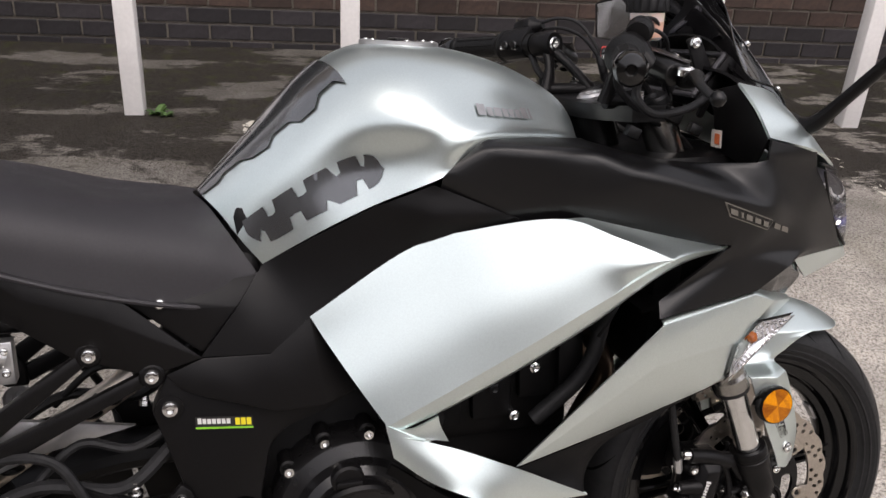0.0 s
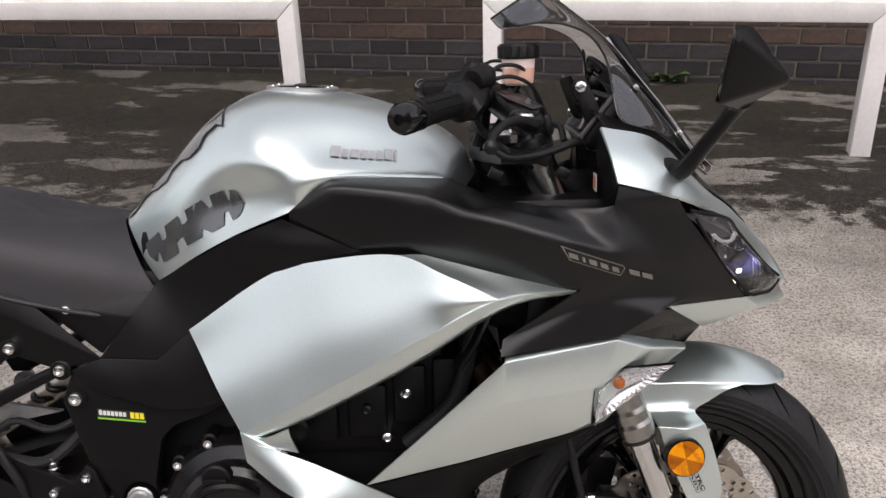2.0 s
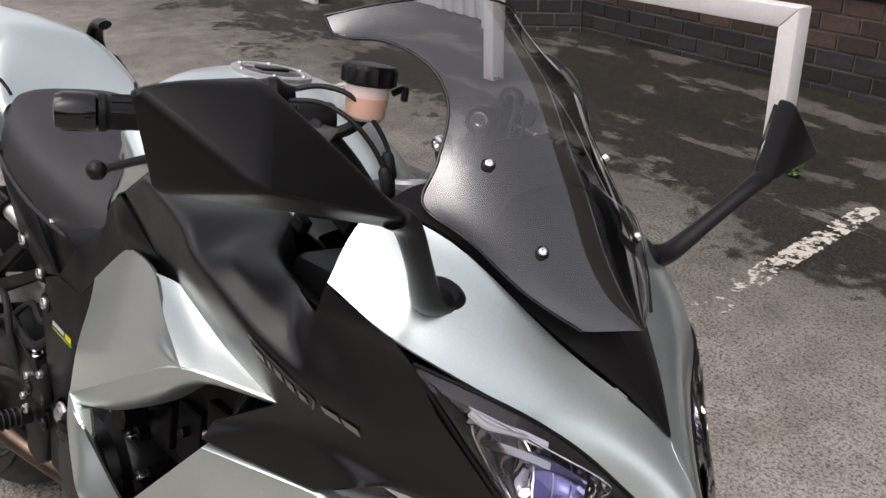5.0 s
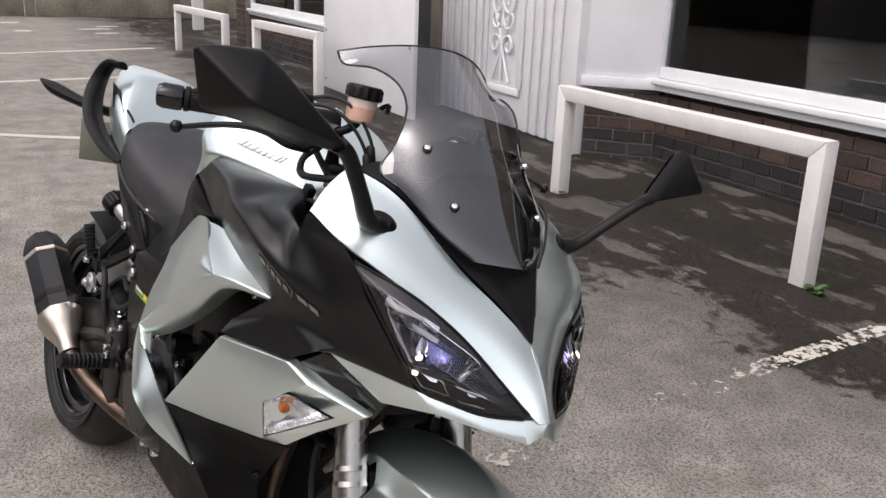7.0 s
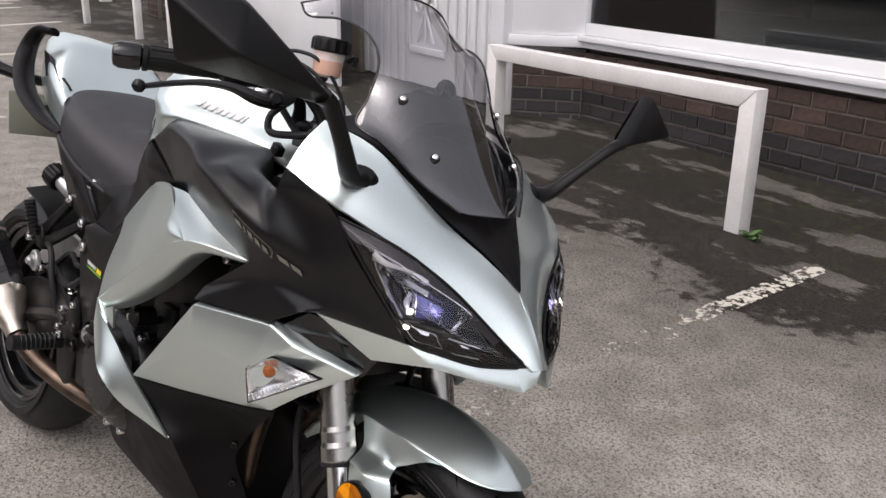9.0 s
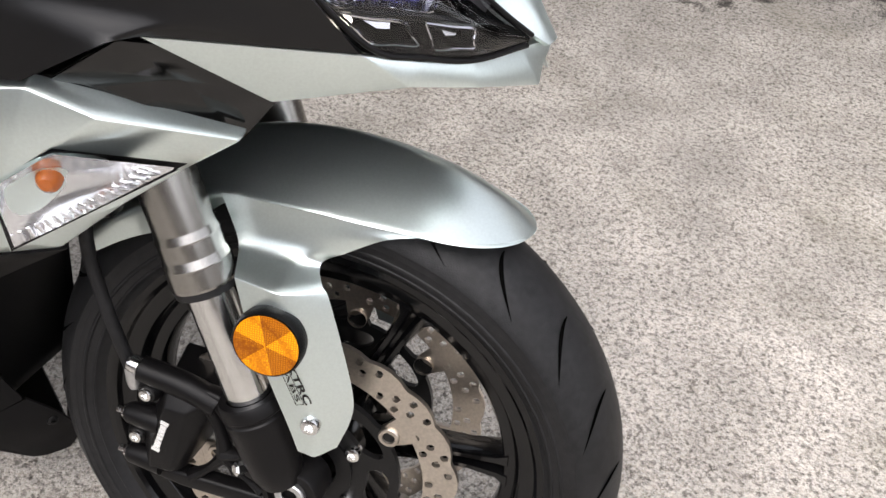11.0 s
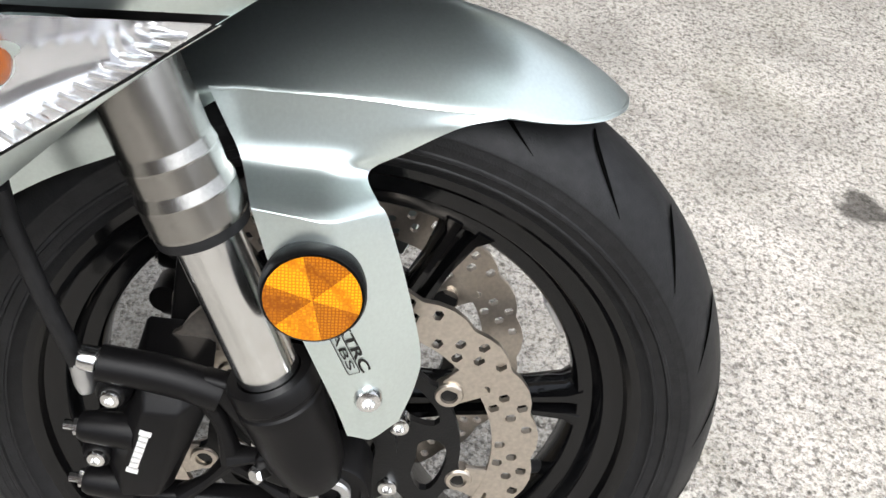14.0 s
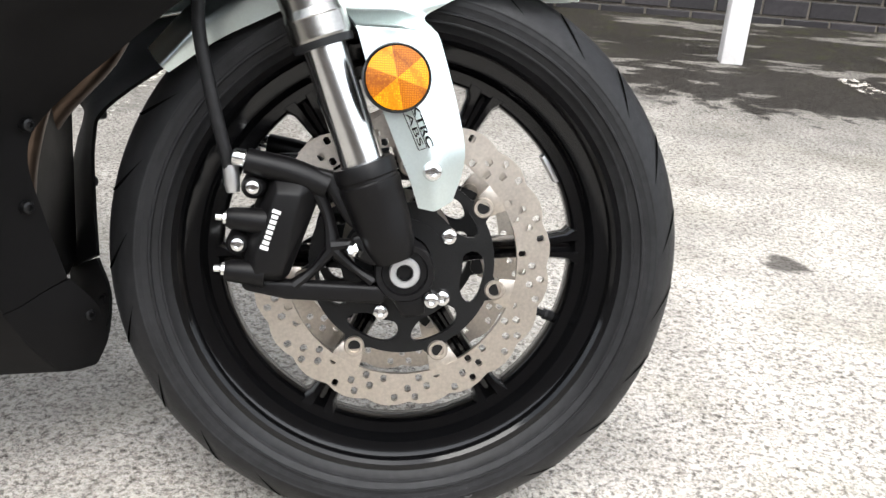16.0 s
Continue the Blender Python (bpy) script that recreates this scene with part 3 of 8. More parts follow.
# fuel tank, from the seat to the steering head
TANK = [
    [(-0.805, -0.115, 0.782), (-0.830, -0.098, 0.812), (-0.853, -0.072, 0.843), (-0.872, -0.036, 0.860), (-0.879, 0, 0.864)],
    [(-0.738, -0.152, 0.826), (-0.752, -0.140, 0.868), (-0.775, -0.118, 0.910), (-0.795, -0.066, 0.938), (-0.800, 0, 0.943)],
    [(-0.667, -0.180, 0.864), (-0.680, -0.160, 0.912), (-0.700, -0.152, 0.962), (-0.716, -0.095, 1.008), (-0.726, 0, 1.018)],
    [(-0.590, -0.208, 0.897), (-0.598, -0.203, 0.935), (-0.612, -0.200, 0.978), (-0.632, -0.125, 1.040), (-0.647, 0, 1.058)],
    [(-0.535, -0.185, 0.915), (-0.535, -0.206, 0.948), (-0.530, -0.162, 0.978), (-0.527, -0.108, 1.030), (-0.530, 0, 1.050)],
    [(-0.450, -0.140, 0.915), (-0.450, -0.160, 0.938), (-0.445, -0.124, 0.964), (-0.438, -0.078, 1.000), (-0.430, 0, 1.020)],
    [(-0.375, -0.100, 0.905), (-0.372, -0.118, 0.925), (-0.368, -0.085, 0.944), (-0.358, -0.048, 0.962), (-0.350, 0, 0.970)],
    [(-0.352, -0.070, 0.880), (-0.348, -0.085, 0.897), (-0.340, -0.062, 0.908), (-0.332, -0.034, 0.914), (-0.328, 0, 0.916)],
]


def tank_mesh(th=0.003):
    rows = [r + [(x, -y, z) for x, y, z in r[-2::-1]] for r in TANK]
    return loft(rows, 56, 57, th, (0, 0, 1), ease=8)


tank_bm = tank_mesh(0)
tank = part("fuel_tank", tank_mesh(), SILVER, bike, "satin silver fuel tank", 40)

PADM = material("dark_mirror_pad", (0.16, 0.165, 0.17), 0.20, 0.85, grain=0.1, grain_scale=30, coat=0.5)
for side in (-1, 1):
    upper_edge = curve([(-0.826, 0, 0.836), (-0.788, 0, 0.866), (-0.743, 0, 0.897), (-0.698, 0, 0.920), (-0.668, 0, 0.925), (-0.653, 0, 0.908)], 101)
    lower_edge = curve([(-0.653, 0, 0.908), (-0.664, 0, 0.888), (-0.703, 0, 0.866), (-0.748, 0, 0.842), (-0.792, 0, 0.813), (-0.818, 0, 0.818), (-0.826, 0, 0.836)], 101)
    cut = []
    for line, spots, deep in ((upper_edge, (17, 34, 52, 70), V((0.0055, 0, -0.0145))), (lower_edge, (24, 38, 53, 70), V((-0.0055, 0, 0.0145)))):
        i = 0
        while i < 100:
            hit = [q for q in spots if q - 3 == i]
            if hit:
                a, b = line[i], line[i + 6]
                cut += [a, a + deep * 0.9 + (b - a) * 0.1, a.lerp(b, 0.5) + deep, b + deep * 0.9 - (b - a) * 0.1, b]
                i += 7
            else:
                cut.append(line[i])
                i += 3 if i + 3 not in [q - 4 for q in spots] and not any(i < q - 3 < i + 3 for q in spots) else 1
    cut = [(p.x, p.z) for p in cut]
    bm = draped(cut, tank_bm, lift=0.0016, cuts=4)
    if side > 0:
        bm = mirrored(bm)
    part("knee_pad", bm, PADM, tank, "glossy dark tank side pad with notched edges")
# protector at the back of the tank
g = grid([r + [(x, -y, z) for x, y, z in r[-2::-1]] for r in TANK], 56, 57)
bm = bmesh.new()
rows = []
for i in range(0, 19):
    ring = []
    half = 5 + 4 * math.sin(i / 18 * math.pi * 0.8) + (1.4 if i % 6 < 3 else 0)
    for k in range(-4, 5):
        j = 28 + half * k / 4
        a, b = g[i][int(j)], g[i][min(56, int(j) + 1)]
        p = a.lerp(b, j - int(j))
        ring.append(bm.verts.new(p + V((-0.0012, 0, 0.0014))))
    rows.append(ring)
for a, b in zip(rows, rows[1:]):
    for k in range(8):
        bm.faces.new((a[k], a[k + 1], b[k + 1], b[k]))
part("tank_protector", bm, PADM, tank, "glossy dark tank protector")
# filler cap with its ring and key flap
cp, cd = V((-0.591, 0, 1.0545)), V((0.06, 0, 1)).normalized()
cap = part("filler_cap", lathe([(0.056, -0.004), (0.056, 0.003), (0.053, 0.0045), (0.044, 0.0045), (0.042, 0.003)], cp, cd, 48), ALU, tank, "bright ring round the filler cap")
part("cap_lid", lathe([(0.042, 0.001), (0.042, 0.0035), (0.038, 0.005), (0.0, 0.0055)], cp, cd, 40), GLOSS, cap, "black filler lid")
part("key_flap", block((-0.022, -0.011, 0.005), (0.022, 0.011, 0.008), 0.0025, frame_of(cp, cd)), DARK, cap)
for k in range(6):
    a = 2 * math.pi * k / 6
    part("cap_bolt", bolt_mesh(frame_of(cp, cd) @ V((math.cos(a) * 0.0485, math.sin(a) * 0.0485, 0.0045)), 0.0035, cd, 0.0018, 10), CHROME, cap)
# raised lettering on the flank becomes plain bars
for side in (-1, 1):
    x = -0.530
    for k, w in enumerate((0.015, 0.011, 0.014, 0.011, 0.010, 0.011, 0.013, 0.006)):
        z = 0.9745 - (x + 0.53) * -0.14
        hgt = 0.011 if k in (0, 6, 7) else 0.008
        zz = 0.976 + (x + 0.53) * -0.15
        outline = [(x, zz - 0.007), (x + w - 0.0022, zz - 0.007 - 0.002), (x + w - 0.0022, zz - 0.007 + hgt), (x, zz - 0.005 + hgt)]
        bm = draped(outline, tank_bm, lift=0.0022, cuts=1)
        if side > 0:
            bm = mirrored(bm)
        part("lettering_bar", bm, ALU, tank)
        x += w

# large silver side fairing: main face, upper facet, turned-in lip and swept tail
A, Bc, T, R, TIP = (-0.753, -0.163, 0.720), (-0.627, -0.184, 0.804), (-0.440, -0.243, 0.843), (-0.305, -0.283, 0.790), (-0.194, -0.235, 0.785)


def fairing_mesh():
    main = loft([
        [A, (-0.735, -0.178, 0.688), (-0.705, -0.208, 0.640), (-0.670, -0.233, 0.586)],
        [Bc, (-0.615, -0.203, 0.760), (-0.600, -0.228, 0.700), (-0.582, -0.249, 0.636)],
        [(-0.540, -0.212, 0.831), (-0.525, -0.230, 0.790), (-0.510, -0.250, 0.738), (-0.492, -0.265, 0.687)],
        [T, (-0.428, -0.254, 0.812), (-0.415, -0.267, 0.775), (-0.402, -0.277, 0.738)],
        [(-0.376, -0.265, 0.820), (-0.366, -0.272, 0.803), (-0.358, -0.280, 0.784), (-0.350, -0.279, 0.764)],
        [R, (-0.304, -0.283, 0.789), (-0.303, -0.283, 0.788), (-0.302, -0.282, 0.787)]], 34, 18, 0.004)
    top = loft([
        [T, (-0.376, -0.265, 0.820), R],
        [(-0.404, -0.232, 0.840), (-0.335, -0.253, 0.812), (-0.280, -0.270, 0.790)],
        [(-0.334, -0.226, 0.830), (-0.285, -0.243, 0.806), (-0.245, -0.256, 0.789)],
        [(-0.265, -0.228, 0.809), (-0.235, -0.236, 0.796), TIP]], 24, 16, 0.004, (0, -1, 1), ease=5)
    under = loft([
        [(-0.671, -0.232, 0.585), (-0.655, -0.228, 0.575), (-0.645, -0.212, 0.572)],
        [(-0.583, -0.248, 0.635), (-0.575, -0.241, 0.612), (-0.568, -0.216, 0.602)],
        [(-0.493, -0.264, 0.686), (-0.485, -0.252, 0.658), (-0.480, -0.220, 0.648)],
        [(-0.403, -0.276, 0.737), (-0.395, -0.262, 0.711), (-0.390, -0.230, 0.702)],
        [(-0.303, -0.282, 0.788), (-0.292, -0.262, 0.771), (-0.290, -0.232, 0.772)],
        [TIP, (-0.196, -0.230, 0.780), (-0.200, -0.215, 0.778)]], 24, 8, 0.003, (0, -1, -1))
    tail = loft([
        [(-0.672, -0.233, 0.588), (-0.668, -0.236, 0.566), (-0.664, -0.238, 0.544)],
        [(-0.622, -0.238, 0.562), (-0.620, -0.246, 0.536), (-0.617, -0.251, 0.508)],
        [(-0.571, -0.239, 0.541), (-0.570, -0.252, 0.512), (-0.566, -0.262, 0.484)],
        [(-0.496, -0.237, 0.503), (-0.505, -0.244, 0.478), (-0.512, -0.247, 0.452)],
        [(-0.440, -0.228, 0.470), (-0.440, -0.231, 0.455), (-0.440, -0.230, 0.441)],
        [(-0.382, -0.219, 0.436), (-0.382, -0.219, 0.435), (-0.382, -0.218, 0.434)]], 26, 10, 0.005, ease=3)
    inner = loft([
        [(-0.668, -0.231, 0.586), (-0.640, -0.233, 0.578), (-0.603, -0.235, 0.592)],
        [(-0.662, -0.231, 0.575), (-0.636, -0.234, 0.567), (-0.600, -0.234, 0.578)],
        [(-0.640, -0.235, 0.570), (-0.618, -0.236, 0.563), (-0.590, -0.236, 0.556)]], 8, 8, 0.004)
    for b in (top, under, tail, inner):
        add(main, b)
    return main


fair = both("side_fairing", fairing_mesh, SILVER, "satin silver side fairing with a swept tail", sharp=28)

# lower front panel with the turn signal set into it
CUT, UL, TOPV, TIP3, KV = (-0.496, -0.236, 0.503), (-0.297, -0.257, 0.692), (-0.138, -0.226, 0.710), (-0.024, -0.153, 0.670), (-0.097, -0.212, 0.692)


def lower_mesh():
    v = [CUT, UL, TOPV, KV, TIP3, (-0.065, -0.160, 0.642), (-0.106, -0.176, 0.612), (-0.150, -0.192, 0.574), (-0.203, -0.204, 0.562), (-0.355, -0.222, 0.530),
         (-0.160, -0.229, 0.644), (-0.170, -0.216, 0.586), (-0.300, -0.250, 0.630), (-0.296, -0.247, 0.697), (-0.138, -0.214, 0.717), (-0.024, -0.142, 0.676)]
    f = [(0, 1, 12), (0, 12, 9), (9, 12, 8), (12, 1, 2, 10), (12, 10, 11, 8), (8, 11, 7), (2, 3, 10), (10, 3, 4, 5), (10, 5, 6, 11), (11, 6, 7), (1, 13, 14, 2), (2, 14, 3), (3, 14, 15, 4)]
    return facets(v, f, 0.004, (0, -1, 0), 0.0025)


both("lower_panel", lower_mesh, SILVER, "satin silver lower fairing panel", sharp=24)

CLEAR = bpy.data.materials.new("clear_plastic")
CLEAR.use_nodes = True
cb = CLEAR.node_tree.nodes["Principled BSDF"]
cb.inputs["Base Color"].default_value = (0.95, 0.96, 0.97, 1)
cb.inputs["Roughness"].default_value = 0.04
cb.inputs["Transmission Weight"].default_value = 1.0
cb.inputs["IOR"].default_value = 1.25
AMBER = material("amber_bulb", (0.30, 0.075, 0.010), 0.25, coat=0.3)
SIGCHROME = material("satin_reflector", (0.74, 0.74, 0.75), 0.16, 0.9, rough_var=0.4)
MIRRORM = material("mirror_reflector", (0.85, 0.85, 0.86), 0.07, 1.0, rough_var=0.4)
for side in (-1, 1):
    s = lambda p: V((p[0], p[1] * -side, p[2]))
    corners = [(-0.168, -0.2285, 0.638), (-0.127, -0.2195, 0.667), (-0.052, -0.1905, 0.661), (-0.170, -0.2155, 0.584)]
    c0 = sum((V(c) for c in corners), V((0, 0, 0))) / 4
    n = V((0.25, -0.95, -0.1)).normalized()

    def shell(scale, lift, bulge):
        rows = []
        a, b, c, d = [c0 + (V(q) - c0) * scale + n * lift for q in corners]
        for i in range(9):
            t = i / 8
            r = []
            for j in range(9):
                q = j / 8
                p = (a.lerp(b, t)).lerp(d.lerp(c, t), q)
                r.append(s(p + n * bulge * (4 * t * (1 - t) * 4 * q * (1 - q))))
            rows.append(r)
        return rows

    def sheet(rows):
        b = bmesh.new()
        vs = [[b.verts.new(p) for p in r] for r in rows]
        for i in range(8):
            for j in range(8):
                b.faces.new((vs[i][j], vs[i + 1][j], vs[i + 1][j + 1], vs[i][j + 1]))
        return b

    sig = part("turn_signal", sheet(shell(1.08, 0.001, -0.020)), BLACK, bike, "clear turn signal set flush in the fairing")
    part("reflector_bowl", sheet(shell(0.98, 0.0035, -0.012)), SIGCHROME, sig)
    ribs = shell(0.94, 0.0040, 0.0)
    for i in range(8):
        for k in (0, 1):
            p = ribs[i][8].lerp(ribs[i + 1][8], k / 2)
            q = ribs[i][6].lerp(ribs[i + 1][6], k / 2)
            part("reflector_rib", tube([p, p.lerp(q, 0.8)], 0.0016, seg=6), SIGCHROME, sig)
    part("amber_bulb", lathe([(0.0, 0.008), (0.0045, 0.007), (0.0075, 0.0035), (0.0085, 0), (0.0085, -0.008)], s(c0 + n * 0.002 + V((-0.006, 0, 0.006))), s(n), 20), AMBER, sig, "amber bulb")
    part("clear_lens", sheet(shell(1.03, 0.0075, 0.007)), CLEAR, sig, "clear lens").visible_shadow = False

# black belly pan that narrows downwards
def belly_mesh(side=-1):
    """One folded side: outer face, the face turned in to the front opening, and the keel."""
    near = [(-0.382, -0.210, 0.432), (-0.384, -0.160, 0.345), (-0.372, -0.105, 0.250), (-0.345, -0.035, 0.172)] if side < 0 else [(-0.445, -0.205, 0.419), (-0.462, -0.165, 0.320), (-0.452, -0.114, 0.231), (-0.350, -0.036, 0.172)]
    face = loft([
        [near[0], (-0.470, -0.205, 0.418), (-0.560, -0.200, 0.440), (-0.660, -0.200, 0.515)],
        [near[1], (-0.490, -0.165, 0.322), (-0.600, -0.165, 0.340), (-0.720, -0.160, 0.360)],
        [near[2], (-0.490, -0.116, 0.231), (-0.620, -0.120, 0.240), (-0.780, -0.115, 0.250)],
        [near[3], (-0.460, -0.045, 0.168), (-0.620, -0.045, 0.165), (-0.800, -0.045, 0.168)]], 18, 18, 0.004)
    upper = loft([
        [(-0.494, -0.230, 0.498), (-0.355, -0.217, 0.526), (-0.203, -0.199, 0.558), (-0.150, -0.186, 0.570)],
        [(-0.450, -0.218, 0.468), (-0.375, -0.201, 0.488), (-0.300, -0.172, 0.506), (-0.238, -0.148, 0.506)],
        [(-0.384, -0.211, 0.433), (-0.370, -0.180, 0.438), (-0.350, -0.140, 0.440), (-0.326, -0.106, 0.437)],
        [(-0.384, -0.186, 0.389), (-0.374, -0.160, 0.390), (-0.360, -0.132, 0.394), (-0.343, -0.107, 0.398)],
        [(-0.384, -0.160, 0.346), (-0.374, -0.136, 0.344), (-0.358, -0.110, 0.342), (-0.338, -0.084, 0.340)],
        [(-0.372, -0.105, 0.251), (-0.360, -0.090, 0.256), (-0.345, -0.072, 0.266), (-0.328, -0.056, 0.276)]], 30, 16, 0.004)
    keel = loft([
        [(-0.372, -0.105, 0.250), (-0.360, -0.090, 0.255), (-0.345, -0.070, 0.265), (-0.327, -0.052, 0.274)],
        [(-0.364, -0.080, 0.218), (-0.350, -0.066, 0.222), (-0.330, -0.048, 0.230), (-0.308, -0.026, 0.240)],
        [(-0.354, -0.052, 0.188), (-0.340, -0.040, 0.190), (-0.324, -0.024, 0.194), (-0.306, -0.003, 0.200)],
        [(-0.345, -0.035, 0.172), (-0.335, -0.026, 0.170), (-0.325, -0.014, 0.170), (-0.318, -0.003, 0.170)]], 14, 12, 0.004)
    add(face, upper)
    add(face, keel)
    return face


for side in (-1, 1):
    pan = belly_mesh(side)
    part("belly_pan", mirrored(pan) if side > 0 else pan, BELLY, bike, "matt black belly pan", 30)
    s = lambda p: V((p[0], p[1] * -side, p[2]))
    for p in ((-0.338, -0.118, 0.428), (-0.346, -0.104, 0.352), (-0.316, -0.030, 0.232)):
        part("panel_screw", bolt_mesh(s(p), 0.0065, s((0.75, -0.6, 0)), 0.004, 14), DARK, bike)

# upper cowl with the badge
def cowl_mesh():
    v = dict(D=(-0.586, -0.208, 0.899), T=(-0.532, -0.200, 0.943), A=(-0.524, -0.217, 0.934), B=(-0.400, -0.240, 0.928), E=(-0.333, -0.258, 0.898), C=(-0.480, -0.215, 0.848), F=(-0.366, -0.250, 0.870),
             G=(-0.190, -0.240, 0.788), b=(-0.450, -0.156, 0.936), u=(-0.362, -0.118, 0.926), l=(-0.352, -0.176, 0.919), m=(-0.295, -0.184, 0.906), n=(-0.222, -0.208, 0.901), t=(-0.147, -0.243, 0.903),
             R=(-0.295, -0.241, 0.905), Q=(-0.185, -0.240, 0.870), P=(-0.215, -0.264, 0.861), r=(-0.062, -0.214, 0.809), L=(-0.280, -0.252, 0.833), H=(-0.142, -0.240, 0.928), I=(-0.061, -0.228, 0.907),
             J=(-0.044, -0.210, 0.880), h=(-0.018, -0.202, 0.845), K=(0.058, -0.150, 0.746), S=(-0.165, -0.231, 0.773), s=(-0.043, -0.204, 0.763), y=(-0.298, -0.241, 0.720), W=(-0.302, -0.253, 0.699),
             w=(-0.138, -0.228, 0.7155), x=(-0.080, -0.222, 0.748), c=(-0.064, -0.207, 0.7515), p=(-0.135, -0.252, 0.834),
             f=(-0.405, -0.222, 0.812), g=(-0.300, -0.236, 0.800), d=(-0.520, -0.196, 0.818), z=(-0.590, -0.186, 0.850), k=(-0.330, -0.120, 0.855), q=(-0.262, -0.165, 0.850), v=(-0.200, -0.185, 0.850))
    keys = list(v)
    faces = ["DTA", "TbBA", "buB", "ulB", "lEB", "DAC", "ABFC", "BEF", "lRE", "lmR", "ulm", "mnQR", "ntQ", "tpQ", "ERQP", "PQp", "trp", "EPLF", "PGL", "PpSG", "prS", "rsS", "tHI", "tIJ", "tJr", "Jhr", "hKr", "rKs",
             "GSy", "ySW", "SwW", "Sxw", "Ssx", "scx", "sKc",
             "CFfd", "FLgf", "LGg", "DCdz", "umk", "mnqk", "ntvq"]
    return facets([v[k] for k in keys], [[keys.index(a) for a in f] for f in faces], 0.004, (0, -1, 0.3), soft=3)


cowl_bm = cowl_mesh()
cowls = both("upper_cowl", cowl_mesh, COWLM, "matt black upper side cowl with a badge", sharp=55)
BADGE = material("badge_silver", (0.25, 0.235, 0.21), 0.32, 0.7)
for side, cw in zip((-1, 1), cowls):
    def lay(outline, mat, name, lift):
        b = draped(outline, cowl_bm, lift=lift, cuts=2)
        if side > 0:
            b = mirrored(b)
        part(name, b, mat, cw)
    o, ex, ez = V((-0.222, 0, 0.855)), V((0.130, 0, -0.050)), V((0.0, 0, 1))
    P = lambda u, w: ((o + ex * u + ez * w).x, (o + ex * u + ez * w).z)
    lay([P(0, 0), P(0.66, 0.000), P(0.68, -0.004), P(0.64, -0.017), P(0.10, -0.017)], BADGE, "badge_plate", 0.0014)
    lay([P(0.03, -0.0015), P(0.655, -0.0015), P(0.665, -0.0045), P(0.632, -0.0155), P(0.108, -0.0155)], GLOSS, "badge_field", 0.0022)
    # plain upright strokes on the dark field, two more beside it
    for u0, u1 in ((0.075, 0.17), (0.215, 0.245), (0.285, 0.365), (0.405, 0.485), (0.525, 0.60)):
        lay([P(u0 + 0.006, -0.0052), P(u1 + 0.006, -0.0052), P(u1 + 0.022, -0.0122), P(u0 + 0.022, -0.0122)], BADGE, "badge_bar", 0.0028)
    for u0, u1 in ((0.72, 0.84), (0.87, 0.99)):
        lay([P(u0, -0.003), P(u1, -0.003), P(u1 + 0.018, -0.0105), P(u0 + 0.018, -0.0105)], BADGE, "badge_bar", 0.0018)

# dark duct between the lower panel's lip, the cowl and the chin
def duct_mesh():
    return facets([(-0.140, -0.212, 0.706), (-0.082, -0.206, 0.745), (-0.050, -0.188, 0.742), (0.000, -0.140, 0.702), (-0.030, -0.136, 0.664), (-0.095, -0.190, 0.682), (-0.060, -0.168, 0.712)],
                  [(0, 1, 6), (1, 2, 6), (2, 3, 6), (3, 4, 6), (4, 5, 6), (5, 0, 6)], 0.004, (0, -1, 0), 0.002)


both("intake_duct", duct_mesh, GLOSS, "gloss black intake duct under the cowl")

# silver nose
def nose_mesh():
    side = loft([
        [(-0.157, -0.178, 1.000), (-0.150, -0.212, 0.968), (-0.143, -0.237, 0.931)],
        [(-0.073, -0.145, 0.976), (-0.066, -0.196, 0.945), (-0.057, -0.228, 0.907)],
        [(0.009, -0.075, 0.899), (0.020, -0.128, 0.885), (0.023, -0.165, 0.866)],
        [(0.062, -0.035, 0.860), (0.066, -0.078, 0.848), (0.062, -0.108, 0.828)],
        [(0.102, 0.000, 0.823), (0.112, -0.034, 0.806), (0.100, -0.062, 0.788)],
        [(0.138, 0.000, 0.784), (0.140, -0.018, 0.772), (0.130, -0.036, 0.758)],
        [(0.168, 0.000, 0.738), (0.167, -0.008, 0.737), (0.164, -0.016, 0.736)]], 34, 14, 0.004, (1, -1, 1), ease=4)
    return side


both("nose_panel", nose_mesh, SILVER, "satin silver nose panel", sharp=30)


def chin_mesh():
    top = [(-0.066, -0.207, 0.7505), (0.060, -0.150, 0.745), (0.092, -0.118, 0.738), (0.120, -0.078, 0.732), (0.146, -0.032, 0.735), (0.166, 0.0, 0.738)]
    low = [(-0.002, -0.152, 0.702), (0.088, -0.127, 0.7215), (0.125, -0.081, 0.714), (0.163, -0.024, 0.706), (0.160, 0.0, 0.716)]
    lip = [(-0.006, -0.140, 0.711), (0.080, -0.112, 0.724), (0.112, -0.070, 0.718), (0.148, -0.018, 0.712)]
    return facets(top + low + lip, [(0, 1, 6), (1, 7, 6), (1, 2, 7), (2, 3, 8, 7), (3, 4, 9, 8), (4, 5, 10, 9), (6, 7, 12, 11), (7, 8, 13, 12), (8, 9, 14, 13)], 0.003, (0.5, -1, 0), 0.0016)


both("chin_panel", chin_mesh, SILVER, "satin silver chin below the headlight")

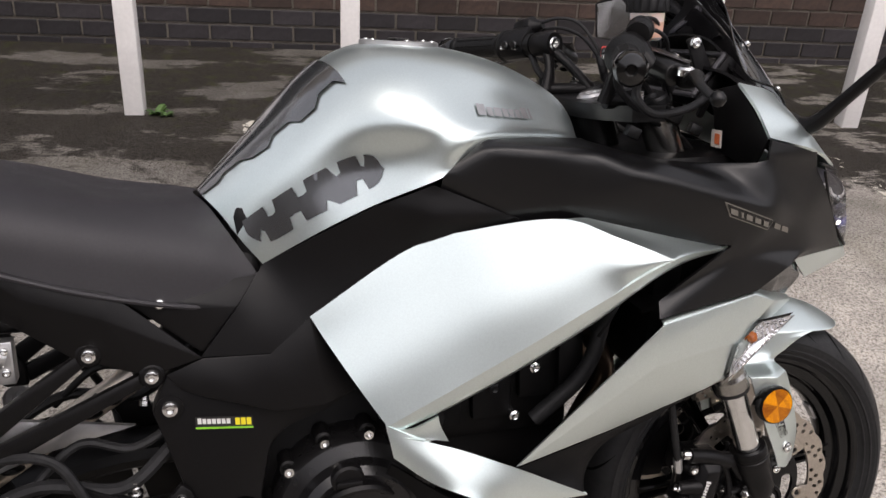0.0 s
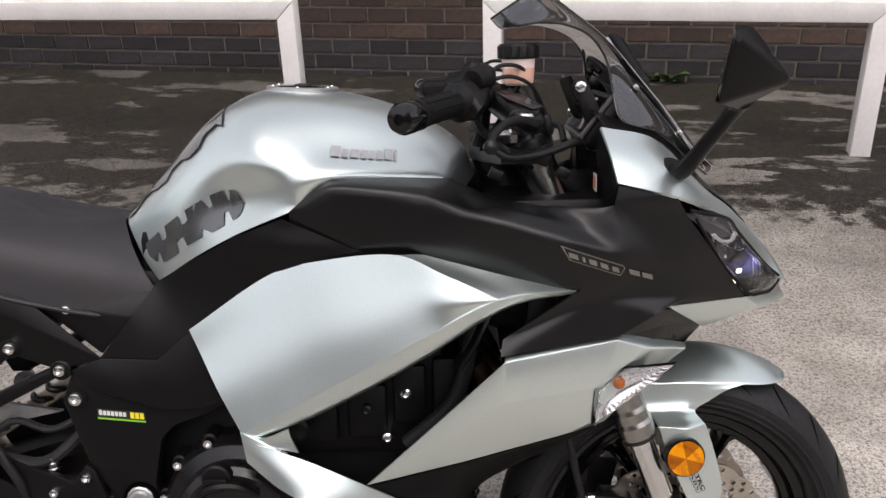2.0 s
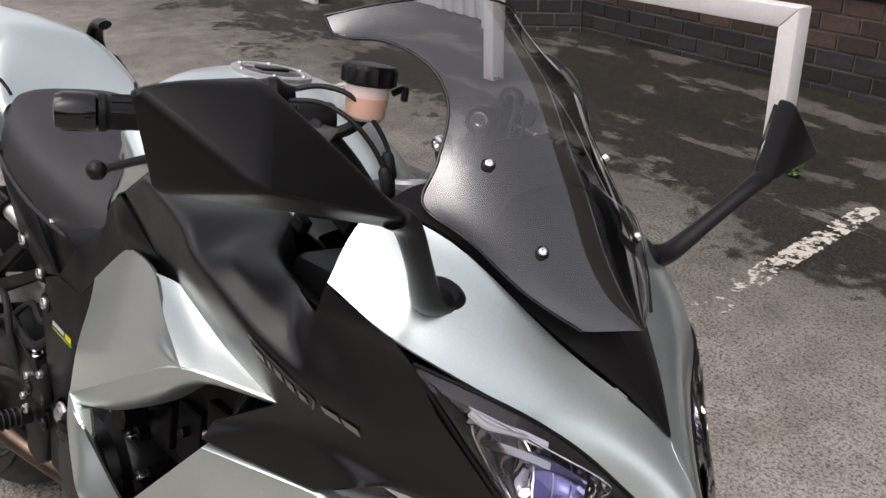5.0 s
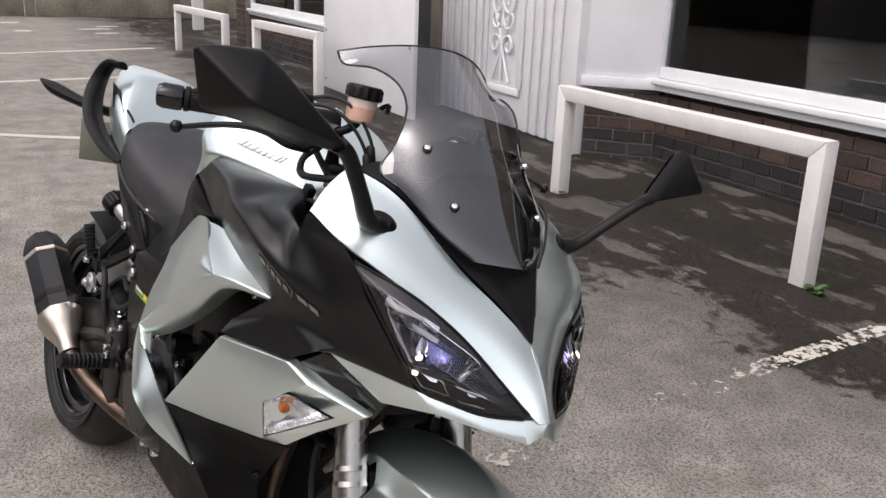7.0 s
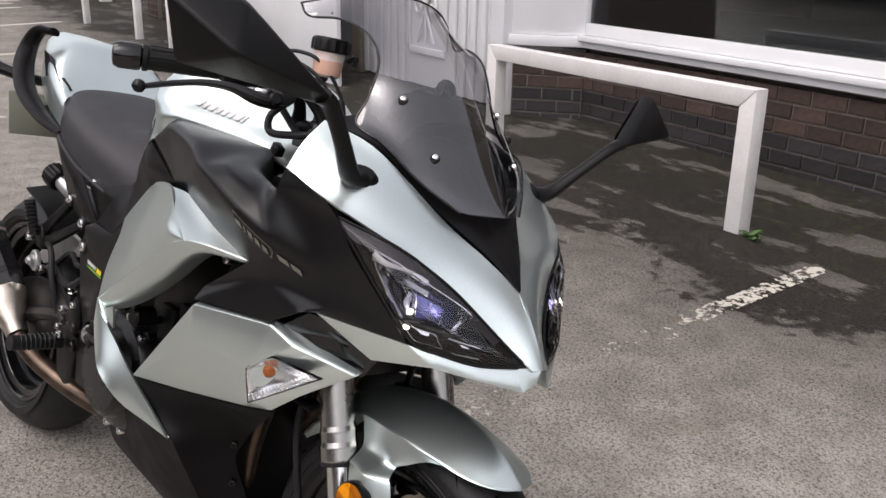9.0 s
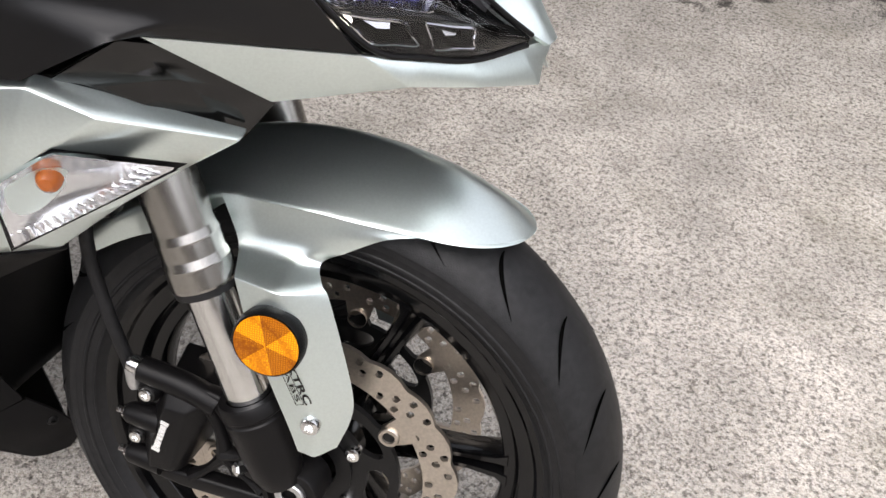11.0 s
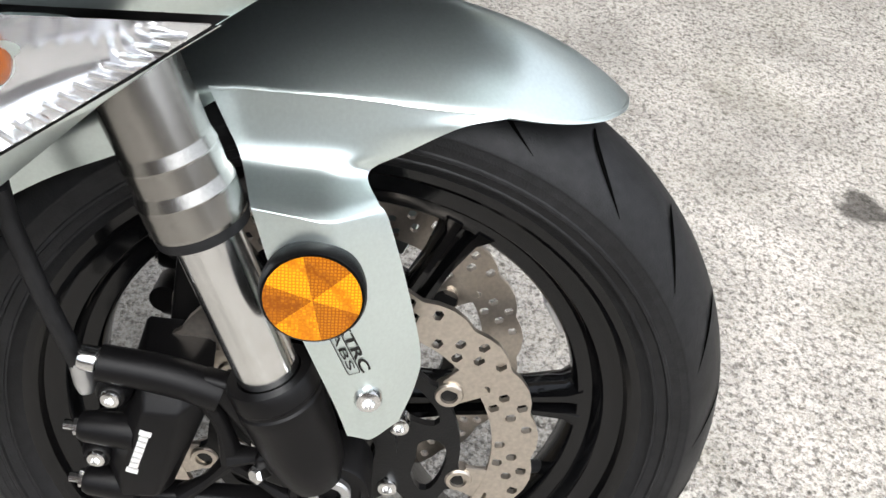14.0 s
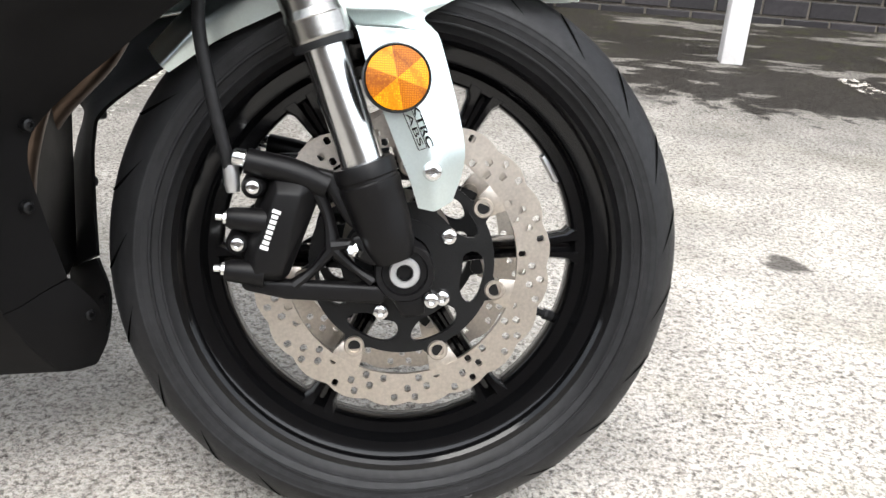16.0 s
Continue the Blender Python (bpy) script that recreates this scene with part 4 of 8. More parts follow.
# black tray that closes the nose from below
tray = loft([[(0.120, -0.050, 0.722), (0.125, 0.0, 0.724), (0.120, 0.050, 0.722)], [(0.060, -0.115, 0.722), (0.060, 0.0, 0.730), (0.060, 0.115, 0.722)], [(-0.040, -0.155, 0.715), (-0.040, 0.0, 0.725), (-0.040, 0.155, 0.715)],
             [(-0.150, -0.185, 0.705), (-0.150, 0.0, 0.715), (-0.150, 0.185, 0.705)], [(-0.300, -0.200, 0.690), (-0.300, 0.0, 0.70), (-0.300, 0.200, 0.690)]], 16, 15, 0.004, (0, 0, -1))
part("nose_tray", tray, BLACK, bike, "matt black tray under the nose")

# headlights: dark bowl, projector, reflectors, clear cover
SMOKE = bpy.data.materials.new("tinted_lens")
SMOKE.use_nodes = True
sb = SMOKE.node_tree.nodes["Principled BSDF"]
sb.inputs["Base Color"].default_value = (0.72, 0.72, 0.76, 1)
sb.inputs["Roughness"].default_value = 0.03
sb.inputs["Transmission Weight"].default_value = 1.0
sb.inputs["IOR"].default_value = 1.5
BLUE = material("blue_coated_glass", (0.15, 0.15, 0.34), 0.10, 0.9, rough_var=0.2)
GLOW = bpy.data.materials.new("lit_position_lamp")
GLOW.use_nodes = True
gb = GLOW.node_tree.nodes["Principled BSDF"]
gb.inputs["Emission Color"].default_value = (1.0, 0.93, 0.75, 1)
gb.inputs["Emission Strength"].default_value = 5.0


def hl_rows(lift, inset=0.0):
    up = [(-0.044, -0.213, 0.887), (0.020, -0.166, 0.866), (0.048, -0.122, 0.840), (0.076, -0.086, 0.812), (0.122, -0.042, 0.765), (0.150, -0.022, 0.742)]
    low = [(-0.034, -0.210, 0.874), (0.016, -0.172, 0.800), (0.062, -0.146, 0.750), (0.090, -0.116, 0.740), (0.118, -0.076, 0.732), (0.148, -0.028, 0.736)]
    n = V((0.55, -0.75, 0.3)).normalized()
    rows = []
    for u, l in zip(up, low):
        u, l = V(u), V(l)
        mid = u.lerp(l, 0.5) + n * (0.012 + lift) * min(1, 20 * (u - l).length)
        rows.append([u + n * lift * 0.4, mid, l + n * lift * 0.4])
    return rows


# darker copy of the mirror: shade in the reflector is put into its colour
DIMMIRROR = material("shaded_reflector", (0.30, 0.30, 0.34), 0.10, 1.0, rough_var=0.4)
BEZEL = material("grey_bezel", (0.055, 0.053, 0.058), 0.30, spec=0.5)
for side in (-1, 1):
    fix = (lambda b: b) if side < 0 else mirrored
    s = lambda p: V((p[0], p[1] * -side, p[2]))
    hl = part("headlight", fix(loft(hl_rows(-0.060), 20, 10, 0.002, (1, -1, 0))), GLOSS, bike, "tinted clear headlight with chrome reflectors")
    # fluted chrome reflector, each panel a shallow dish
    ra, rb, rcn, rdn = V((-0.006, -0.176, 0.852)), V((0.092, -0.080, 0.795)), V((0.086, -0.100, 0.768)), V((0.030, -0.142, 0.778))
    back = V((-0.55, 0.75, -0.1))
    nf = 6
    for i in range(nf):
        b = bmesh.new()
        vs = []
        for a in range(6):
            u = (i + 0.03 + 0.94 * a / 5) / nf
            col = []
            for j in range(9):
                v = j / 8
                dish = 0.020 * (1 - (2 * u - 1) ** 2) * (1 - (2 * v - 1) ** 2) ** 0.7 - 0.0035 * (1 - (2 * a / 5 - 1) ** 2)
                col.append(b.verts.new(s(ra.lerp(rb, u).lerp(rdn.lerp(rcn, u), v) + back * (0.004 + dish))))
            vs.append(col)
        for a in range(5):
            for j in range(8):
                b.faces.new((vs[a][j], vs[a + 1][j], vs[a + 1][j + 1], vs[a][j + 1]))
        part("reflector_panel", b, DIMMIRROR, hl)
    part("reflector_rim", tube([s(p) for p in (ra, ra.lerp(rb, 0.5), rb, rb.lerp(rcn, 0.5), rcn, rcn.lerp(rdn, 0.5), rdn, rdn.lerp(ra, 0.5), ra)], 0.0009, n=48, seg=6), MIRRORM, hl)
    # satin bezel along the upper edge of the lamp, bright bars across its reflector
    up = [V(q[0]) for q in hl_rows(-0.004)]
    b = bmesh.new()
    pair = [(b.verts.new(s(p + V((-0.004, 0.002, -0.002)))), b.verts.new(s(p + V((-0.016, -0.004, -0.017)) * min(1.0, 0.25 + k * 0.3)))) for k, p in enumerate(curve(up[:5], 16))]
    for p, q in zip(pair, pair[1:]):
        b.faces.new((p[0], q[0], q[1], p[1]))
    part("bezel", b, BEZEL, hl, "satin grey inner bezel")
    for f0, f1, wd in ((0.02, 0.60, 0.0042), (0.10, 0.62, 0.0028)):
        off = V((0.012, -0.010, -0.010)) * (1 if wd < 0.004 else 0)
        p, q = ra.lerp(rb, f0) + off, ra.lerp(rb, f1) + off + V((-0.012, 0.0, 0.006))
        b = facets([s(p), s(q), s(q + V((0.003, -0.004, -wd * 1.6))), s(p + V((0.003, -0.004, -wd * 1.6)))], [(0, 1, 2, 3)], 0.0015, s((1, -1, 0)), 0)
        part("bright_bar", b, MIRRORM, hl)
    part("led_lamp", lathe([(0.0, 0.0026), (0.0026, 0.002), (0.0038, 0.0), (0.0038, -0.003)], s((0.046, -0.142, 0.787)), s((0.7, -0.7, 0)), 14), GLOW, hl, "small lit white lamp")
    b = bmesh.new()
    vs = []
    for a in range(9):
        u = 0.30 + 0.55 * a / 8
        col = []
        for j in range(6):
            v = 0.38 + 0.56 * j / 5
            dish = 0.017 * (1 - (2 * u - 1) ** 2) * (1 - (2 * v - 1) ** 2) ** 0.7
            col.append(b.verts.new(s(ra.lerp(rb, u).lerp(rdn.lerp(rcn, u), v) + back * (0.001 + dish))))
        vs.append(col)
    for a in range(8):
        for j in range(5):
            b.faces.new((vs[a][j], vs[a + 1][j], vs[a + 1][j + 1], vs[a][j + 1]))
    part("projector_lens", b, BLUE, hl, "blue-coated glass in the reflector")
    for u in (0.30, 0.5, 0.70):
        top, low = ra.lerp(rb, u), rdn.lerp(rcn, u)
        part("reflector_edge", tube([s(top.lerp(low, v) + back * (0.003 + 0.016 * (1 - (2 * u - 1) ** 2) * (1 - (2 * v - 1) ** 2))) for v in (0.05, 0.35, 0.65, 0.95)], 0.0009, n=10, seg=6), MIRRORM, hl)
    part("shelf", facets([s(p) for p in ((0.022, -0.160, 0.779), (0.088, -0.098, 0.768), (0.132, -0.046, 0.752), (0.118, -0.050, 0.748), (0.080, -0.092, 0.758), (0.028, -0.146, 0.772))], [(0, 1, 4, 5), (1, 2, 3, 4)], 0.004, (0, 0, 1), 0.001), GLOSS, hl, "gloss black divider")
    # angular lamp frames below the divider
    for ring in (((0.042, -0.150, 0.772), (0.075, -0.120, 0.764), (0.084, -0.112, 0.748), (0.060, -0.138, 0.752)), ((0.086, -0.106, 0.762), (0.112, -0.074, 0.754), (0.114, -0.072, 0.742), (0.094, -0.100, 0.744))):
        ring = [V(p) for p in ring]
        part("lamp_frame", tube([s(p) for p in (ring[0], ring[0].lerp(ring[1], 0.5), ring[1], ring[1].lerp(ring[2], 0.5), ring[2], ring[2].lerp(ring[3], 0.5), ring[3], ring[3].lerp(ring[0], 0.5), ring[0])], 0.0011, n=36, seg=6), MIRRORM, hl)
        cen = sum(ring, V((0, 0, 0))) / 4
        b = bmesh.new()
        b.faces.new([b.verts.new(s(cen + (p - cen) * (0.45 if p.z > cen.z else 0.25) + V((-0.006, 0.006, 0.003)))) for p in ring])
        part("lamp_mirror", b, MIRRORM, hl)
    part("reflector_rib", tube([s(p) for p in ((-0.002, -0.178, 0.850), (0.012, -0.164, 0.838), (0.034, -0.142, 0.832))], 0.0022, n=10, seg=6), WHITEINK, hl, "white light guide")
    part("position_lamp", lathe([(0.0, 0.003), (0.0028, 0.0024), (0.004, 0.0), (0.004, -0.003)], s((0.044, -0.140, 0.766)), s((0.7, -0.7, 0)), 14), GLOW, hl, "small lit position lamp")
    lens = part("lens", fix(loft(hl_rows(0.006), 24, 12, 0.0, (1, -1, 0))), SMOKE, hl, "clear headlight cover")
    lens.visible_shadow = False
    rim = tube([s(r[0]) for r in hl_rows(0.008)], 0.0022, n=24, seg=8)
    add(rim, tube([s(r[2]) for r in hl_rows(0.008)], 0.0022, n=24, seg=8))
    part("lens_rim", rim, BLACK, hl)

# black panel under the screen, down to the point of the nose
def base_mesh():
    return loft([
        [(-0.150, -0.172, 1.000), (-0.155, -0.120, 1.015), (-0.160, 0.0, 1.020)],
        [(-0.073, -0.142, 0.979), (-0.070, -0.080, 0.982), (-0.065, 0.0, 0.986)],
        [(-0.029, -0.102, 0.934), (-0.018, -0.060, 0.938), (-0.008, 0.0, 0.940)],
        [(0.009, -0.072, 0.902), (0.022, -0.040, 0.900), (0.030, 0.0, 0.898)],
        [(0.062, -0.032, 0.863), (0.068, -0.018, 0.862), (0.070, 0.0, 0.860)],
        [(0.100, -0.003, 0.827), (0.101, -0.001, 0.827), (0.102, 0.0, 0.826)]], 24, 10, 0.004, (0.5, 0, 1))


bm = base_mesh()
add(bm, mirrored(base_mesh()))
bmesh.ops.remove_doubles(bm, verts=bm.verts[:], dist=0.0002)
part("screen_base", bm, BLACK, bike, "matt black panel under the screen")

# smoked windscreen with swept corners
SCREEN = bpy.data.materials.new("smoked_screen")
SCREEN.use_nodes = True
nt = SCREEN.node_tree
nt.nodes.clear()
so, mix = nt.nodes.new("ShaderNodeOutputMaterial"), nt.nodes.new("ShaderNodeMixShader")
tr, gl, fr = nt.nodes.new("ShaderNodeBsdfTransparent"), nt.nodes.new("ShaderNodeBsdfGlossy"), nt.nodes.new("ShaderNodeFresnel")
tr.inputs["Color"].default_value = (0.60, 0.595, 0.615, 1)
gl.inputs["Color"].default_value = (0.9, 0.9, 0.92, 1)
gl.inputs["Roughness"].default_value = 0.04
fr.inputs["IOR"].default_value = 2.2
nt.links.new(fr.outputs[0], mix.inputs[0])
nt.links.new(tr.outputs[0], mix.inputs[1])
nt.links.new(gl.outputs[0], mix.inputs[2])
nt.links.new(mix.outputs[0], so.inputs["Surface"])


def screen_mesh():
    rows = [
        [(-0.291, -0.156, 1.156), (-0.262, -0.115, 1.174), (-0.232, -0.060, 1.190), (-0.218, 0.0, 1.196)],
        [(-0.270, -0.152, 1.139), (-0.240, -0.112, 1.157), (-0.208, -0.060, 1.172), (-0.192, 0.0, 1.178)],
        [(-0.221, -0.130, 1.142), (-0.205, -0.100, 1.146), (-0.180, -0.055, 1.152), (-0.165, 0.0, 1.156)],
        [(-0.170, -0.116, 1.126), (-0.160, -0.090, 1.126), (-0.142, -0.050, 1.128), (-0.130, 0.0, 1.128)],
        [(-0.142, -0.113, 1.092), (-0.128, -0.088, 1.094), (-0.110, -0.050, 1.095), (-0.098, 0.0, 1.096)],
        [(-0.132, -0.128, 1.042), (-0.100, -0.098, 1.050), (-0.076, -0.052, 1.052), (-0.064, 0.0, 1.052)],
        [(-0.122, -0.150, 1.004), (-0.070, -0.110, 1.012), (-0.040, -0.055, 1.012), (-0.028, 0.0, 1.012)],
        [(-0.068, -0.140, 0.984), (-0.034, -0.100, 0.976), (-0.010, -0.050, 0.972), (0.004, 0.0, 0.970)],
        [(-0.020, -0.105, 0.944), (0.006, -0.074, 0.938), (0.022, -0.036, 0.934), (0.032, 0.0, 0.936)],
        [(0.020, -0.062, 0.914), (0.030, -0.040, 0.914), (0.040, -0.020, 0.915), (0.050, 0.0, 0.916)]]
    return rows


rows = [r + [(x, -y, z) for x, y, z in r[-2::-1]] for r in screen_mesh()]
screen_bm = loft(rows, 50, 41, 0.0, (1, 0, 1), ease=26)
screen_tree = BVHTree.FromBMesh(screen_bm)
screen = part("windscreen", screen_bm, SCREEN, bike, "smoked grey windscreen with swept-back corners", 60)
screen.visible_shadow = False
for side in (-1, 1):
    edge = tube([(r[0][0], r[0][1] * -side, r[0][2]) for r in screen_mesh()], 0.0017, n=60, seg=8)
    part("edge_trim", edge, GLOSS, screen)
    for p in ((-0.091, -0.1005, 1.051), (-0.017, -0.0855, 0.986)):
        q = screen_tree.find_nearest(V((p[0], p[1] * -side, p[2])))[0]
        d = V((0.6, 0.45 * side, 0.62))
        part("screen_bolt", bolt_mesh(q + d.normalized() * 0.003, 0.0046, d, 0.004), CHROME, screen)
        part("bolt_washer", lathe([(0.0072, -0.001), (0.0072, 0.001), (0.005, 0.0015)], q, d, 18), BLACK, screen)
part("edge_trim", tube([rows[0][k] for k in range(7)], 0.0015, n=40, seg=6), GLOSS, screen)

# ---- front mudguard with its fork guards ----
def guard_mesh():
    rows = []
    for phi, w, rl, rc in ((-52, 0.056, 0.290, 0.300), (-40, 0.066, 0.277, 0.297), (-25, 0.072, 0.270, 0.295), (-15, 0.0745, 0.286, 0.2935), (-8, 0.075, 0.2840, 0.2870), (0, 0.0752, 0.2810, 0.2840),
                           (9, 0.0742, 0.2825, 0.2855), (17, 0.0705, 0.2895, 0.2925), (22, 0.0655, 0.2955, 0.2975), (26, 0.0580, 0.3025, 0.3040), (29, 0.0475, 0.3095, 0.3105), (31, 0.0360, 0.3155, 0.3162), (32.5, 0.0210, 0.3208, 0.3212), (33.2, 0.003, 0.3238, 0.3240)):
        a = radians(phi)
        P = lambda r, y: (math.sin(a) * r, y, 0.3 + math.cos(a) * r)
        top = 0.3285 - max(0.0, phi - 20) ** 2 * 0.000025
        rows.append([P(rl, -w * 0.985), P(rc, -w)] + [P(rc + (top - rc) * (1 - f ** 1.45), -w * f) for f in (0.86, 0.66, 0.44, 0.22)] + [P(top, 0)])
    rows = [r + [(x, -y, z) for x, y, z in r[-2::-1]] for r in rows]
    return loft(rows, 78, 61, 0.003, (0, 0, 1))


mud = part("front_mudguard", guard_mesh(), SILVER, bike, "satin silver front mudguard with fork guards", 30)


def leg_mesh():
    """Rear edge, fold and front edge of each level; flat planes between them."""
    levels = (((-0.081, -0.0745, 0.5835), (0.000, -0.0770, 0.5840), (0.091, -0.0710, 0.5780)), ((-0.073, -0.0765, 0.5660), (-0.004, -0.0790, 0.5660), (0.064, -0.0750, 0.5715)),
              ((-0.065, -0.0795, 0.5500), (-0.008, -0.0825, 0.5500), (0.032, -0.0775, 0.5530)), ((-0.060, -0.0865, 0.5395), (-0.010, -0.0905, 0.5400), (0.012, -0.0800, 0.5400)),
              ((-0.053, -0.1080, 0.5290), (-0.009, -0.1160, 0.5280), (0.019, -0.0955, 0.5290)), ((-0.050, -0.1120, 0.5215), (-0.006, -0.1195, 0.5190), (0.026, -0.0975, 0.5190)),
              ((-0.036, -0.1160, 0.4780), (0.004, -0.1205, 0.4740), (0.041, -0.0985, 0.4720)), ((-0.014, -0.1170, 0.4250), (0.020, -0.1190, 0.4210), (0.053, -0.0985, 0.4240)),
              ((0.001, -0.1175, 0.3900), (0.025, -0.1180, 0.3880), (0.052, -0.1000, 0.3980)), ((0.010, -0.1165, 0.3640), (0.026, -0.1160, 0.3610), (0.043, -0.1060, 0.3700)))
    rows = []
    for a, m, c in levels:
        a, m, c = V(a), V(m), V(c)
        rows.append([a, a.lerp(m, 0.45), a.lerp(m, 0.9), m.lerp(c, 0.2), m.lerp(c, 0.6), c])
    return loft(rows, 70, 30, 0.003, ease=2)


leg_bm = leg_mesh()
def prism_amber(name, pale, deep):
    """Amber plastic over small prismatic cells."""
    m = material(name, pale, 0.22, spec=0.35, rough_var=0.2)
    n, l = m.node_tree.nodes, m.node_tree.links
    p = n["Principled BSDF"]
    src = p.inputs["Base Color"].links[0].from_socket
    tc, cell, r, mx = n.new("ShaderNodeTexCoord"), n.new("ShaderNodeTexVoronoi"), n.new("ShaderNodeMapRange"), n.new("ShaderNodeMix")
    cell.feature = "DISTANCE_TO_EDGE"
    cell.inputs["Scale"].default_value, cell.inputs["Randomness"].default_value = 480.0, 0.25
    r.inputs["From Min"].default_value, r.inputs["From Max"].default_value = 0.02, 0.30
    mx.data_type = "RGBA"
    mx.inputs[6].default_value = (*deep, 1)
    l.new(tc.outputs["Object"], cell.inputs["Vector"])
    l.new(cell.outputs["Distance"], r.inputs["Value"])
    l.new(r.outputs[0], mx.inputs[0])
    l.new(src, mx.inputs[7])
    l.new(mx.outputs[2], p.inputs["Base Color"])
    return m


# the prisms' sector glint is painted in as a bright and a dim amber
ORANGE = prism_amber("amber_reflector", (0.90, 0.36, 0.0), (0.46, 0.14, 0.0))
ORANGE2 = prism_amber("amber_dim_sector", (0.46, 0.150, 0.0), (0.22, 0.055, 0.0))
for side in (-1, 1):
    b = leg_mesh()
    if side > 0:
        b = mirrored(b)
    leg = part("fork_guard", b, SILVER, mud, "", 30)
    s = lambda p: V((p[0], p[1] * -side, p[2]))
    part("guard_bolt", bolt_mesh(s((0.0218, -0.1178, 0.399)), 0.0092, s((0.10, -1, 0)), 0.006), CHROME, leg)
    rc, rd = s((-0.0145, -0.124, 0.4825)), s((0.05, -1, 0.05))
    rf = part("reflector", lathe([(0.0, -0.008), (0.0305, -0.008), (0.0312, -0.004), (0.0312, 0.0055), (0.0298, 0.0080), (0.0285, 0.0072), (0.0, 0.0072)], rc, rd, 48), BLACK, leg, "round amber reflector in a black rim")
    ez = V(rd).normalized()
    ex = (V((1, 0, 0)) - ez * ez.x).normalized()
    fr = Matrix.Translation(rc) @ Matrix((ex, ez.cross(ex), ez)).transposed().to_4x4()
    for k in range(6):
        b = bmesh.new()
        c0 = b.verts.new(fr @ V((0, 0, 0.0098)))
        arc = [b.verts.new(fr @ V((0.0284 * math.cos(a), 0.0284 * math.sin(a), 0.0086))) for a in [radians(60 * k + 10 * q + 18 * side) for q in range(7)]]
        for p, q in zip(arc, arc[1:]):
            b.faces.new((c0, p, q))
        part("reflector_sector", b, ORANGE2 if k % 2 else ORANGE, rf)
    # two lines of dark lettering down the guard
    for body, u, long, tall in (("KTRC", 0.0, 0.042, 0.0062), ("ABS", -0.0078, 0.032, 0.0048)):
        cu = bpy.data.curves.new("lettering", "FONT")
        cu.body, cu.size, cu.offset = body, 1.0, 0.028 if body == "KTRC" else 0.0
        to = bpy.data.objects.new("lettering", cu)
        me = bpy.data.meshes.new_from_object(to)
        bpy.data.objects.remove(to)
        b = bmesh.new()
        b.from_mesh(me)
        bpy.data.meshes.remove(me)
        lo, hi = min(v.co.x for v in b.verts), max(v.co.x for v in b.verts)
        low, high = min(v.co.y for v in b.verts), max(v.co.y for v in b.verts)
        for v in b.verts:
            v.co = V(((v.co.x - lo) / (hi - lo) - 0.5, (v.co.y - low) / (high - low) - 0.5, 0))
        if body == "ABS":
            # thin rounded box round the letters
            ring = [[b.verts.new((x * g, y * (g if g == 1 else 0.86), 0)) for x, y in ((-0.62, -0.75), (-0.56, -0.9), (0.0, -0.9), (0.56, -0.9), (0.62, -0.75), (0.62, 0.75), (0.56, 0.9), (0.0, 0.9), (-0.56, 0.9), (-0.62, 0.75))] for g in (1.0, 0.975)]
            for k in range(10):
                b.faces.new((ring[0][k], ring[0][(k + 1) % 10], ring[1][(k + 1) % 10], ring[1][k]))
        tree = BVHTree.FromBMesh(leg_bm)
        ax, ay = V((0.42, 0, -0.907)), V((0.907, 0, 0.42))
        for v in b.verts:
            q = V((0.0110, -1, 0.4405)) + ax * (v.co.x * long) + ay * (v.co.y * tall + u)
            hit = tree.ray_cast(q, V((0, 1, 0)))
            v.co = s(hit[0] + V((0, -0.0007, 0))) if hit[0] else s(V((q.x, -0.12, q.z)))
        part("lettering", b, GLOSS, leg, "small dark capital letters")

# ---- seat, tail and side covers ----
SEATROWS = [
    [(-0.812, -0.119, 0.770), (-0.838, -0.104, 0.812), (-0.866, -0.060, 0.850), (-0.885, 0, 0.861)],
    [(-0.862, -0.138, 0.738), (-0.884, -0.134, 0.808), (-0.908, -0.082, 0.856), (-0.918, 0, 0.864)],
    [(-0.985, -0.160, 0.766), (-0.990, -0.150, 0.838), (-1.000, -0.092, 0.871), (-1.002, 0, 0.875)],
    [(-1.100, -0.160, 0.803), (-1.100, -0.150, 0.866), (-1.100, -0.092, 0.897), (-1.100, 0, 0.902)],
    [(-1.190, -0.140, 0.835), (-1.190, -0.130, 0.893), (-1.190, -0.082, 0.916), (-1.190, 0, 0.921)],
    [(-1.250, -0.118, 0.852), (-1.240, -0.110, 0.890), (-1.235, -0.070, 0.912), (-1.230, 0, 0.917)]]
rows = [r + [(x, -y, z) for x, y, z in r[-2::-1]] for r in SEATROWS]
part("seat", loft(rows, 30, 33, 0.01, (0, 0, 1)), SEAT, bike, "black vinyl rider seat")
part("seat_edge", tube([(p[0][0], p[0][1] - 0.002, p[0][2]) for p in SEATROWS], 0.004, n=30, seg=8), SEAT, bike, "welted seam along the seat")
TAIL = [
    [(-1.130, -0.150, 0.826), (-1.160, -0.142, 0.890), (-1.190, -0.090, 0.902), (-1.205, 0, 0.908)],
    [(-1.280, -0.138, 0.872), (-1.280, -0.135, 0.948), (-1.300, -0.082, 1.000), (-1.300, 0, 1.008)],
    [(-1.420, -0.105, 0.925), (-1.420, -0.098, 0.982), (-1.430, -0.055, 1.020), (-1.430, 0, 1.028)],
    [(-1.560, -0.050, 0.980), (-1.560, -0.046, 1.004), (-1.568, -0.022, 1.024), (-1.575, 0, 1.030)]]
rows = [r + [(x, -y, z) for x, y, z in r[-2::-1]] for r in TAIL]
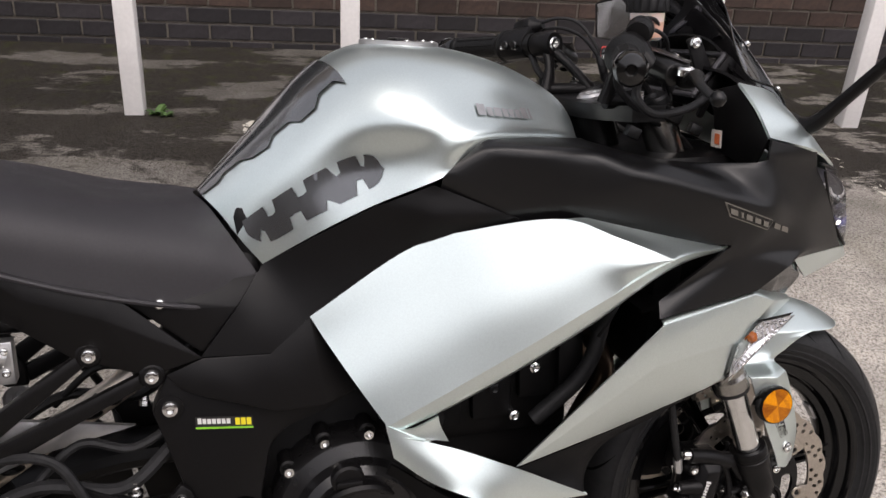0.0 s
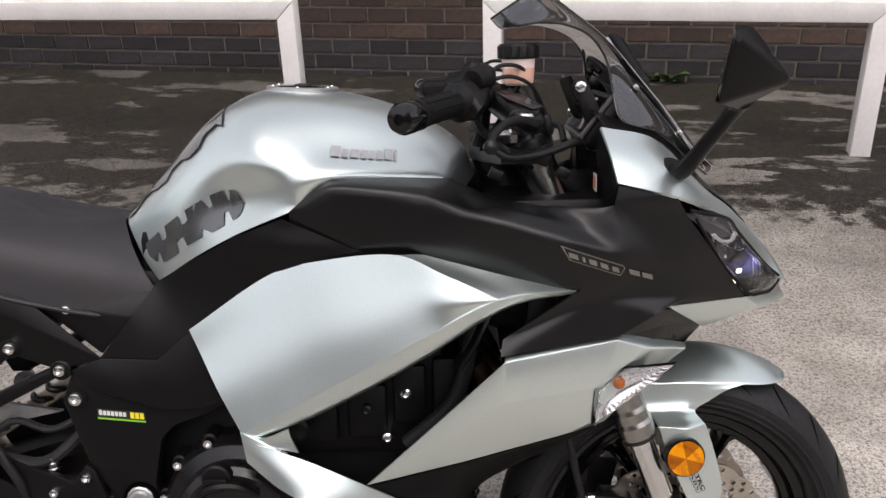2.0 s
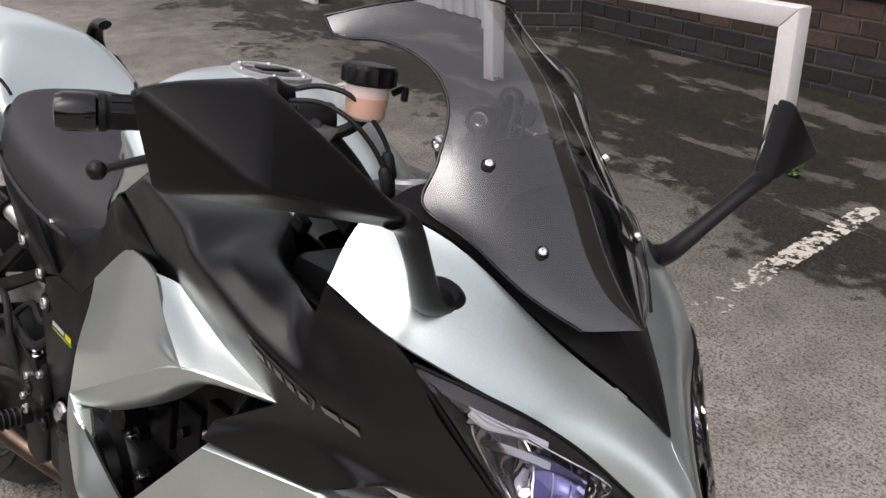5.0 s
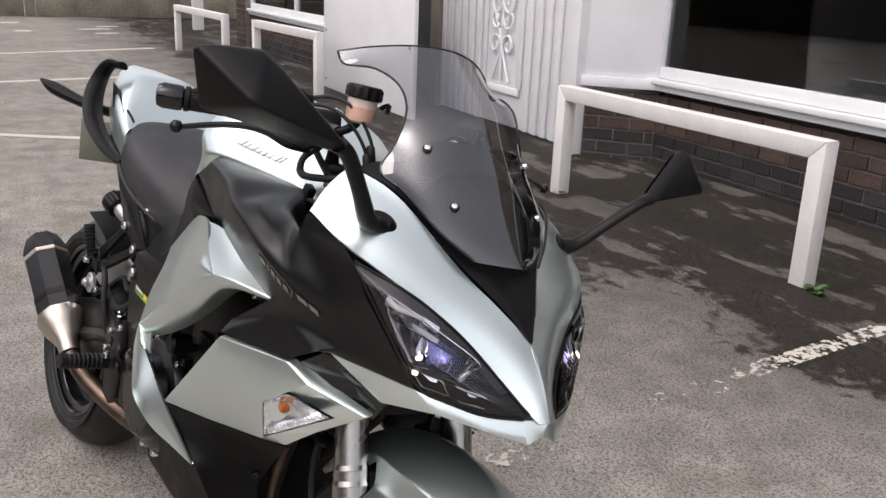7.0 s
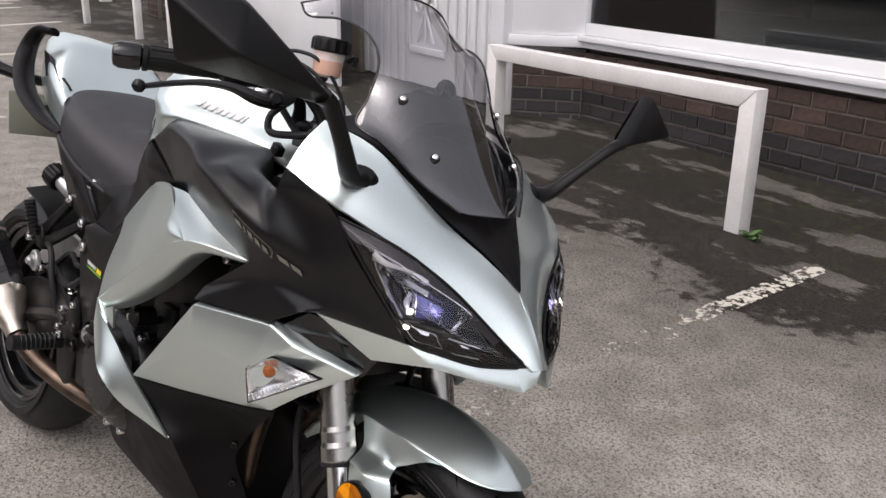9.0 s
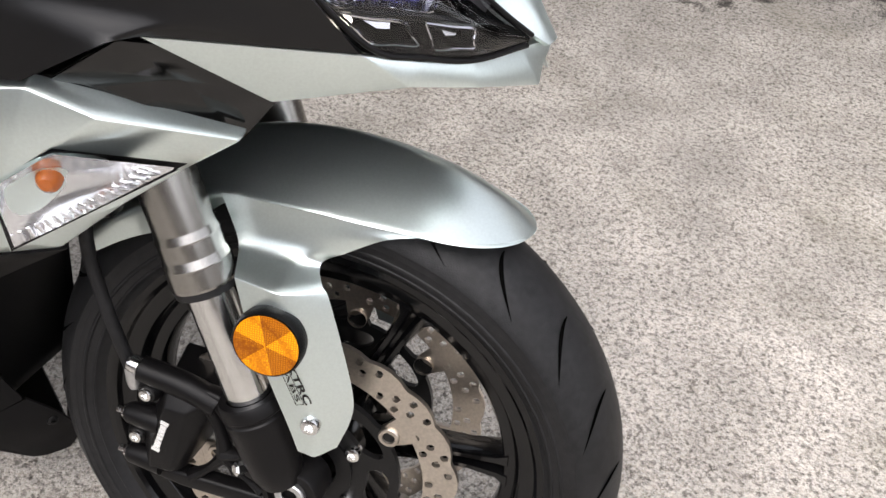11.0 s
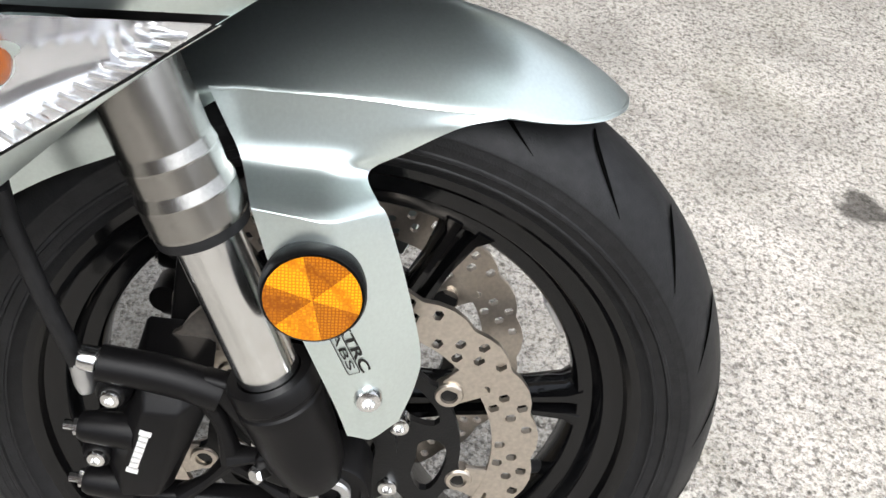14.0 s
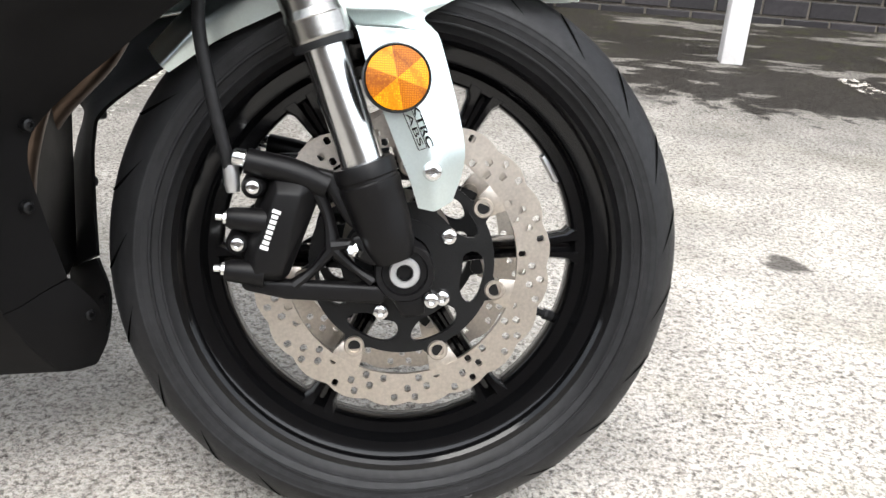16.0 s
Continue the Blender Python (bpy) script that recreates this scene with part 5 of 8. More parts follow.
tail_bm = loft(rows, 26, 33, 0.006, (0, 0, 1))
tail_tree = BVHTree.FromBMesh(tail_bm)
tail = part("tail_cowl", tail_bm, SILVER, bike, "satin silver tail cowl behind the seat")
for side in (-1, 1):
    s = lambda p: V((p[0], p[1] * -side, p[2]))
    seam = [s(tail_tree.find_nearest(p)[0]) for p in curve([V(q) for q in ((-1.185, -0.118, 0.918), (-1.235, -0.128, 0.935), (-1.30, -0.122, 0.965), (-1.36, -0.122, 0.958))], 24)]
    part("panel_gap", tube(seam, 0.0034, n=40, seg=6), BLACK, tail, "dark gap between cowl panels")
    part("cowl_flash", facets([s(p) for p in ((-1.215, -0.137, 0.925), (-1.30, -0.130, 0.975), (-1.385, -0.118, 0.985), (-1.30, -0.139, 0.930))], [(0, 1, 2, 3)], 0.004, s((0, -1, 0.4)), 0.002), BLACK, tail)
    rail = tube([s(p) for p in ((-1.140, -0.146, 0.818), (-1.220, -0.160, 0.838), (-1.330, -0.164, 0.880), (-1.405, -0.152, 0.930), (-1.425, -0.138, 0.985), (-1.395, -0.128, 1.026), (-1.335, -0.116, 1.030))],
                [0.015, 0.021, 0.025, 0.025, 0.021, 0.017, 0.014], n=30, seg=12, flat=0.62)
    part("grab_rail", rail, BLACK, bike, "matt black grab rail")
    part("rear_turn_signal", tube([s(p) for p in ((-1.40, -0.10, 0.905), (-1.47, -0.16, 0.915), (-1.54, -0.21, 0.932), (-1.58, -0.235, 0.945))], [0.012, 0.014, 0.017, 0.004], n=16, seg=10), BLACK, bike, "black rear turn signal on a stalk")
CONCG = material("plate_back", (0.17, 0.175, 0.13), 0.6)
plate = part("plate_carrier", tube([(-1.40, 0, 0.86), (-1.52, 0, 0.84), (-1.64, 0, 0.80)], [0.045, 0.05, 0.03], n=10, seg=10, flat=0.35), BLACK, bike, "black number plate carrier")
part("number_plate", block((-0.002, -0.088, -0.03), (0.002, 0.088, 0.085), 0.001, Matrix.Translation((-1.66, 0, 0.77)) @ Matrix.Rotation(radians(-18), 4, "Y")), CONCG, plate, "back of a number plate")

for side in (-1, 1):
    s = lambda p: V((p[0], p[1] * -side, p[2]))
    F = [(-1.30, -0.128, 0.872), (-1.139, -0.158, 0.822), (-1.093, -0.162, 0.805), (-0.991, -0.162, 0.774), (-0.889, -0.158, 0.677), (-0.955, -0.158, 0.660), (-1.040, -0.156, 0.692), (-1.10, -0.150, 0.735), (-1.28, -0.120, 0.835), (-1.0, -0.170, 0.742), (-1.09, -0.165, 0.775)]
    part("side_cover", facets([s(p) for p in F], [(0, 1, 10, 8), (1, 2, 10), (2, 3, 9, 10), (3, 4, 9), (9, 4, 5), (9, 5, 6), (10, 9, 6, 7), (8, 10, 7)], 0.004, s((0, -1, 0)), 0.004), BLACK, bike, "matt black rear side cover", 24)
    part("seat_trim", facets([s(p) for p in ((-0.985, -0.150, 0.764), (-0.842, -0.148, 0.738), (-0.806, -0.122, 0.772), (-0.889, -0.152, 0.682), (-0.960, -0.152, 0.745))], [(0, 4, 1), (4, 3, 1), (0, 1, 2)], 0.003, s((0, -1, 0)), 0.0015), BLACK, bike, "black trim panel below the seat")
    part("trim_bolt", bolt_mesh(s((-0.935, -0.153, 0.752)), 0.007, s((0, -1, 0)), 0.004), CHROME, bike)
    S = [(-0.891, -0.156, 0.678), (-0.842, -0.150, 0.738), (-0.806, -0.124, 0.784), (-0.738, -0.156, 0.824), (-0.667, -0.184, 0.862), (-0.598, -0.207, 0.889), (-0.487, -0.212, 0.840),
         (-0.560, -0.200, 0.820), (-0.627, -0.182, 0.803), (-0.690, -0.172, 0.762), (-0.753, -0.161, 0.718), (-0.804, -0.160, 0.675), (-0.60, -0.214, 0.850)]
    part("frame_cover", facets([s(p) for p in S], [(0, 1, 11), (1, 2, 10, 11), (2, 3, 9, 10), (3, 4, 8, 9), (4, 12, 8), (4, 5, 12), (5, 6, 12), (12, 6, 7), (8, 12, 7)], 0.006, s((0, -1, 0)), soft=4), BLACK, bike, "matt black cover between tank and fairing", 55)

# ---- frame plates, engine and running gear ----
FRAMEPL = [(-0.889, 0.676), (-0.806, 0.672), (-0.752, 0.717), (-0.690, 0.612), (-0.735, 0.585), (-0.790, 0.567), (-0.812, 0.545), (-0.828, 0.470), (-0.812, 0.395), (-0.79, 0.33), (-0.90, 0.33), (-0.911, 0.395), (-0.897, 0.458), (-0.925, 0.500), (-0.957, 0.612), (-0.936, 0.658)]
DECALY, DECALK, DECALG = material("yellow_print", (0.75, 0.62, 0.02), 0.5), material("black_print", (0.012, 0.012, 0.012), 0.4), material("green_print", (0.2, 0.5, 0.03), 0.5)
for side in (-1, 1):
    o = [(x, z) for x, z in FRAMEPL]
    y = 0.158 * side
    fp = part("frame_plate", prism(o, y, y - side * 0.03, 0.006), BLACK, bike, "matt black frame plate")
    ys = y + side * 0.002
    part("frame_bolt", bolt_mesh((-0.934, ys, 0.615), 0.011, (0, side, 0), 0.006), CHROME, fp)
    part("bolt_recess", lathe([(0.017, 0), (0.017, 0.0015), (0.012, 0.002)], V((-0.934, y, 0.615)), (0, side, 0), 24), BLACK, fp)
    # raised black discs: the shade of hole and pivot recess is their colour
    part("plug_hole", lathe([(0.0190, 0), (0.0190, 0.0010), (0, 0.0010)], V((-0.747, y + side * 0.0035, 0.628)), (0, side, 0), 28), RECESS_SHADE, fp)
    part("pivot_recess", lathe([(0.027, -0.002), (0.027, 0.002), (0.022, 0.0025), (0, 0.0025)], V((-0.853, y, 0.450)), (0, side, 0), 30), RECESS_SHADE, fp)
    part("pivot_nut", lathe([(0.021, 0.0), (0.021, 0.005), (0.019, 0.007), (0.0145, 0.007), (0.0135, 0.012), (0.0095, 0.012), (0.009, 0.004), (0, 0.004)], V((-0.853, y, 0.450)), (0, side, 0), 12), ALU, fp, "bright swingarm pivot nut")
    up = [(-0.936, 0.660, 0.002), (-0.889, 0.678, 0.002), (-0.806, 0.674, 0.002), (-0.752, 0.719, 0.002), (-0.692, 0.614, 0.003), (-0.738, 0.600, 0.0135), (-0.800, 0.598, 0.0135), (-0.888, 0.628, 0.0115), (-0.918, 0.640, 0.0060)]
    part("plate_shoulder", facets([(q[0], y + side * q[2], q[1]) for q in up], [(0, 1, 7, 8), (1, 2, 6, 7), (2, 3, 5, 6), (3, 4, 5)], 0.004, (0, side, 0.3), 0.003), BLACK, fp)
    if side < 0:
        def tag(u0, u1, w0, w1, mat, lift):
            b = bmesh.new()
            vs = [b.verts.new((-0.905 + u * 0.072, y - lift, 0.596 - u * 0.008 + w)) for u, w in ((u0, w0), (u1, w0), (u1, w1), (u0, w1))]
            b.faces.new(vs)
            part("sticker", b, mat, fp)
        tag(0, 1, -0.011, 0.003, DECALK, 0.0006)
        tag(0, 1, -0.014, -0.0112, DECALG, 0.0008)
        for k in range(7):
            tag(0.04 + 0.083 * k, 0.105 + 0.083 * k, -0.007, 0.0 if k else 0.001, WHITEINK, 0.0010)
        for k in range(3):
            tag(0.69 + 0.1 * k, 0.77 + 0.1 * k, -0.009, 0.001, DECALY, 0.0010)
    # footrest hanger bars
    ang = lambda p, q, w0, w1: [(p[0] + (q[1] - p[1]) / math.dist(p, q) * w0, p[1] - (q[0] - p[0]) / math.dist(p, q) * w0), (q[0] + (q[1] - p[1]) / math.dist(p, q) * w1, q[1] - (q[0] - p[0]) / math.dist(p, q) * w1),
                                (q[0] - (q[1] - p[1]) / math.dist(p, q) * w1, q[1] + (q[0] - p[0]) / math.dist(p, q) * w1), (p[0] - (q[1] - p[1]) / math.dist(p, q) * w0, p[1] + (q[0] - p[0]) / math.dist(p, q) * w0)]
    yh = y * 1.0
    hang = prism(ang((-1.022, 0.697), (-1.167, 0.593), 0.0085, 0.015), yh - side * 0.016, yh, 0.005)
    add(hang, prism(ang((-0.952, 0.661), (-1.155, 0.567), 0.0085, 0.014), yh - side * 0.016, yh, 0.005))
    for q in ((-1.022, 0.697), (-0.952, 0.661)):
        add(hang, lathe([(0.016, -0.018), (0.016, 0.001), (0.013, 0.004), (0, 0.004)], V((q[0], yh, q[1])), (0, side, 0), 20))
    add(hang, hull([V((x + dx, yh - side * dy, z + dz)) for x, z in ((-1.167, 0.593), (-1.155, 0.567)) for dx in (-0.030, 0.006) for dz in (-0.016, 0.012) for dy in (-0.004, 0.02)], 0.005))
    h = part("footrest_hanger", hang, BLACK, bike, "black pillion footrest hanger")
    for q in ((-1.022, 0.697), (-0.952, 0.661)):
        part("hanger_bolt", bolt_mesh((q[0], yh + side * 0.004, q[1]), 0.0095, (0, side, 0), 0.005), CHROME, h)
    pk = V((-1.174, yh + side * 0.012, 0.579))
    part("pillion_peg", tube([pk, pk + V((-0.018, side * 0.012, 0.078))], [0.010, 0.013], n=2, seg=14, flat=0.7), RUBBER, h, "folded ribbed pillion footrest")
    for k in range(8):
        part("peg_rib", lathe([(0.011, -0.002), (0.0150, 0), (0.011, 0.002)], pk + V((-0.018, side * 0.012, 0.078)) * (0.14 + 0.11 * k), V((-0.018, side * 0.012, 0.078)), 12), RUBBER, h)
    part("peg_plate", block((-0.004, -0.004, 0.0), (0.004, 0.004, 0.080), 0.002, Matrix.Translation(pk + V((-0.012, side * 0.006, 0.0)))), ALU, h, "bright back of the footrest")
    part("peg_bolt", bolt_mesh(pk + V((0.0, side * 0.012, -0.004)), 0.008, (0, side, 0), 0.006), CHROME, h)
    # rider footrest bracket and the plates round it
    yb = y * 1.04
    br = part("footrest_bracket", prism([(-1.056, 0.526), (-0.953, 0.482), (-0.929, 0.510), (-0.916, 0.499), (-0.902, 0.451), (-0.914, 0.425), (-1.017, 0.432), (-1.027, 0.478)], yb, yb - side * 0.014, 0.005), BLACK, bike, "black rider footrest bracket")
    part("lower_bracket", prism([(-1.017, 0.432), (-0.915, 0.423), (-0.906, 0.400), (-0.913, 0.331), (-0.948, 0.306), (-0.991, 0.317), (-1.006, 0.374)], yb - side * 0.004, yb - side * 0.02, 0.004), BLACK, br)
    part("heel_guard", prism([(-1.261, 0.455), (-1.166, 0.485), (-1.098, 0.496), (-1.058, 0.477), (-1.030, 0.455), (-1.022, 0.425), (-1.015, 0.370), (-1.103, 0.328), (-1.256, 0.325)], yb - side * 0.010, yb - side * 0.016, 0.003), BLACK, br, "matt black heel guard")
    for q in ((-0.982, 0.466), (-0.930, 0.489), (-0.996, 0.422)):
        part("bracket_bolt", bolt_mesh((q[0], yb + side * 0.003, q[1]), 0.0075, (0, side, 0), 0.005), CHROME, br)
    for q in ((-0.981, 0.441), (-0.922, 0.443), (-0.918, 0.404)):
        part("bracket_bolt", lathe([(0.013, -0.002), (0.013, 0.001), (0.009, 0.0015), (0.0065, 0.004), (0, 0.004)], V((q[0], yb, q[1])), (0, side, 0), 18), DARK, br)
    nq = (-0.986, 0.505)
    part("banjo_bolt", lathe([(0.010, -0.012), (0.010, -0.004), (0.0075, -0.003), (0.0075, 0.006), (0.0055, 0.007), (0.0055, 0.014), (0, 0.014)], V((nq[0], yb - side * 0.015, nq[1])), V((0.1, side * 0.3, 1)), 8), CHROME, br)
    bj = (-1.171, 0.521)
    part("strut_bolt", lathe([(0.024, -0.006), (0.024, 0.002), (0.021, 0.004), (0.012, 0.004), (0.012, 0.012), (0.009, 0.013), (0.007, 0.018), (0, 0.018)], V((bj[0], yb, bj[1])), (0, side, 0), 20), ALU, br, "bright stepped mounting bolt")
    bs = (-1.137, 0.513)
    part("stud", bolt_mesh((bs[0], yb - side * 0.004, bs[1]), 0.008, (0, side, 0), 0.006), CHROME, br)
    part("footrest", tube([(-0.968, y * 1.05, 0.395), (-0.955, y * 1.75, 0.405)], [0.013, 0.016], n=2, seg=14), RUBBER, br, "ribbed rubber footrest")
    for k in range(9):
        yy = y * (1.2 + 0.06 * k)
        part("footrest_rib", lathe([(0.016, -0.002), (0.0182, 0), (0.016, 0.002)], V((-0.958, yy, 0.403)), (0, 1, 0), 14), RUBBER, br)
    part("peg_pivot", bolt_mesh((-0.958, y * 1.12, 0.418), 0.008, (0.2, 0, 1), 0.006), CHROME, br)
    part("brake_line", tube([(-1.146, y * 0.95, 0.570), (-1.100, y * 1.02, 0.572), (-1.069, y * 1.06, 0.558), (-1.046, y * 1.08, 0.516), (-1.031, y * 1.04, 0.474), (-1.030, y * 0.95, 0.426)], 0.0068, n=26, seg=10), RUBBER, br, "black hydraulic hose")
    # swingarm
    sw = tube([(-0.86, y * 0.72, 0.44), (-1.05, y * 0.75, 0.43), (-1.25, y * 0.82, 0.37), (-1.47, y * 0.82, 0.315)], [0.045, 0.045, 0.04, 0.03], n=20, seg=12, flat=0.6)
    part("swingarm", sw, BLACK, bike, "black box-section swingarm")
    part("rear_axle_nut", lathe([(0.022, 0), (0.022, 0.012), (0.012, 0.016), (0, 0.016)], V((-1.445, y * 0.98, 0.312)), (0, side, 0), 6), CHROME, bike)

COVERM = material("satin_black_cover", (0.0055, 0.0052, 0.0055), 0.28, spec=0.45, grain=0.1, grain_scale=200)
engine = part("engine", block((-0.92, -0.11, 0.24), (-0.36, 0.11, 0.60), 0.03), CAST, bike, "dark cast four-cylinder engine")
part("cylinder_block", block((-0.66, -0.135, 0.50), (-0.38, 0.135, 0.76), 0.02), CAST, engine)
part("airbox", block((-0.84, -0.10, 0.60), (-0.36, 0.10, 0.86), 0.02), BLACK, bike, "black airbox under the tank")
part("battery_tray", block((-1.16, -0.105, 0.71), (-0.80, 0.105, 0.80), 0.02), BLACK, bike, "black tray under the seat")
for side in (-1, 1):
    y = 0.135 * side
    clutch = lathe([(0.115, -0.05), (0.115, 0.02), (0.108, 0.032), (0.09, 0.040), (0.085, 0.056), (0.075, 0.064), (0.0, 0.068)], V((-0.702, y, 0.430)), (0, side, 0), 48)
    cc = part("engine_cover", clutch, COVERM, engine, "round gloss black engine cover")
    part("cover_ridge", tube([(-0.76, y + side * 0.06, 0.455), (-0.73, y + side * 0.072, 0.49), (-0.69, y + side * 0.074, 0.495), (-0.66, y + side * 0.068, 0.475)], [0.006, 0.016, 0.016, 0.006], n=14, seg=10, flat=0.5), BLACK, cc)
    part("filler_plug", lathe([(0.022, -0.004), (0.022, 0.010), (0.019, 0.013), (0.0, 0.013)], V((-0.719, y + side * 0.066, 0.505)), (0, side, 0), 28), BLACK, cc, "black oil filler plug")
    part("plug_grip", block((-0.017, -0.004, -0.004), (0.017, 0.006, 0.004), 0.002, Matrix.Translation((-0.719, y + side * 0.082, 0.505))), BLACK, cc)
    for k in range(11):
        a = radians(20 + 30 * k)
        p = V((-0.702 + math.cos(a) * 0.116, y + side * 0.022, 0.430 + math.sin(a) * 0.116))
        part("cover_bolt", lathe([(0.0075, -0.01), (0.0075, 0.006), (0.0065, 0.008), (0.0035, 0.008), (0.0035, 0.003), (0, 0.003)], p, (0, side, 0), 14), CHROME, cc)
        part("cover_boss", lathe([(0.012, -0.04), (0.0115, -0.006), (0.008, -0.004)], p, (0, side, 0), 14), CAST, cc)
    for x0, z0, w, hh in ((-0.60, 0.60, 0.055, 0.07), (-0.53, 0.62, 0.06, 0.085), (-0.46, 0.65, 0.05, 0.09), (-0.40, 0.66, 0.04, 0.10)):
        part("cylinder_rib", block((x0, y - 0.03, z0 - hh), (x0 + w, y + 0.012 * (1 if side > 0 else -1) + (0 if side > 0 else 0.0), z0), 0.006) if side > 0 else block((x0, y - 0.012, z0 - hh), (x0 + w, y + 0.03, z0), 0.006), CAST, engine)
    for q in ((-0.593, 0.566), (-0.50, 0.585), (-0.47, 0.54), (-0.44, 0.61)):
        part("engine_bolt", lathe([(0.008, -0.02), (0.008, 0.005), (0.005, 0.007), (0, 0.004)], V((q[0], y + side * 0.018, q[1])), (0, side, 0), 12), CHROME if q[0] > -0.48 else DARK, engine)
    part("side_plug", lathe([(0.019, -0.03), (0.019, 0.004), (0.015, 0.008), (0.0, 0.008)], V((-0.60, y + side * 0.055, 0.572)), (0, side, 0), 24), BLACK, engine)
    part("coolant_hose", tube([(-0.33, y * 1.2, 0.755), (-0.345, y * 1.28, 0.68), (-0.37, y * 1.25, 0.60), (-0.44, y * 1.15, 0.53)], 0.012, n=20, seg=12), RUBBER, engine, "black coolant hose")
    part("frame_stay", tube([(-0.31, y * 1.25, 0.752), (-0.335, y * 1.35, 0.70), (-0.36, y * 1.3, 0.66)], [0.013, 0.010, 0.012], n=10, seg=10, flat=0.6), DARK, engine)
    part("stay_bolt", bolt_mesh((-0.322, y * 1.42, 0.757), 0.011, (0, side, 0), 0.008), CHROME, engine)
    part("wiring", tube([(-0.90, y * 0.9, 0.60), (-0.98, y * 1.05, 0.56), (-1.05, y, 0.57), (-1.12, y * 1.1, 0.51)], 0.006, n=24, seg=8), RUBBER, engine, "black cable")
    part("wiring", tube([(-0.93, y * 1.0, 0.56), (-1.0, y * 1.12, 0.51), (-1.10, y * 1.1, 0.525), (-1.20, y, 0.48)], 0.009, n=24, seg=8), RUBBER, engine, "black hose")
radiator = part("radiator", block((-0.335, -0.16, 0.545), (-0.29, 0.16, 0.76), 0.008, Matrix.Rotation(radians(6), 4, "Y")), DARK, bike, "black radiator behind the front wheel")
for run in (((-0.335, -0.105, 0.64), (-0.300, -0.090, 0.565), (-0.325, -0.075, 0.50), (-0.352, -0.066, 0.44), (-0.366, -0.062, 0.39), (-0.376, -0.058, 0.33), (-0.41, -0.050, 0.27), (-0.50, -0.04, 0.23)),
            ((-0.335, 0.000, 0.63), (-0.288, 0.010, 0.560), (-0.305, 0.020, 0.50), (-0.365, 0.033, 0.435), (-0.391, 0.037, 0.385), (-0.400, 0.037, 0.32), (-0.42, 0.03, 0.27), (-0.50, 0.02, 0.23)),
            ((-0.335, 0.105, 0.64), (-0.300, 0.090, 0.565), (-0.340, 0.082, 0.50), (-0.385, 0.078, 0.44), (-0.405, 0.076, 0.39), (-0.415, 0.074, 0.33), (-0.45, 0.06, 0.27), (-0.52, 0.04, 0.23)),
            ((-0.345, -0.040, 0.64), (-0.330, -0.036, 0.565), (-0.365, -0.020, 0.50), (-0.410, -0.012, 0.44), (-0.430, -0.010, 0.39), (-0.440, -0.010, 0.33), (-0.46, -0.01, 0.27), (-0.52, -0.01, 0.23))):
    part("exhaust_header", tube(run, 0.0165, n=34, seg=16), HEADER, bike, "heat-tinted exhaust header pipe")
# shock absorber with spring
sh = [V((-1.00 - 0.16 * t + 0.021 * math.cos(2 * math.pi * 6 * t), -0.02 + 0.03 * math.sin(2 * math.pi * 6 * t), 0.60 - 0.10 * t)) for t in [k / 90 for k in range(91)]]
part("shock_spring", tube(sh, 0.0055, n=150, seg=8), DARK, bike, "black rear shock spring")
part("shock_body", tube([(-0.98, -0.02, 0.612), (-1.2, -0.02, 0.475)], 0.02, seg=16), STEEL, bike)
ad = V((-1.128, -0.115, 0.691))
adj = part("preload_adjuster", lathe([(0.0, -0.004), (0.0165, -0.004), (0.0175, 0.0), (0.0175, 0.040), (0.016, 0.042), (0.016, 0.046), (0.0, 0.046)], ad, V((-0.92, -0.22, 0.34)), 28), ALU, bike, "remote preload adjuster with a ribbed black knob")
knob = lathe([(0.012, 0.044), (0.025, 0.046), (0.027, 0.050), (0.027, 0.082), (0.023, 0.088), (0, 0.089)], ad, V((-0.92, -0.22, 0.34)), 48)
ax = V((-0.92, -0.22, 0.34)).normalized()
for v in knob.verts:
    out = v.co - ad - ax * (v.co - ad).dot(ax)
    if out.length > 0.0255:
        turn = math.atan2(out.dot(ax.orthogonal().normalized()), out.dot(ax.cross(ax.orthogonal()).normalized()))
        v.co += out.normalized() * 0.0014 * math.cos(12 * turn)
part("knob", knob, BLACK, adj, "ribbed black knob")
part("adjuster_bracket", block((-0.004, -0.012, -0.034), (0.016, 0.010, 0.022), 0.003, Matrix.Translation(ad)), ALU, adj)
for dz in (0.010, -0.018):
    part("bracket_screw", bolt_mesh(ad + V((0.006, -0.012, dz)), 0.0055, (0, -1, 0), 0.004), CHROME, adj)
part("chain_guard", prism([(-0.98, 0.575), (-1.12, 0.60), (-1.24, 0.56), (-1.30, 0.50), (-1.26, 0.49), (-1.1, 0.55)], -0.11, -0.10, 0.002), ALU, bike, "bright metal guard plate")
part("rear_hugger", loft([[(-1.20, -0.10, 0.52), (-1.21, 0, 0.535), (-1.20, 0.10, 0.52)], [(-1.30, -0.10, 0.60), (-1.31, 0, 0.615), (-1.30, 0.10, 0.60)], [(-1.45, -0.10, 0.635), (-1.45, 0, 0.65), (-1.45, 0.10, 0.635)]], 10, 10, 0.004, (0, 0, 1)), BLACK, bike, "black rear hugger")

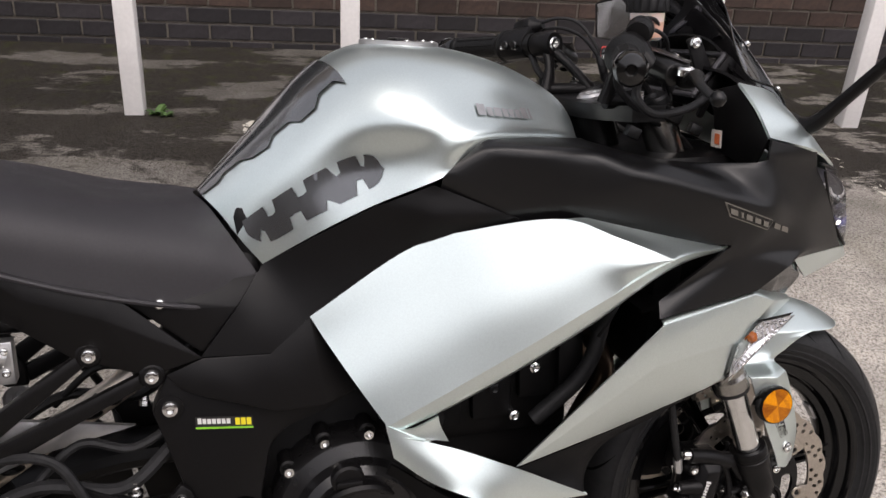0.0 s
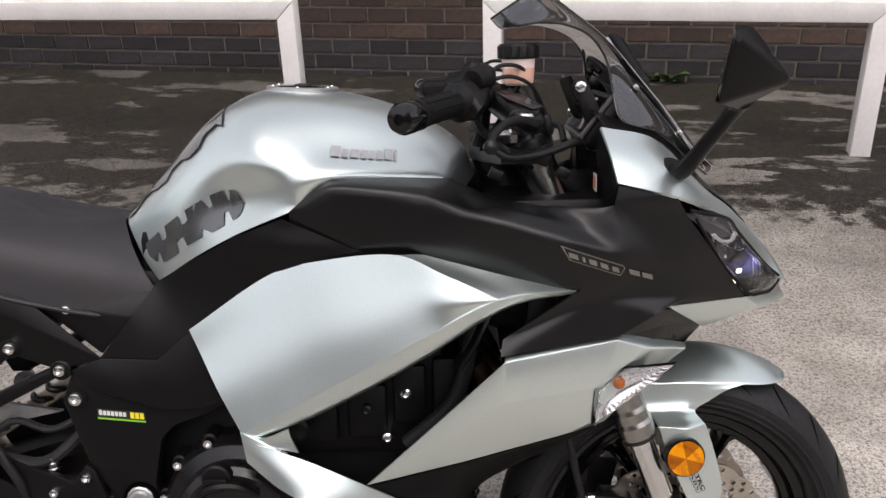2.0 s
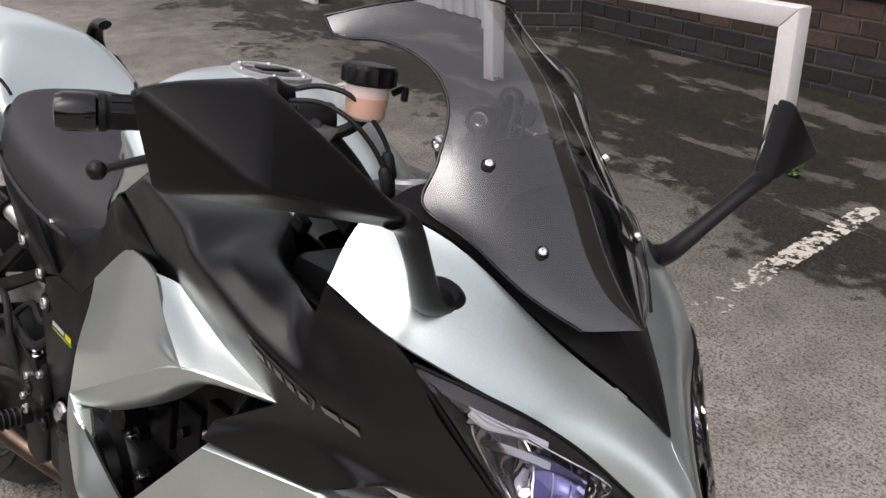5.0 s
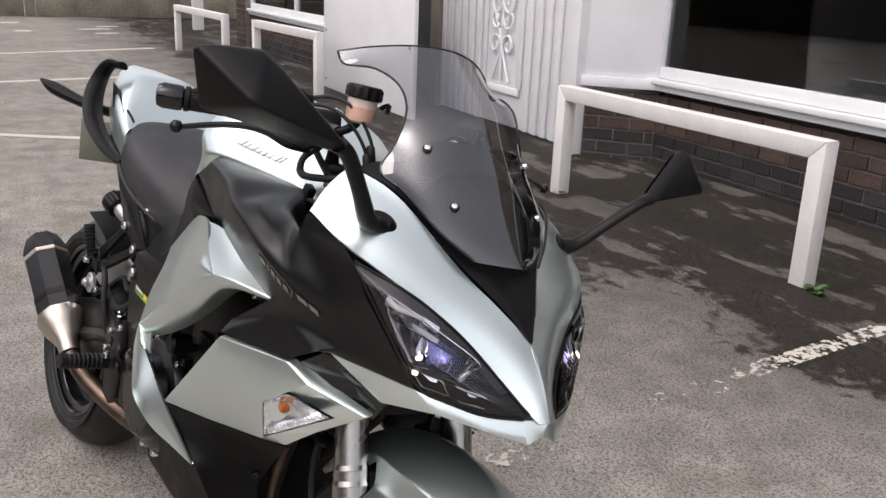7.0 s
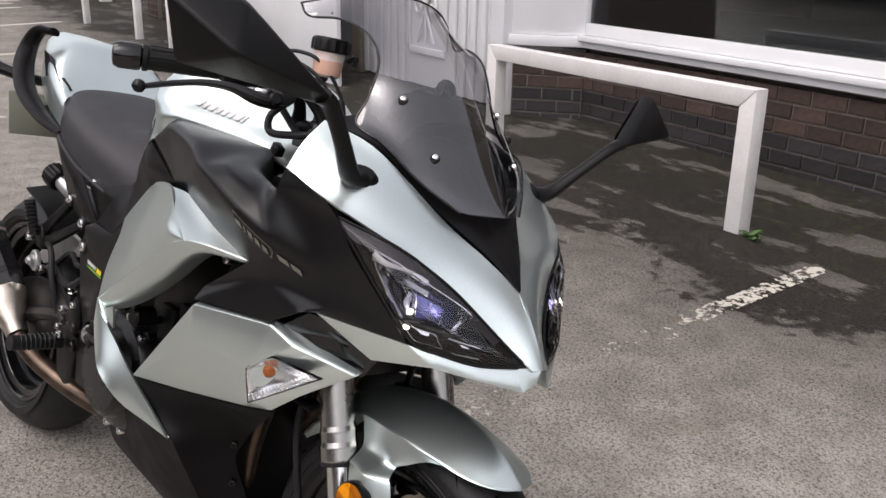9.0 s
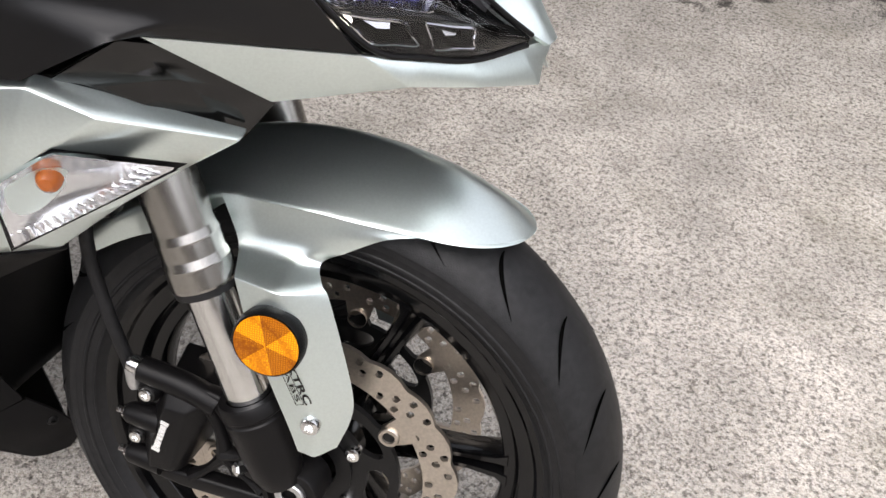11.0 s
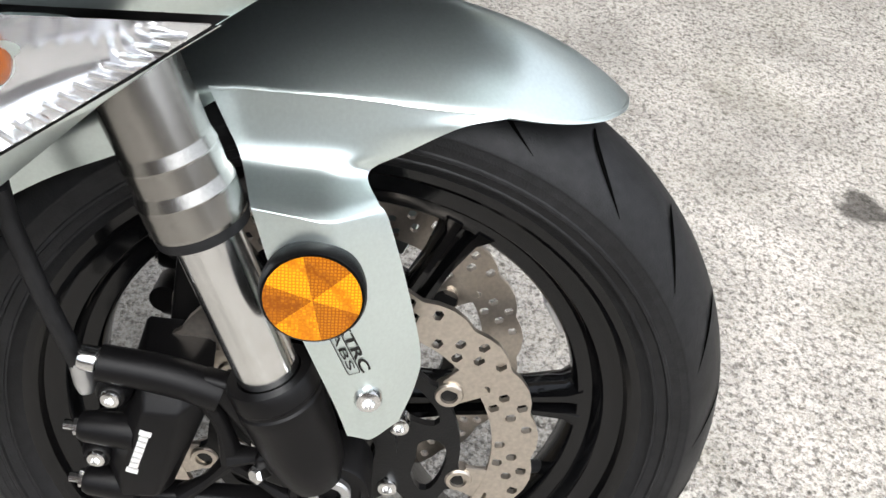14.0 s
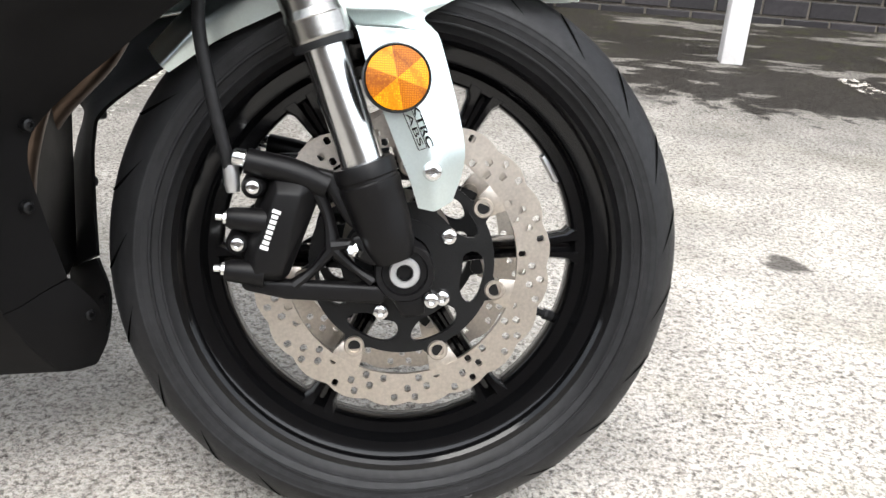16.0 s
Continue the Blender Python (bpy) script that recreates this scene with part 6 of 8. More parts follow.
# right and left silencers
CARBON = material("dark_carbon_sleeve", (0.010, 0.0095, 0.0105), 0.24, 0.0, grain=0.2, grain_scale=60, stain=0.2, stain_scale=10)
for side in (-1, 1):
    s = lambda p: V((p[0], p[1] * -side, p[2]))
    a, b = V((-1.205, -0.187, 0.372)), V((-1.455, -0.202, 0.537))
    d = (b - a).normalized()
    ln = (b - a).length
    hexa = lambda prof, lift=0.0: lathe([(r + lift, q) for r, q in prof], s(a), s(d), 8)
    si = part("silencer", hexa([(0.049, 0.05), (0.0545, 0.052), (0.0545, ln - 0.04), (0.050, ln - 0.038)]), CARBON, bike, "dark carbon silencer with bright riveted bands", 20)
    part("inlet_cone", lathe([(0.024, -0.05), (0.026, -0.02), (0.046, 0.020), (0.0560, 0.045), (0.0560, 0.060), (0.053, 0.061)], s(a), s(d), 24), STEEL, si, "bright inlet cone")
    part("end_cap", hexa([(0.0562, ln - 0.05), (0.0562, ln - 0.036), (0.040, ln + 0.010), (0.022, ln + 0.016), (0.019, ln + 0.008), (0.019, ln - 0.02), (0, ln - 0.02)]), DARK, si, "dark end cap", 20)
    for q in (0.058, ln - 0.056):
        part("rivet_band", hexa([(0.0550, q - 0.006), (0.0566, q - 0.005), (0.0566, q + 0.005), (0.0550, q + 0.006)]), STEEL, si, "bright riveted band", 20)
    part("strap", hexa([(0.0550, ln * 0.33), (0.0562, ln * 0.34), (0.0562, ln * 0.38), (0.0550, ln * 0.39)]), DARK, si, "", 20)
    part("link_pipe", tube([s(a - d * 0.05), s((-1.10, -0.155, 0.300)), s((-0.98, -0.10, 0.26)), s((-0.78, -0.04, 0.25))], 0.021, n=16, seg=16), HEADER, si, "heat-tinted link pipe")
    m = frame_of(s(a + d * ln * 0.62), s(d))
    bdg = hexa([(0.0549, ln * 0.52), (0.0553, ln * 0.53), (0.0553, ln * 0.74), (0.0549, ln * 0.75)])
    keep = [f for f in bdg.faces if (f.calc_center_median() - s(a)).normalized().dot(s((-0.1, -0.8, 0.3))) > 0.62]
    bmesh.ops.delete(bdg, geom=[f for f in bdg.faces if f not in keep], context="FACES")
    part("badge_plate", bdg, DECALY, si, "yellow badge plate", 20)

# ---- cockpit: yokes, bars, levers, reservoir, instruments ----
half = [(-0.335, -0.045), (-0.318, -0.095), (-0.292, -0.132), (-0.245, -0.140), (-0.220, -0.108), (-0.236, -0.062), (-0.252, -0.030)]
yk = part("top_yoke", plate_xy(half + [(x, -y) for x, y in reversed(half)], 0.946, 0.968, 0.005), DARK, bike, "black top yoke")
part("steering_head", lathe([(0.03, -0.16), (0.034, -0.02), (0.034, 0.0), (0.02, 0.006), (0.02, 0.012), (0, 0.012)], V((-0.300, 0, 0.950)), FD, 28), DARK, yk)
part("stem_nut", lathe([(0.024, -0.004), (0.024, 0.006), (0.020, 0.010), (0.012, 0.010), (0.011, 0.004), (0, 0.004)], V((-0.290, 0.0, 0.968)), V((-0.2, 0, 1)), 24), ALU, yk, "bright steering stem nut")
part("ignition_switch", lathe([(0.021, -0.03), (0.021, 0.010), (0.017, 0.013), (0.004, 0.013), (0.004, 0.009), (0, 0.009)], V((-0.232, 0.0, 0.972)), V((-0.2, 0, 1)), 24), DARK, yk)
for side in (-1, 1):
    part("fork_cap", lathe([(0.027, -0.02), (0.027, 0.006), (0.024, 0.010), (0.013, 0.010), (0.012, 0.016), (0.007, 0.016), (0, 0.013)], V((-0.250, side * 0.104, 0.968)), FD, 28), DARK, yk, "black fork top cap")
REDB = material("red_button", (0.45, 0.02, 0.015), 0.4)
LIDM = material("satin_brown_lid", (0.030, 0.027, 0.026), 0.30, spec=0.5)
part("cockpit_tub", block((-0.32, -0.150, 0.70), (-0.10, 0.150, 0.90), 0.02), BLACK, bike, "black inner cockpit panel")
for side in (-1, 1):
    s = lambda p: V((p[0], p[1] * -side, p[2]))
    part("inner_cowl", loft([[s((-0.345, -0.180, 0.915)), s((-0.330, -0.150, 0.880)), s((-0.320, -0.120, 0.840))], [s((-0.25, -0.188, 0.888)), s((-0.24, -0.160, 0.865)), s((-0.24, -0.13, 0.83))],
                             [s((-0.148, -0.210, 0.885)), s((-0.145, -0.180, 0.868)), s((-0.150, -0.14, 0.84))]], 10, 8, 0.004, s((0, 1, 1))), BLACK, bike, "black inner edge of the cowl")
    part("nose_inner", facets([s(p) for p in ((-0.155, -0.174, 0.997), (-0.143, -0.232, 0.928), (-0.146, -0.205, 0.882), (-0.150, -0.12, 0.90), (-0.155, -0.11, 0.985))], [(0, 1, 2, 3, 4)], 0.004, (-1, 0, 0), 0.001), BLACK, bike)
    # straight bar in a raised triangular riser
    b0, b1 = V((-0.306, -0.122, 1.046)), V((-0.4035, -0.334, 1.0345))
    gd = (b1 - b0).normalized()
    bar = part("handlebar", tube([s(b0), s(b1)], 0.0112, seg=16), DARK, bike, "black raised handlebar on a triangular riser")
    clamp = lathe([(0.0112, -0.004), (0.0185, -0.004), (0.020, 0.0), (0.020, 0.034), (0.018, 0.038), (0.0112, 0.038)], s(b0), s(gd), 28)
    for foot in ((-0.250, -0.098, 0.972), (-0.322, -0.106, 0.972)):
        add(clamp, tube([s(V(foot)), s(V(foot).lerp(b0, 0.5)), s(b0 + gd * 0.016)], [0.014, 0.0095, 0.012], n=8, seg=12, flat=0.8))
    add(clamp, tube([s((-0.250, -0.098, 0.974)), s((-0.322, -0.106, 0.974))], 0.011, seg=12))
    rs = part("riser", clamp, BLACK, bar, "black cast triangular riser")
    part("riser_bolt", lathe([(0.0125, -0.006), (0.0125, 0.003), (0.010, 0.006), (0.006, 0.006), (0.005, 0.001), (0, 0.001)], s(b0), s(-gd), 20), CHROME, rs, "bright socket bolt in the bar's end")
    part("riser_nut", lathe([(0.010, -0.004), (0.010, 0.008), (0.006, 0.011), (0.006, 0.016), (0, 0.016)], s((-0.272, -0.107, 0.978)), V((0, 0, 1)), 6), CHROME, rs)
    g0 = b0 + gd * 0.108
    g1 = b1
    gl_ = (g1 - g0).length
    prof = [(0.0, -0.006), (0.0255, -0.006), (0.0265, -0.001), (0.0245, 0.004), (0.0195, 0.009)]
    for k in range(7):
        u = 0.016 + k * (gl_ - 0.028) / 6
        prof += [(0.0168, u), (0.0174, u + 0.003)]
    prof += [(0.0192, gl_ - 0.007), (0.0192, gl_ - 0.001), (0.0162, gl_)]
    gp = part("grip", lathe(prof, s(g0), s(gd), 28), GRIP, bar, "black rubber grip")
    ge = gd.cross(V((0, 0, 1))).normalized()
    for k in range(5):
        dirn = (V((0, 0, 1)) * math.cos(radians(40 * k - 80)) + ge * math.sin(radians(40 * k - 80)))
        part("grip_rib", tube([s(g0 + gd * 0.022 + dirn * 0.0172), s(g1 - gd * 0.012 + dirn * 0.0172)], 0.0016, seg=6), GRIP, gp)
    part("bar_end", lathe([(0.012, 0.0), (0.0185, 0.002), (0.0195, 0.007), (0.0195, 0.031), (0.016, 0.039), (0.007, 0.041), (0.005, 0.037), (0, 0.037)], s(g1), s(gd), 30), GLOSS, bar, "gloss black bar-end weight")
    # throttle and switch housing with its cable horn
    h0, h1 = b0 + gd * 0.052, b0 + gd * 0.102
    up = V((0.55, 0, 0.83))
    cloud = ring_points(s(h0), s(gd), 0.0215) + ring_points(s(h1), s(gd), 0.0255)
    cloud += ring_points(s(h1 + up * 0.016 - gd * 0.006), s(gd), 0.0165) + ring_points(s(h0 + up * 0.026 + gd * 0.012), s(gd), 0.0135) + ring_points(s((-0.322, -0.232, 1.028)), s((0.8, -0.3, -0.5)), 0.012)
    sg = part("switch_housing", hull(cloud, 0.005), BLACK, bar, "black switch housing", 40)
    hd = V((0.55, 0.80, 0.18)).normalized()
    hp = V((-0.316, -0.190, 1.072))
    part("clamp_ring", lathe([(0.0, -0.030), (0.0150, -0.028), (0.0162, -0.006), (0.0175, -0.004), (0.0175, 0.004), (0.0150, 0.007), (0.010, 0.012), (0.006, 0.022), (0, 0.022)], s(hp), s(hd), 24), BLACK, sg)
    rear = s(V((-0.92, 0.39, 0.05)))
    for q, mat in ((0.012, REDB if side < 0 else GLOSS), (0.032, GLOSS)):
        part("switch_button", lathe([(0.0075, -0.01), (0.0075, 0.002), (0.006, 0.004), (0, 0.004)], s(h0 + gd * q) + rear * 0.0255, rear, 14), mat, sg)
    for q in (0.010, 0.040):
        part("housing_screw", lathe([(0.0042, -0.01), (0.0042, 0.001), (0.002, 0.001), (0, -0.001)], s(h0 + gd * q + V((0, 0, -0.004))) + rear * 0.026, rear, 10), CHROME, sg)
    # master cylinder, its lid and lever
    cloud = ring_points(s((-0.292, -0.150, 1.034)), s((0.2, -0.95, -0.2)), 0.019) + ring_points(s((-0.272, -0.205, 1.014)), s((0.2, -0.95, -0.2)), 0.015) + ring_points(s((-0.240, -0.186, 1.018)), s((0.9, -0.3, 0)), 0.011)
    mcyl = part("master_cylinder", hull(cloud, 0.003), DARK, bar, "black lever perch")
    part("perch_lid", hull([s(p) for p in ((-0.300, -0.158, 1.050), (-0.262, -0.142, 1.047), (-0.234, -0.184, 1.030), (-0.250, -0.205, 1.028), (-0.285, -0.190, 1.042), (-0.280, -0.165, 1.030))], 0.002), LIDM, mcyl, "satin brown-grey perch lid")
    part("lid_screw", lathe([(0.0045, -0.004), (0.0045, 0.002), (0.002, 0.002), (0, 0.0005)], s((-0.256, -0.178, 1.0385)), s((0.25, -0.25, 1)), 12), CHROME, mcyl)
    part("perch_band", lathe([(0.0135, -0.010), (0.019, -0.010), (0.019, 0.010), (0.0135, 0.010)], s(b0 + gd * 0.050), s(gd), 20), DARK, mcyl)
    part("perch_bolt", lathe([(0.0125, -0.006), (0.0125, 0.002), (0.010, 0.005), (0.0, 0.005)], s((-0.263, -0.217, 1.020)), s((0.05, -0.1, 1)), 18), CHROME, mcyl, "bright lever pivot")
    lev = tube([s(p) for p in ((-0.252, -0.196, 1.006), (-0.258, -0.228, 1.010), (-0.274, -0.258, 1.018), (-0.292, -0.290, 1.018), (-0.308, -0.328, 1.010), (-0.315, -0.366, 1.000))], [0.013, 0.0145, 0.0095, 0.0072, 0.0062, 0.0055], n=36, seg=12, flat=0.72)
    lv = part("lever", lev, DARK, bar, "black ball-end lever")
    part("lever_ball", lathe([(0.0, -0.0095), (0.0055, -0.008), (0.009, -0.003), (0.0095, 0.0), (0.009, 0.003), (0.0055, 0.008), (0, 0.0095)], s((-0.315, -0.375, 0.999)), V((0, 0, 1)), 20), DARK, lv)
    part("lever_adjuster", lathe([(0.010, -0.006), (0.010, 0.006), (0.007, 0.009), (0, 0.009)], s((-0.246, -0.205, 1.012)), s((0.9, -0.2, 0.3)), 16), BLACK, lv)
    # mirrors
    G = [(-0.070, -0.478, 1.119), (-0.080, -0.450, 1.044), (-0.048, -0.378, 1.036), (-0.008, -0.290, 1.024), (-0.014, -0.298, 1.048), (-0.050, -0.398, 1.129)]
    Fr = [(-0.028, -0.400, 1.126), (0.011, -0.425, 1.066), (0.012, -0.292, 1.036)]
    vv = [s(p) for p in G + Fr]
    faces = [(0, 5, 6), (0, 6, 7), (0, 7, 1), (1, 7, 2), (5, 4, 6), (4, 8, 6), (4, 3, 8), (6, 8, 7), (8, 3, 2), (7, 8, 2), (0, 1, 2, 3, 4, 5)]
    mb = bmesh.new()
    mv = [mb.verts.new(p) for p in vv]
    for f in faces:
        mb.faces.new([mv[i] for i in f])
    bmesh.ops.recalc_face_normals(mb, faces=mb.faces[:])
    bmesh.ops.bevel(mb, geom=mb.edges[:], offset=0.006, segments=3, profile=0.5, affect="EDGES", clamp_overlap=True)
    mir = part("mirror", mb, BLACK, bike, "matt black faceted mirror on a stalk", 25)
    cg = sum((s(p) for p in G), V((0, 0, 0))) / 6
    gb_ = bmesh.new()
    nn = (s(G[1]) - s(G[0])).cross(s(G[3]) - s(G[0])).normalized()
    if nn.x > 0:
        nn = -nn
    gb_.faces.new([gb_.verts.new(cg + (s(p) - cg) * 0.86 + nn * 0.0035) for p in G])
    part("mirror_glass", gb_, MIRRORM, mir, "mirror glass")
    part("stalk", tube([s(p) for p in ((-0.060, -0.180, 0.934), (-0.048, -0.205, 0.944), (-0.028, -0.240, 0.983), (-0.008, -0.280, 1.026), (-0.004, -0.300, 1.038))], [0.021, 0.0155, 0.0122, 0.0125, 0.0145], n=24, seg=14, flat=0.72), BLACK, mir, "curved stalk")
    part("stalk_base", hull(ring_points(s((-0.066, -0.178, 0.934)), s((0.45, -0.45, 0.75)), 0.034, 20, 0.66) + ring_points(s((-0.058, -0.184, 0.946)), s((0.45, -0.45, 0.75)), 0.022, 20, 0.7), 0.003), BLACK, mir, "rubber base of the stalk")
    part("bar_cable", tube([s(p) for p in ((-0.308, -0.176, 1.078), (-0.286, -0.152, 1.086), (-0.258, -0.130, 1.078), (-0.238, -0.102, 1.040), (-0.226, -0.094, 1.000), (-0.215, -0.092, 0.930))], 0.0029, n=34, seg=8), RUBBER, bike, "black control cable")
    part("bar_cable", tube([s(p) for p in ((-0.304, -0.180, 1.068), (-0.276, -0.158, 1.070), (-0.248, -0.138, 1.056), (-0.230, -0.114, 1.024), (-0.220, -0.104, 0.990), (-0.212, -0.102, 0.930))], 0.0029, n=34, seg=8), RUBBER, bike, "black control cable")
    for p in ((-0.230, -0.097, 1.012), (-0.222, -0.106, 0.998)):
        part("cable_boot", lathe([(0.0045, -0.016), (0.007, -0.012), (0.007, 0.010), (0.0045, 0.014)], s(p), s((0.25, 0.15, -1)), 12), RUBBER, bike, "rubber boot on a control cable")
    part("brake_hose", tube([s(p) for p in ((-0.290, -0.148, 1.012), (-0.306, -0.168, 0.985), (-0.285, -0.178, 0.962), (-0.232, -0.172, 0.966), (-0.182, -0.140, 0.976), (-0.172, -0.108, 0.95))], 0.0058, n=30, seg=10), RUBBER, bike, "black brake hose at the bars")
    part("wire_loom", tube([s(p) for p in ((-0.330, -0.160, 1.030), (-0.318, -0.140, 0.995), (-0.270, -0.128, 0.955), (-0.215, -0.118, 0.925), (-0.18, -0.10, 0.90))], 0.0055, n=26, seg=8), RUBBER, bike, "black wiring sleeve")
    for p, r in (((-0.235, -0.142, 0.955), 0.012), ((-0.300, -0.150, 0.935), 0.010), ((-0.205, -0.150, 0.935), 0.009)):
        part("loom_plug", block((-r, -r * 0.7, -r * 0.8), (r, r * 0.7, r * 0.8), 0.002, Matrix.Translation(s(p)) @ Matrix.Rotation(radians(25), 4, "Y")), DARK, bike, "black cable connector")

CUP = bpy.data.materials.new("milky_reservoir")
CUP.use_nodes = True
cu_ = CUP.node_tree.nodes["Principled BSDF"]
cu_.inputs["Base Color"].default_value = (0.72, 0.60, 0.56, 1)
cu_.inputs["Roughness"].default_value = 0.35
cu_.inputs["Subsurface Weight"].default_value = 0.4
cu_.inputs["Subsurface Radius"].default_value = (0.02, 0.008, 0.005)
FLUID = material("brake_fluid_tint", (0.66, 0.40, 0.30), 0.35)
rp = V((-0.2640, -0.110, 1.056))
rv = part("fluid_reservoir", lathe([(0.0, 0.0), (0.0175, 0.0), (0.0205, 0.003), (0.0240, 0.038), (0.0248, 0.042)], rp, (0, 0, 1), 32), CUP, bike, "milky brake fluid reservoir with a black screw cap")
part("fluid_level", lathe([(0.0183, 0.0016), (0.0211, 0.004), (0.0230, 0.024), (0.0226, 0.0245)], rp, (0, 0, 1), 32), FLUID, rv, "amber fluid")
kn = lathe([(0.0262, 0.037), (0.0285, 0.039), (0.0285, 0.054), (0.0262, 0.058), (0.018, 0.059), (0.0, 0.0585)], rp, (0, 0, 1), 48)
for v in kn.verts:
    d2 = V((v.co.x - rp.x, v.co.y - rp.y, 0))
    if d2.length > 0.0275:
        a = math.atan2(d2.y, d2.x)
        v.co += d2.normalized() * 0.0012 * math.cos(16 * a)
part("screw_cap", kn, BLACK, rv, "ribbed black cap")
part("reservoir_bracket", tube([(-0.300, -0.135, 1.030), (-0.280, -0.118, 1.042), (-0.266, -0.110, 1.057)], 0.007, n=10, seg=10), DARK, rv)
part("bracket_clip", tube([(-0.262, -0.076, 1.085), (-0.250, -0.070, 1.092), (-0.245, -0.074, 1.080)], 0.004, n=8, seg=8), DARK, rv)
DASHM = Matrix.Translation((-0.150, 0, 1.005)) @ Matrix.Rotation(radians(-52), 4, "Y")
dp = part("instrument_pod", block((-0.042, -0.098, -0.030), (0.042, 0.098, -0.002), 0.010, DASHM), BLACK, bike, "black instrument pod with dark display")
part("display", block((-0.030, -0.082, -0.002), (0.030, 0.082, 0.0008), 0.001, DASHM), GLOSS, dp, "dark glossy display")
rim = [DASHM @ V(q) for q in ((-0.036, -0.088, 0), (-0.036, 0.088, 0), (0.036, 0.094, 0), (0.036, -0.094, 0))]
for p, q in zip(rim, rim[1:] + rim[:1]):
    part("display_rim", tube([p, q], 0.0042, seg=10), BEZEL, dp, "grey display surround")
part("dash_hood", loft([[(-0.120, -0.105, 1.012), (-0.135, -0.070, 1.052), (-0.140, 0, 1.062), (-0.135, 0.070, 1.052), (-0.120, 0.105, 1.012)], [(-0.080, -0.100, 0.985), (-0.085, -0.062, 1.018), (-0.085, 0, 1.026), (-0.085, 0.062, 1.018), (-0.080, 0.100, 0.985)]], 6, 24, 0.003, (0, 0, 1)), BLACK, dp, "black hood over the instruments")
for side in (-1, 1):
    part("screen_stay", prism([(-0.185, 1.055), (-0.165, 1.062), (-0.135, 1.00), (-0.10, 0.95), (-0.13, 0.95), (-0.165, 1.0)], side * 0.078, side * 0.086, 0.003), BLACK, bike, "black screen stay")
    part("stay_bolt", bolt_mesh((-0.172, side * 0.087, 1.050), 0.009, (0, side, 0), 0.005), CHROME, bike)
STK = material("warning_sticker", (0.7, 0.65, 0.6), 0.5)
STR = material("orange_print", (0.75, 0.18, 0.06), 0.5)
part("warning_sticker", block((-0.158, -0.145, 0.905), (-0.157, -0.120, 0.930), 0), STK, bike, "small white warning sticker with orange mark")
part("sticker_mark", block((-0.1590, -0.142, 0.910), (-0.1585, -0.130, 0.925), 0), STR, bike)
part("side_stand", tube([(-0.86, 0.12, 0.30), (-0.80, 0.26, 0.15), (-0.78, 0.33, 0.095)], [0.014, 0.013, 0.016], n=12, seg=10), DARK, bike, "black side stand")

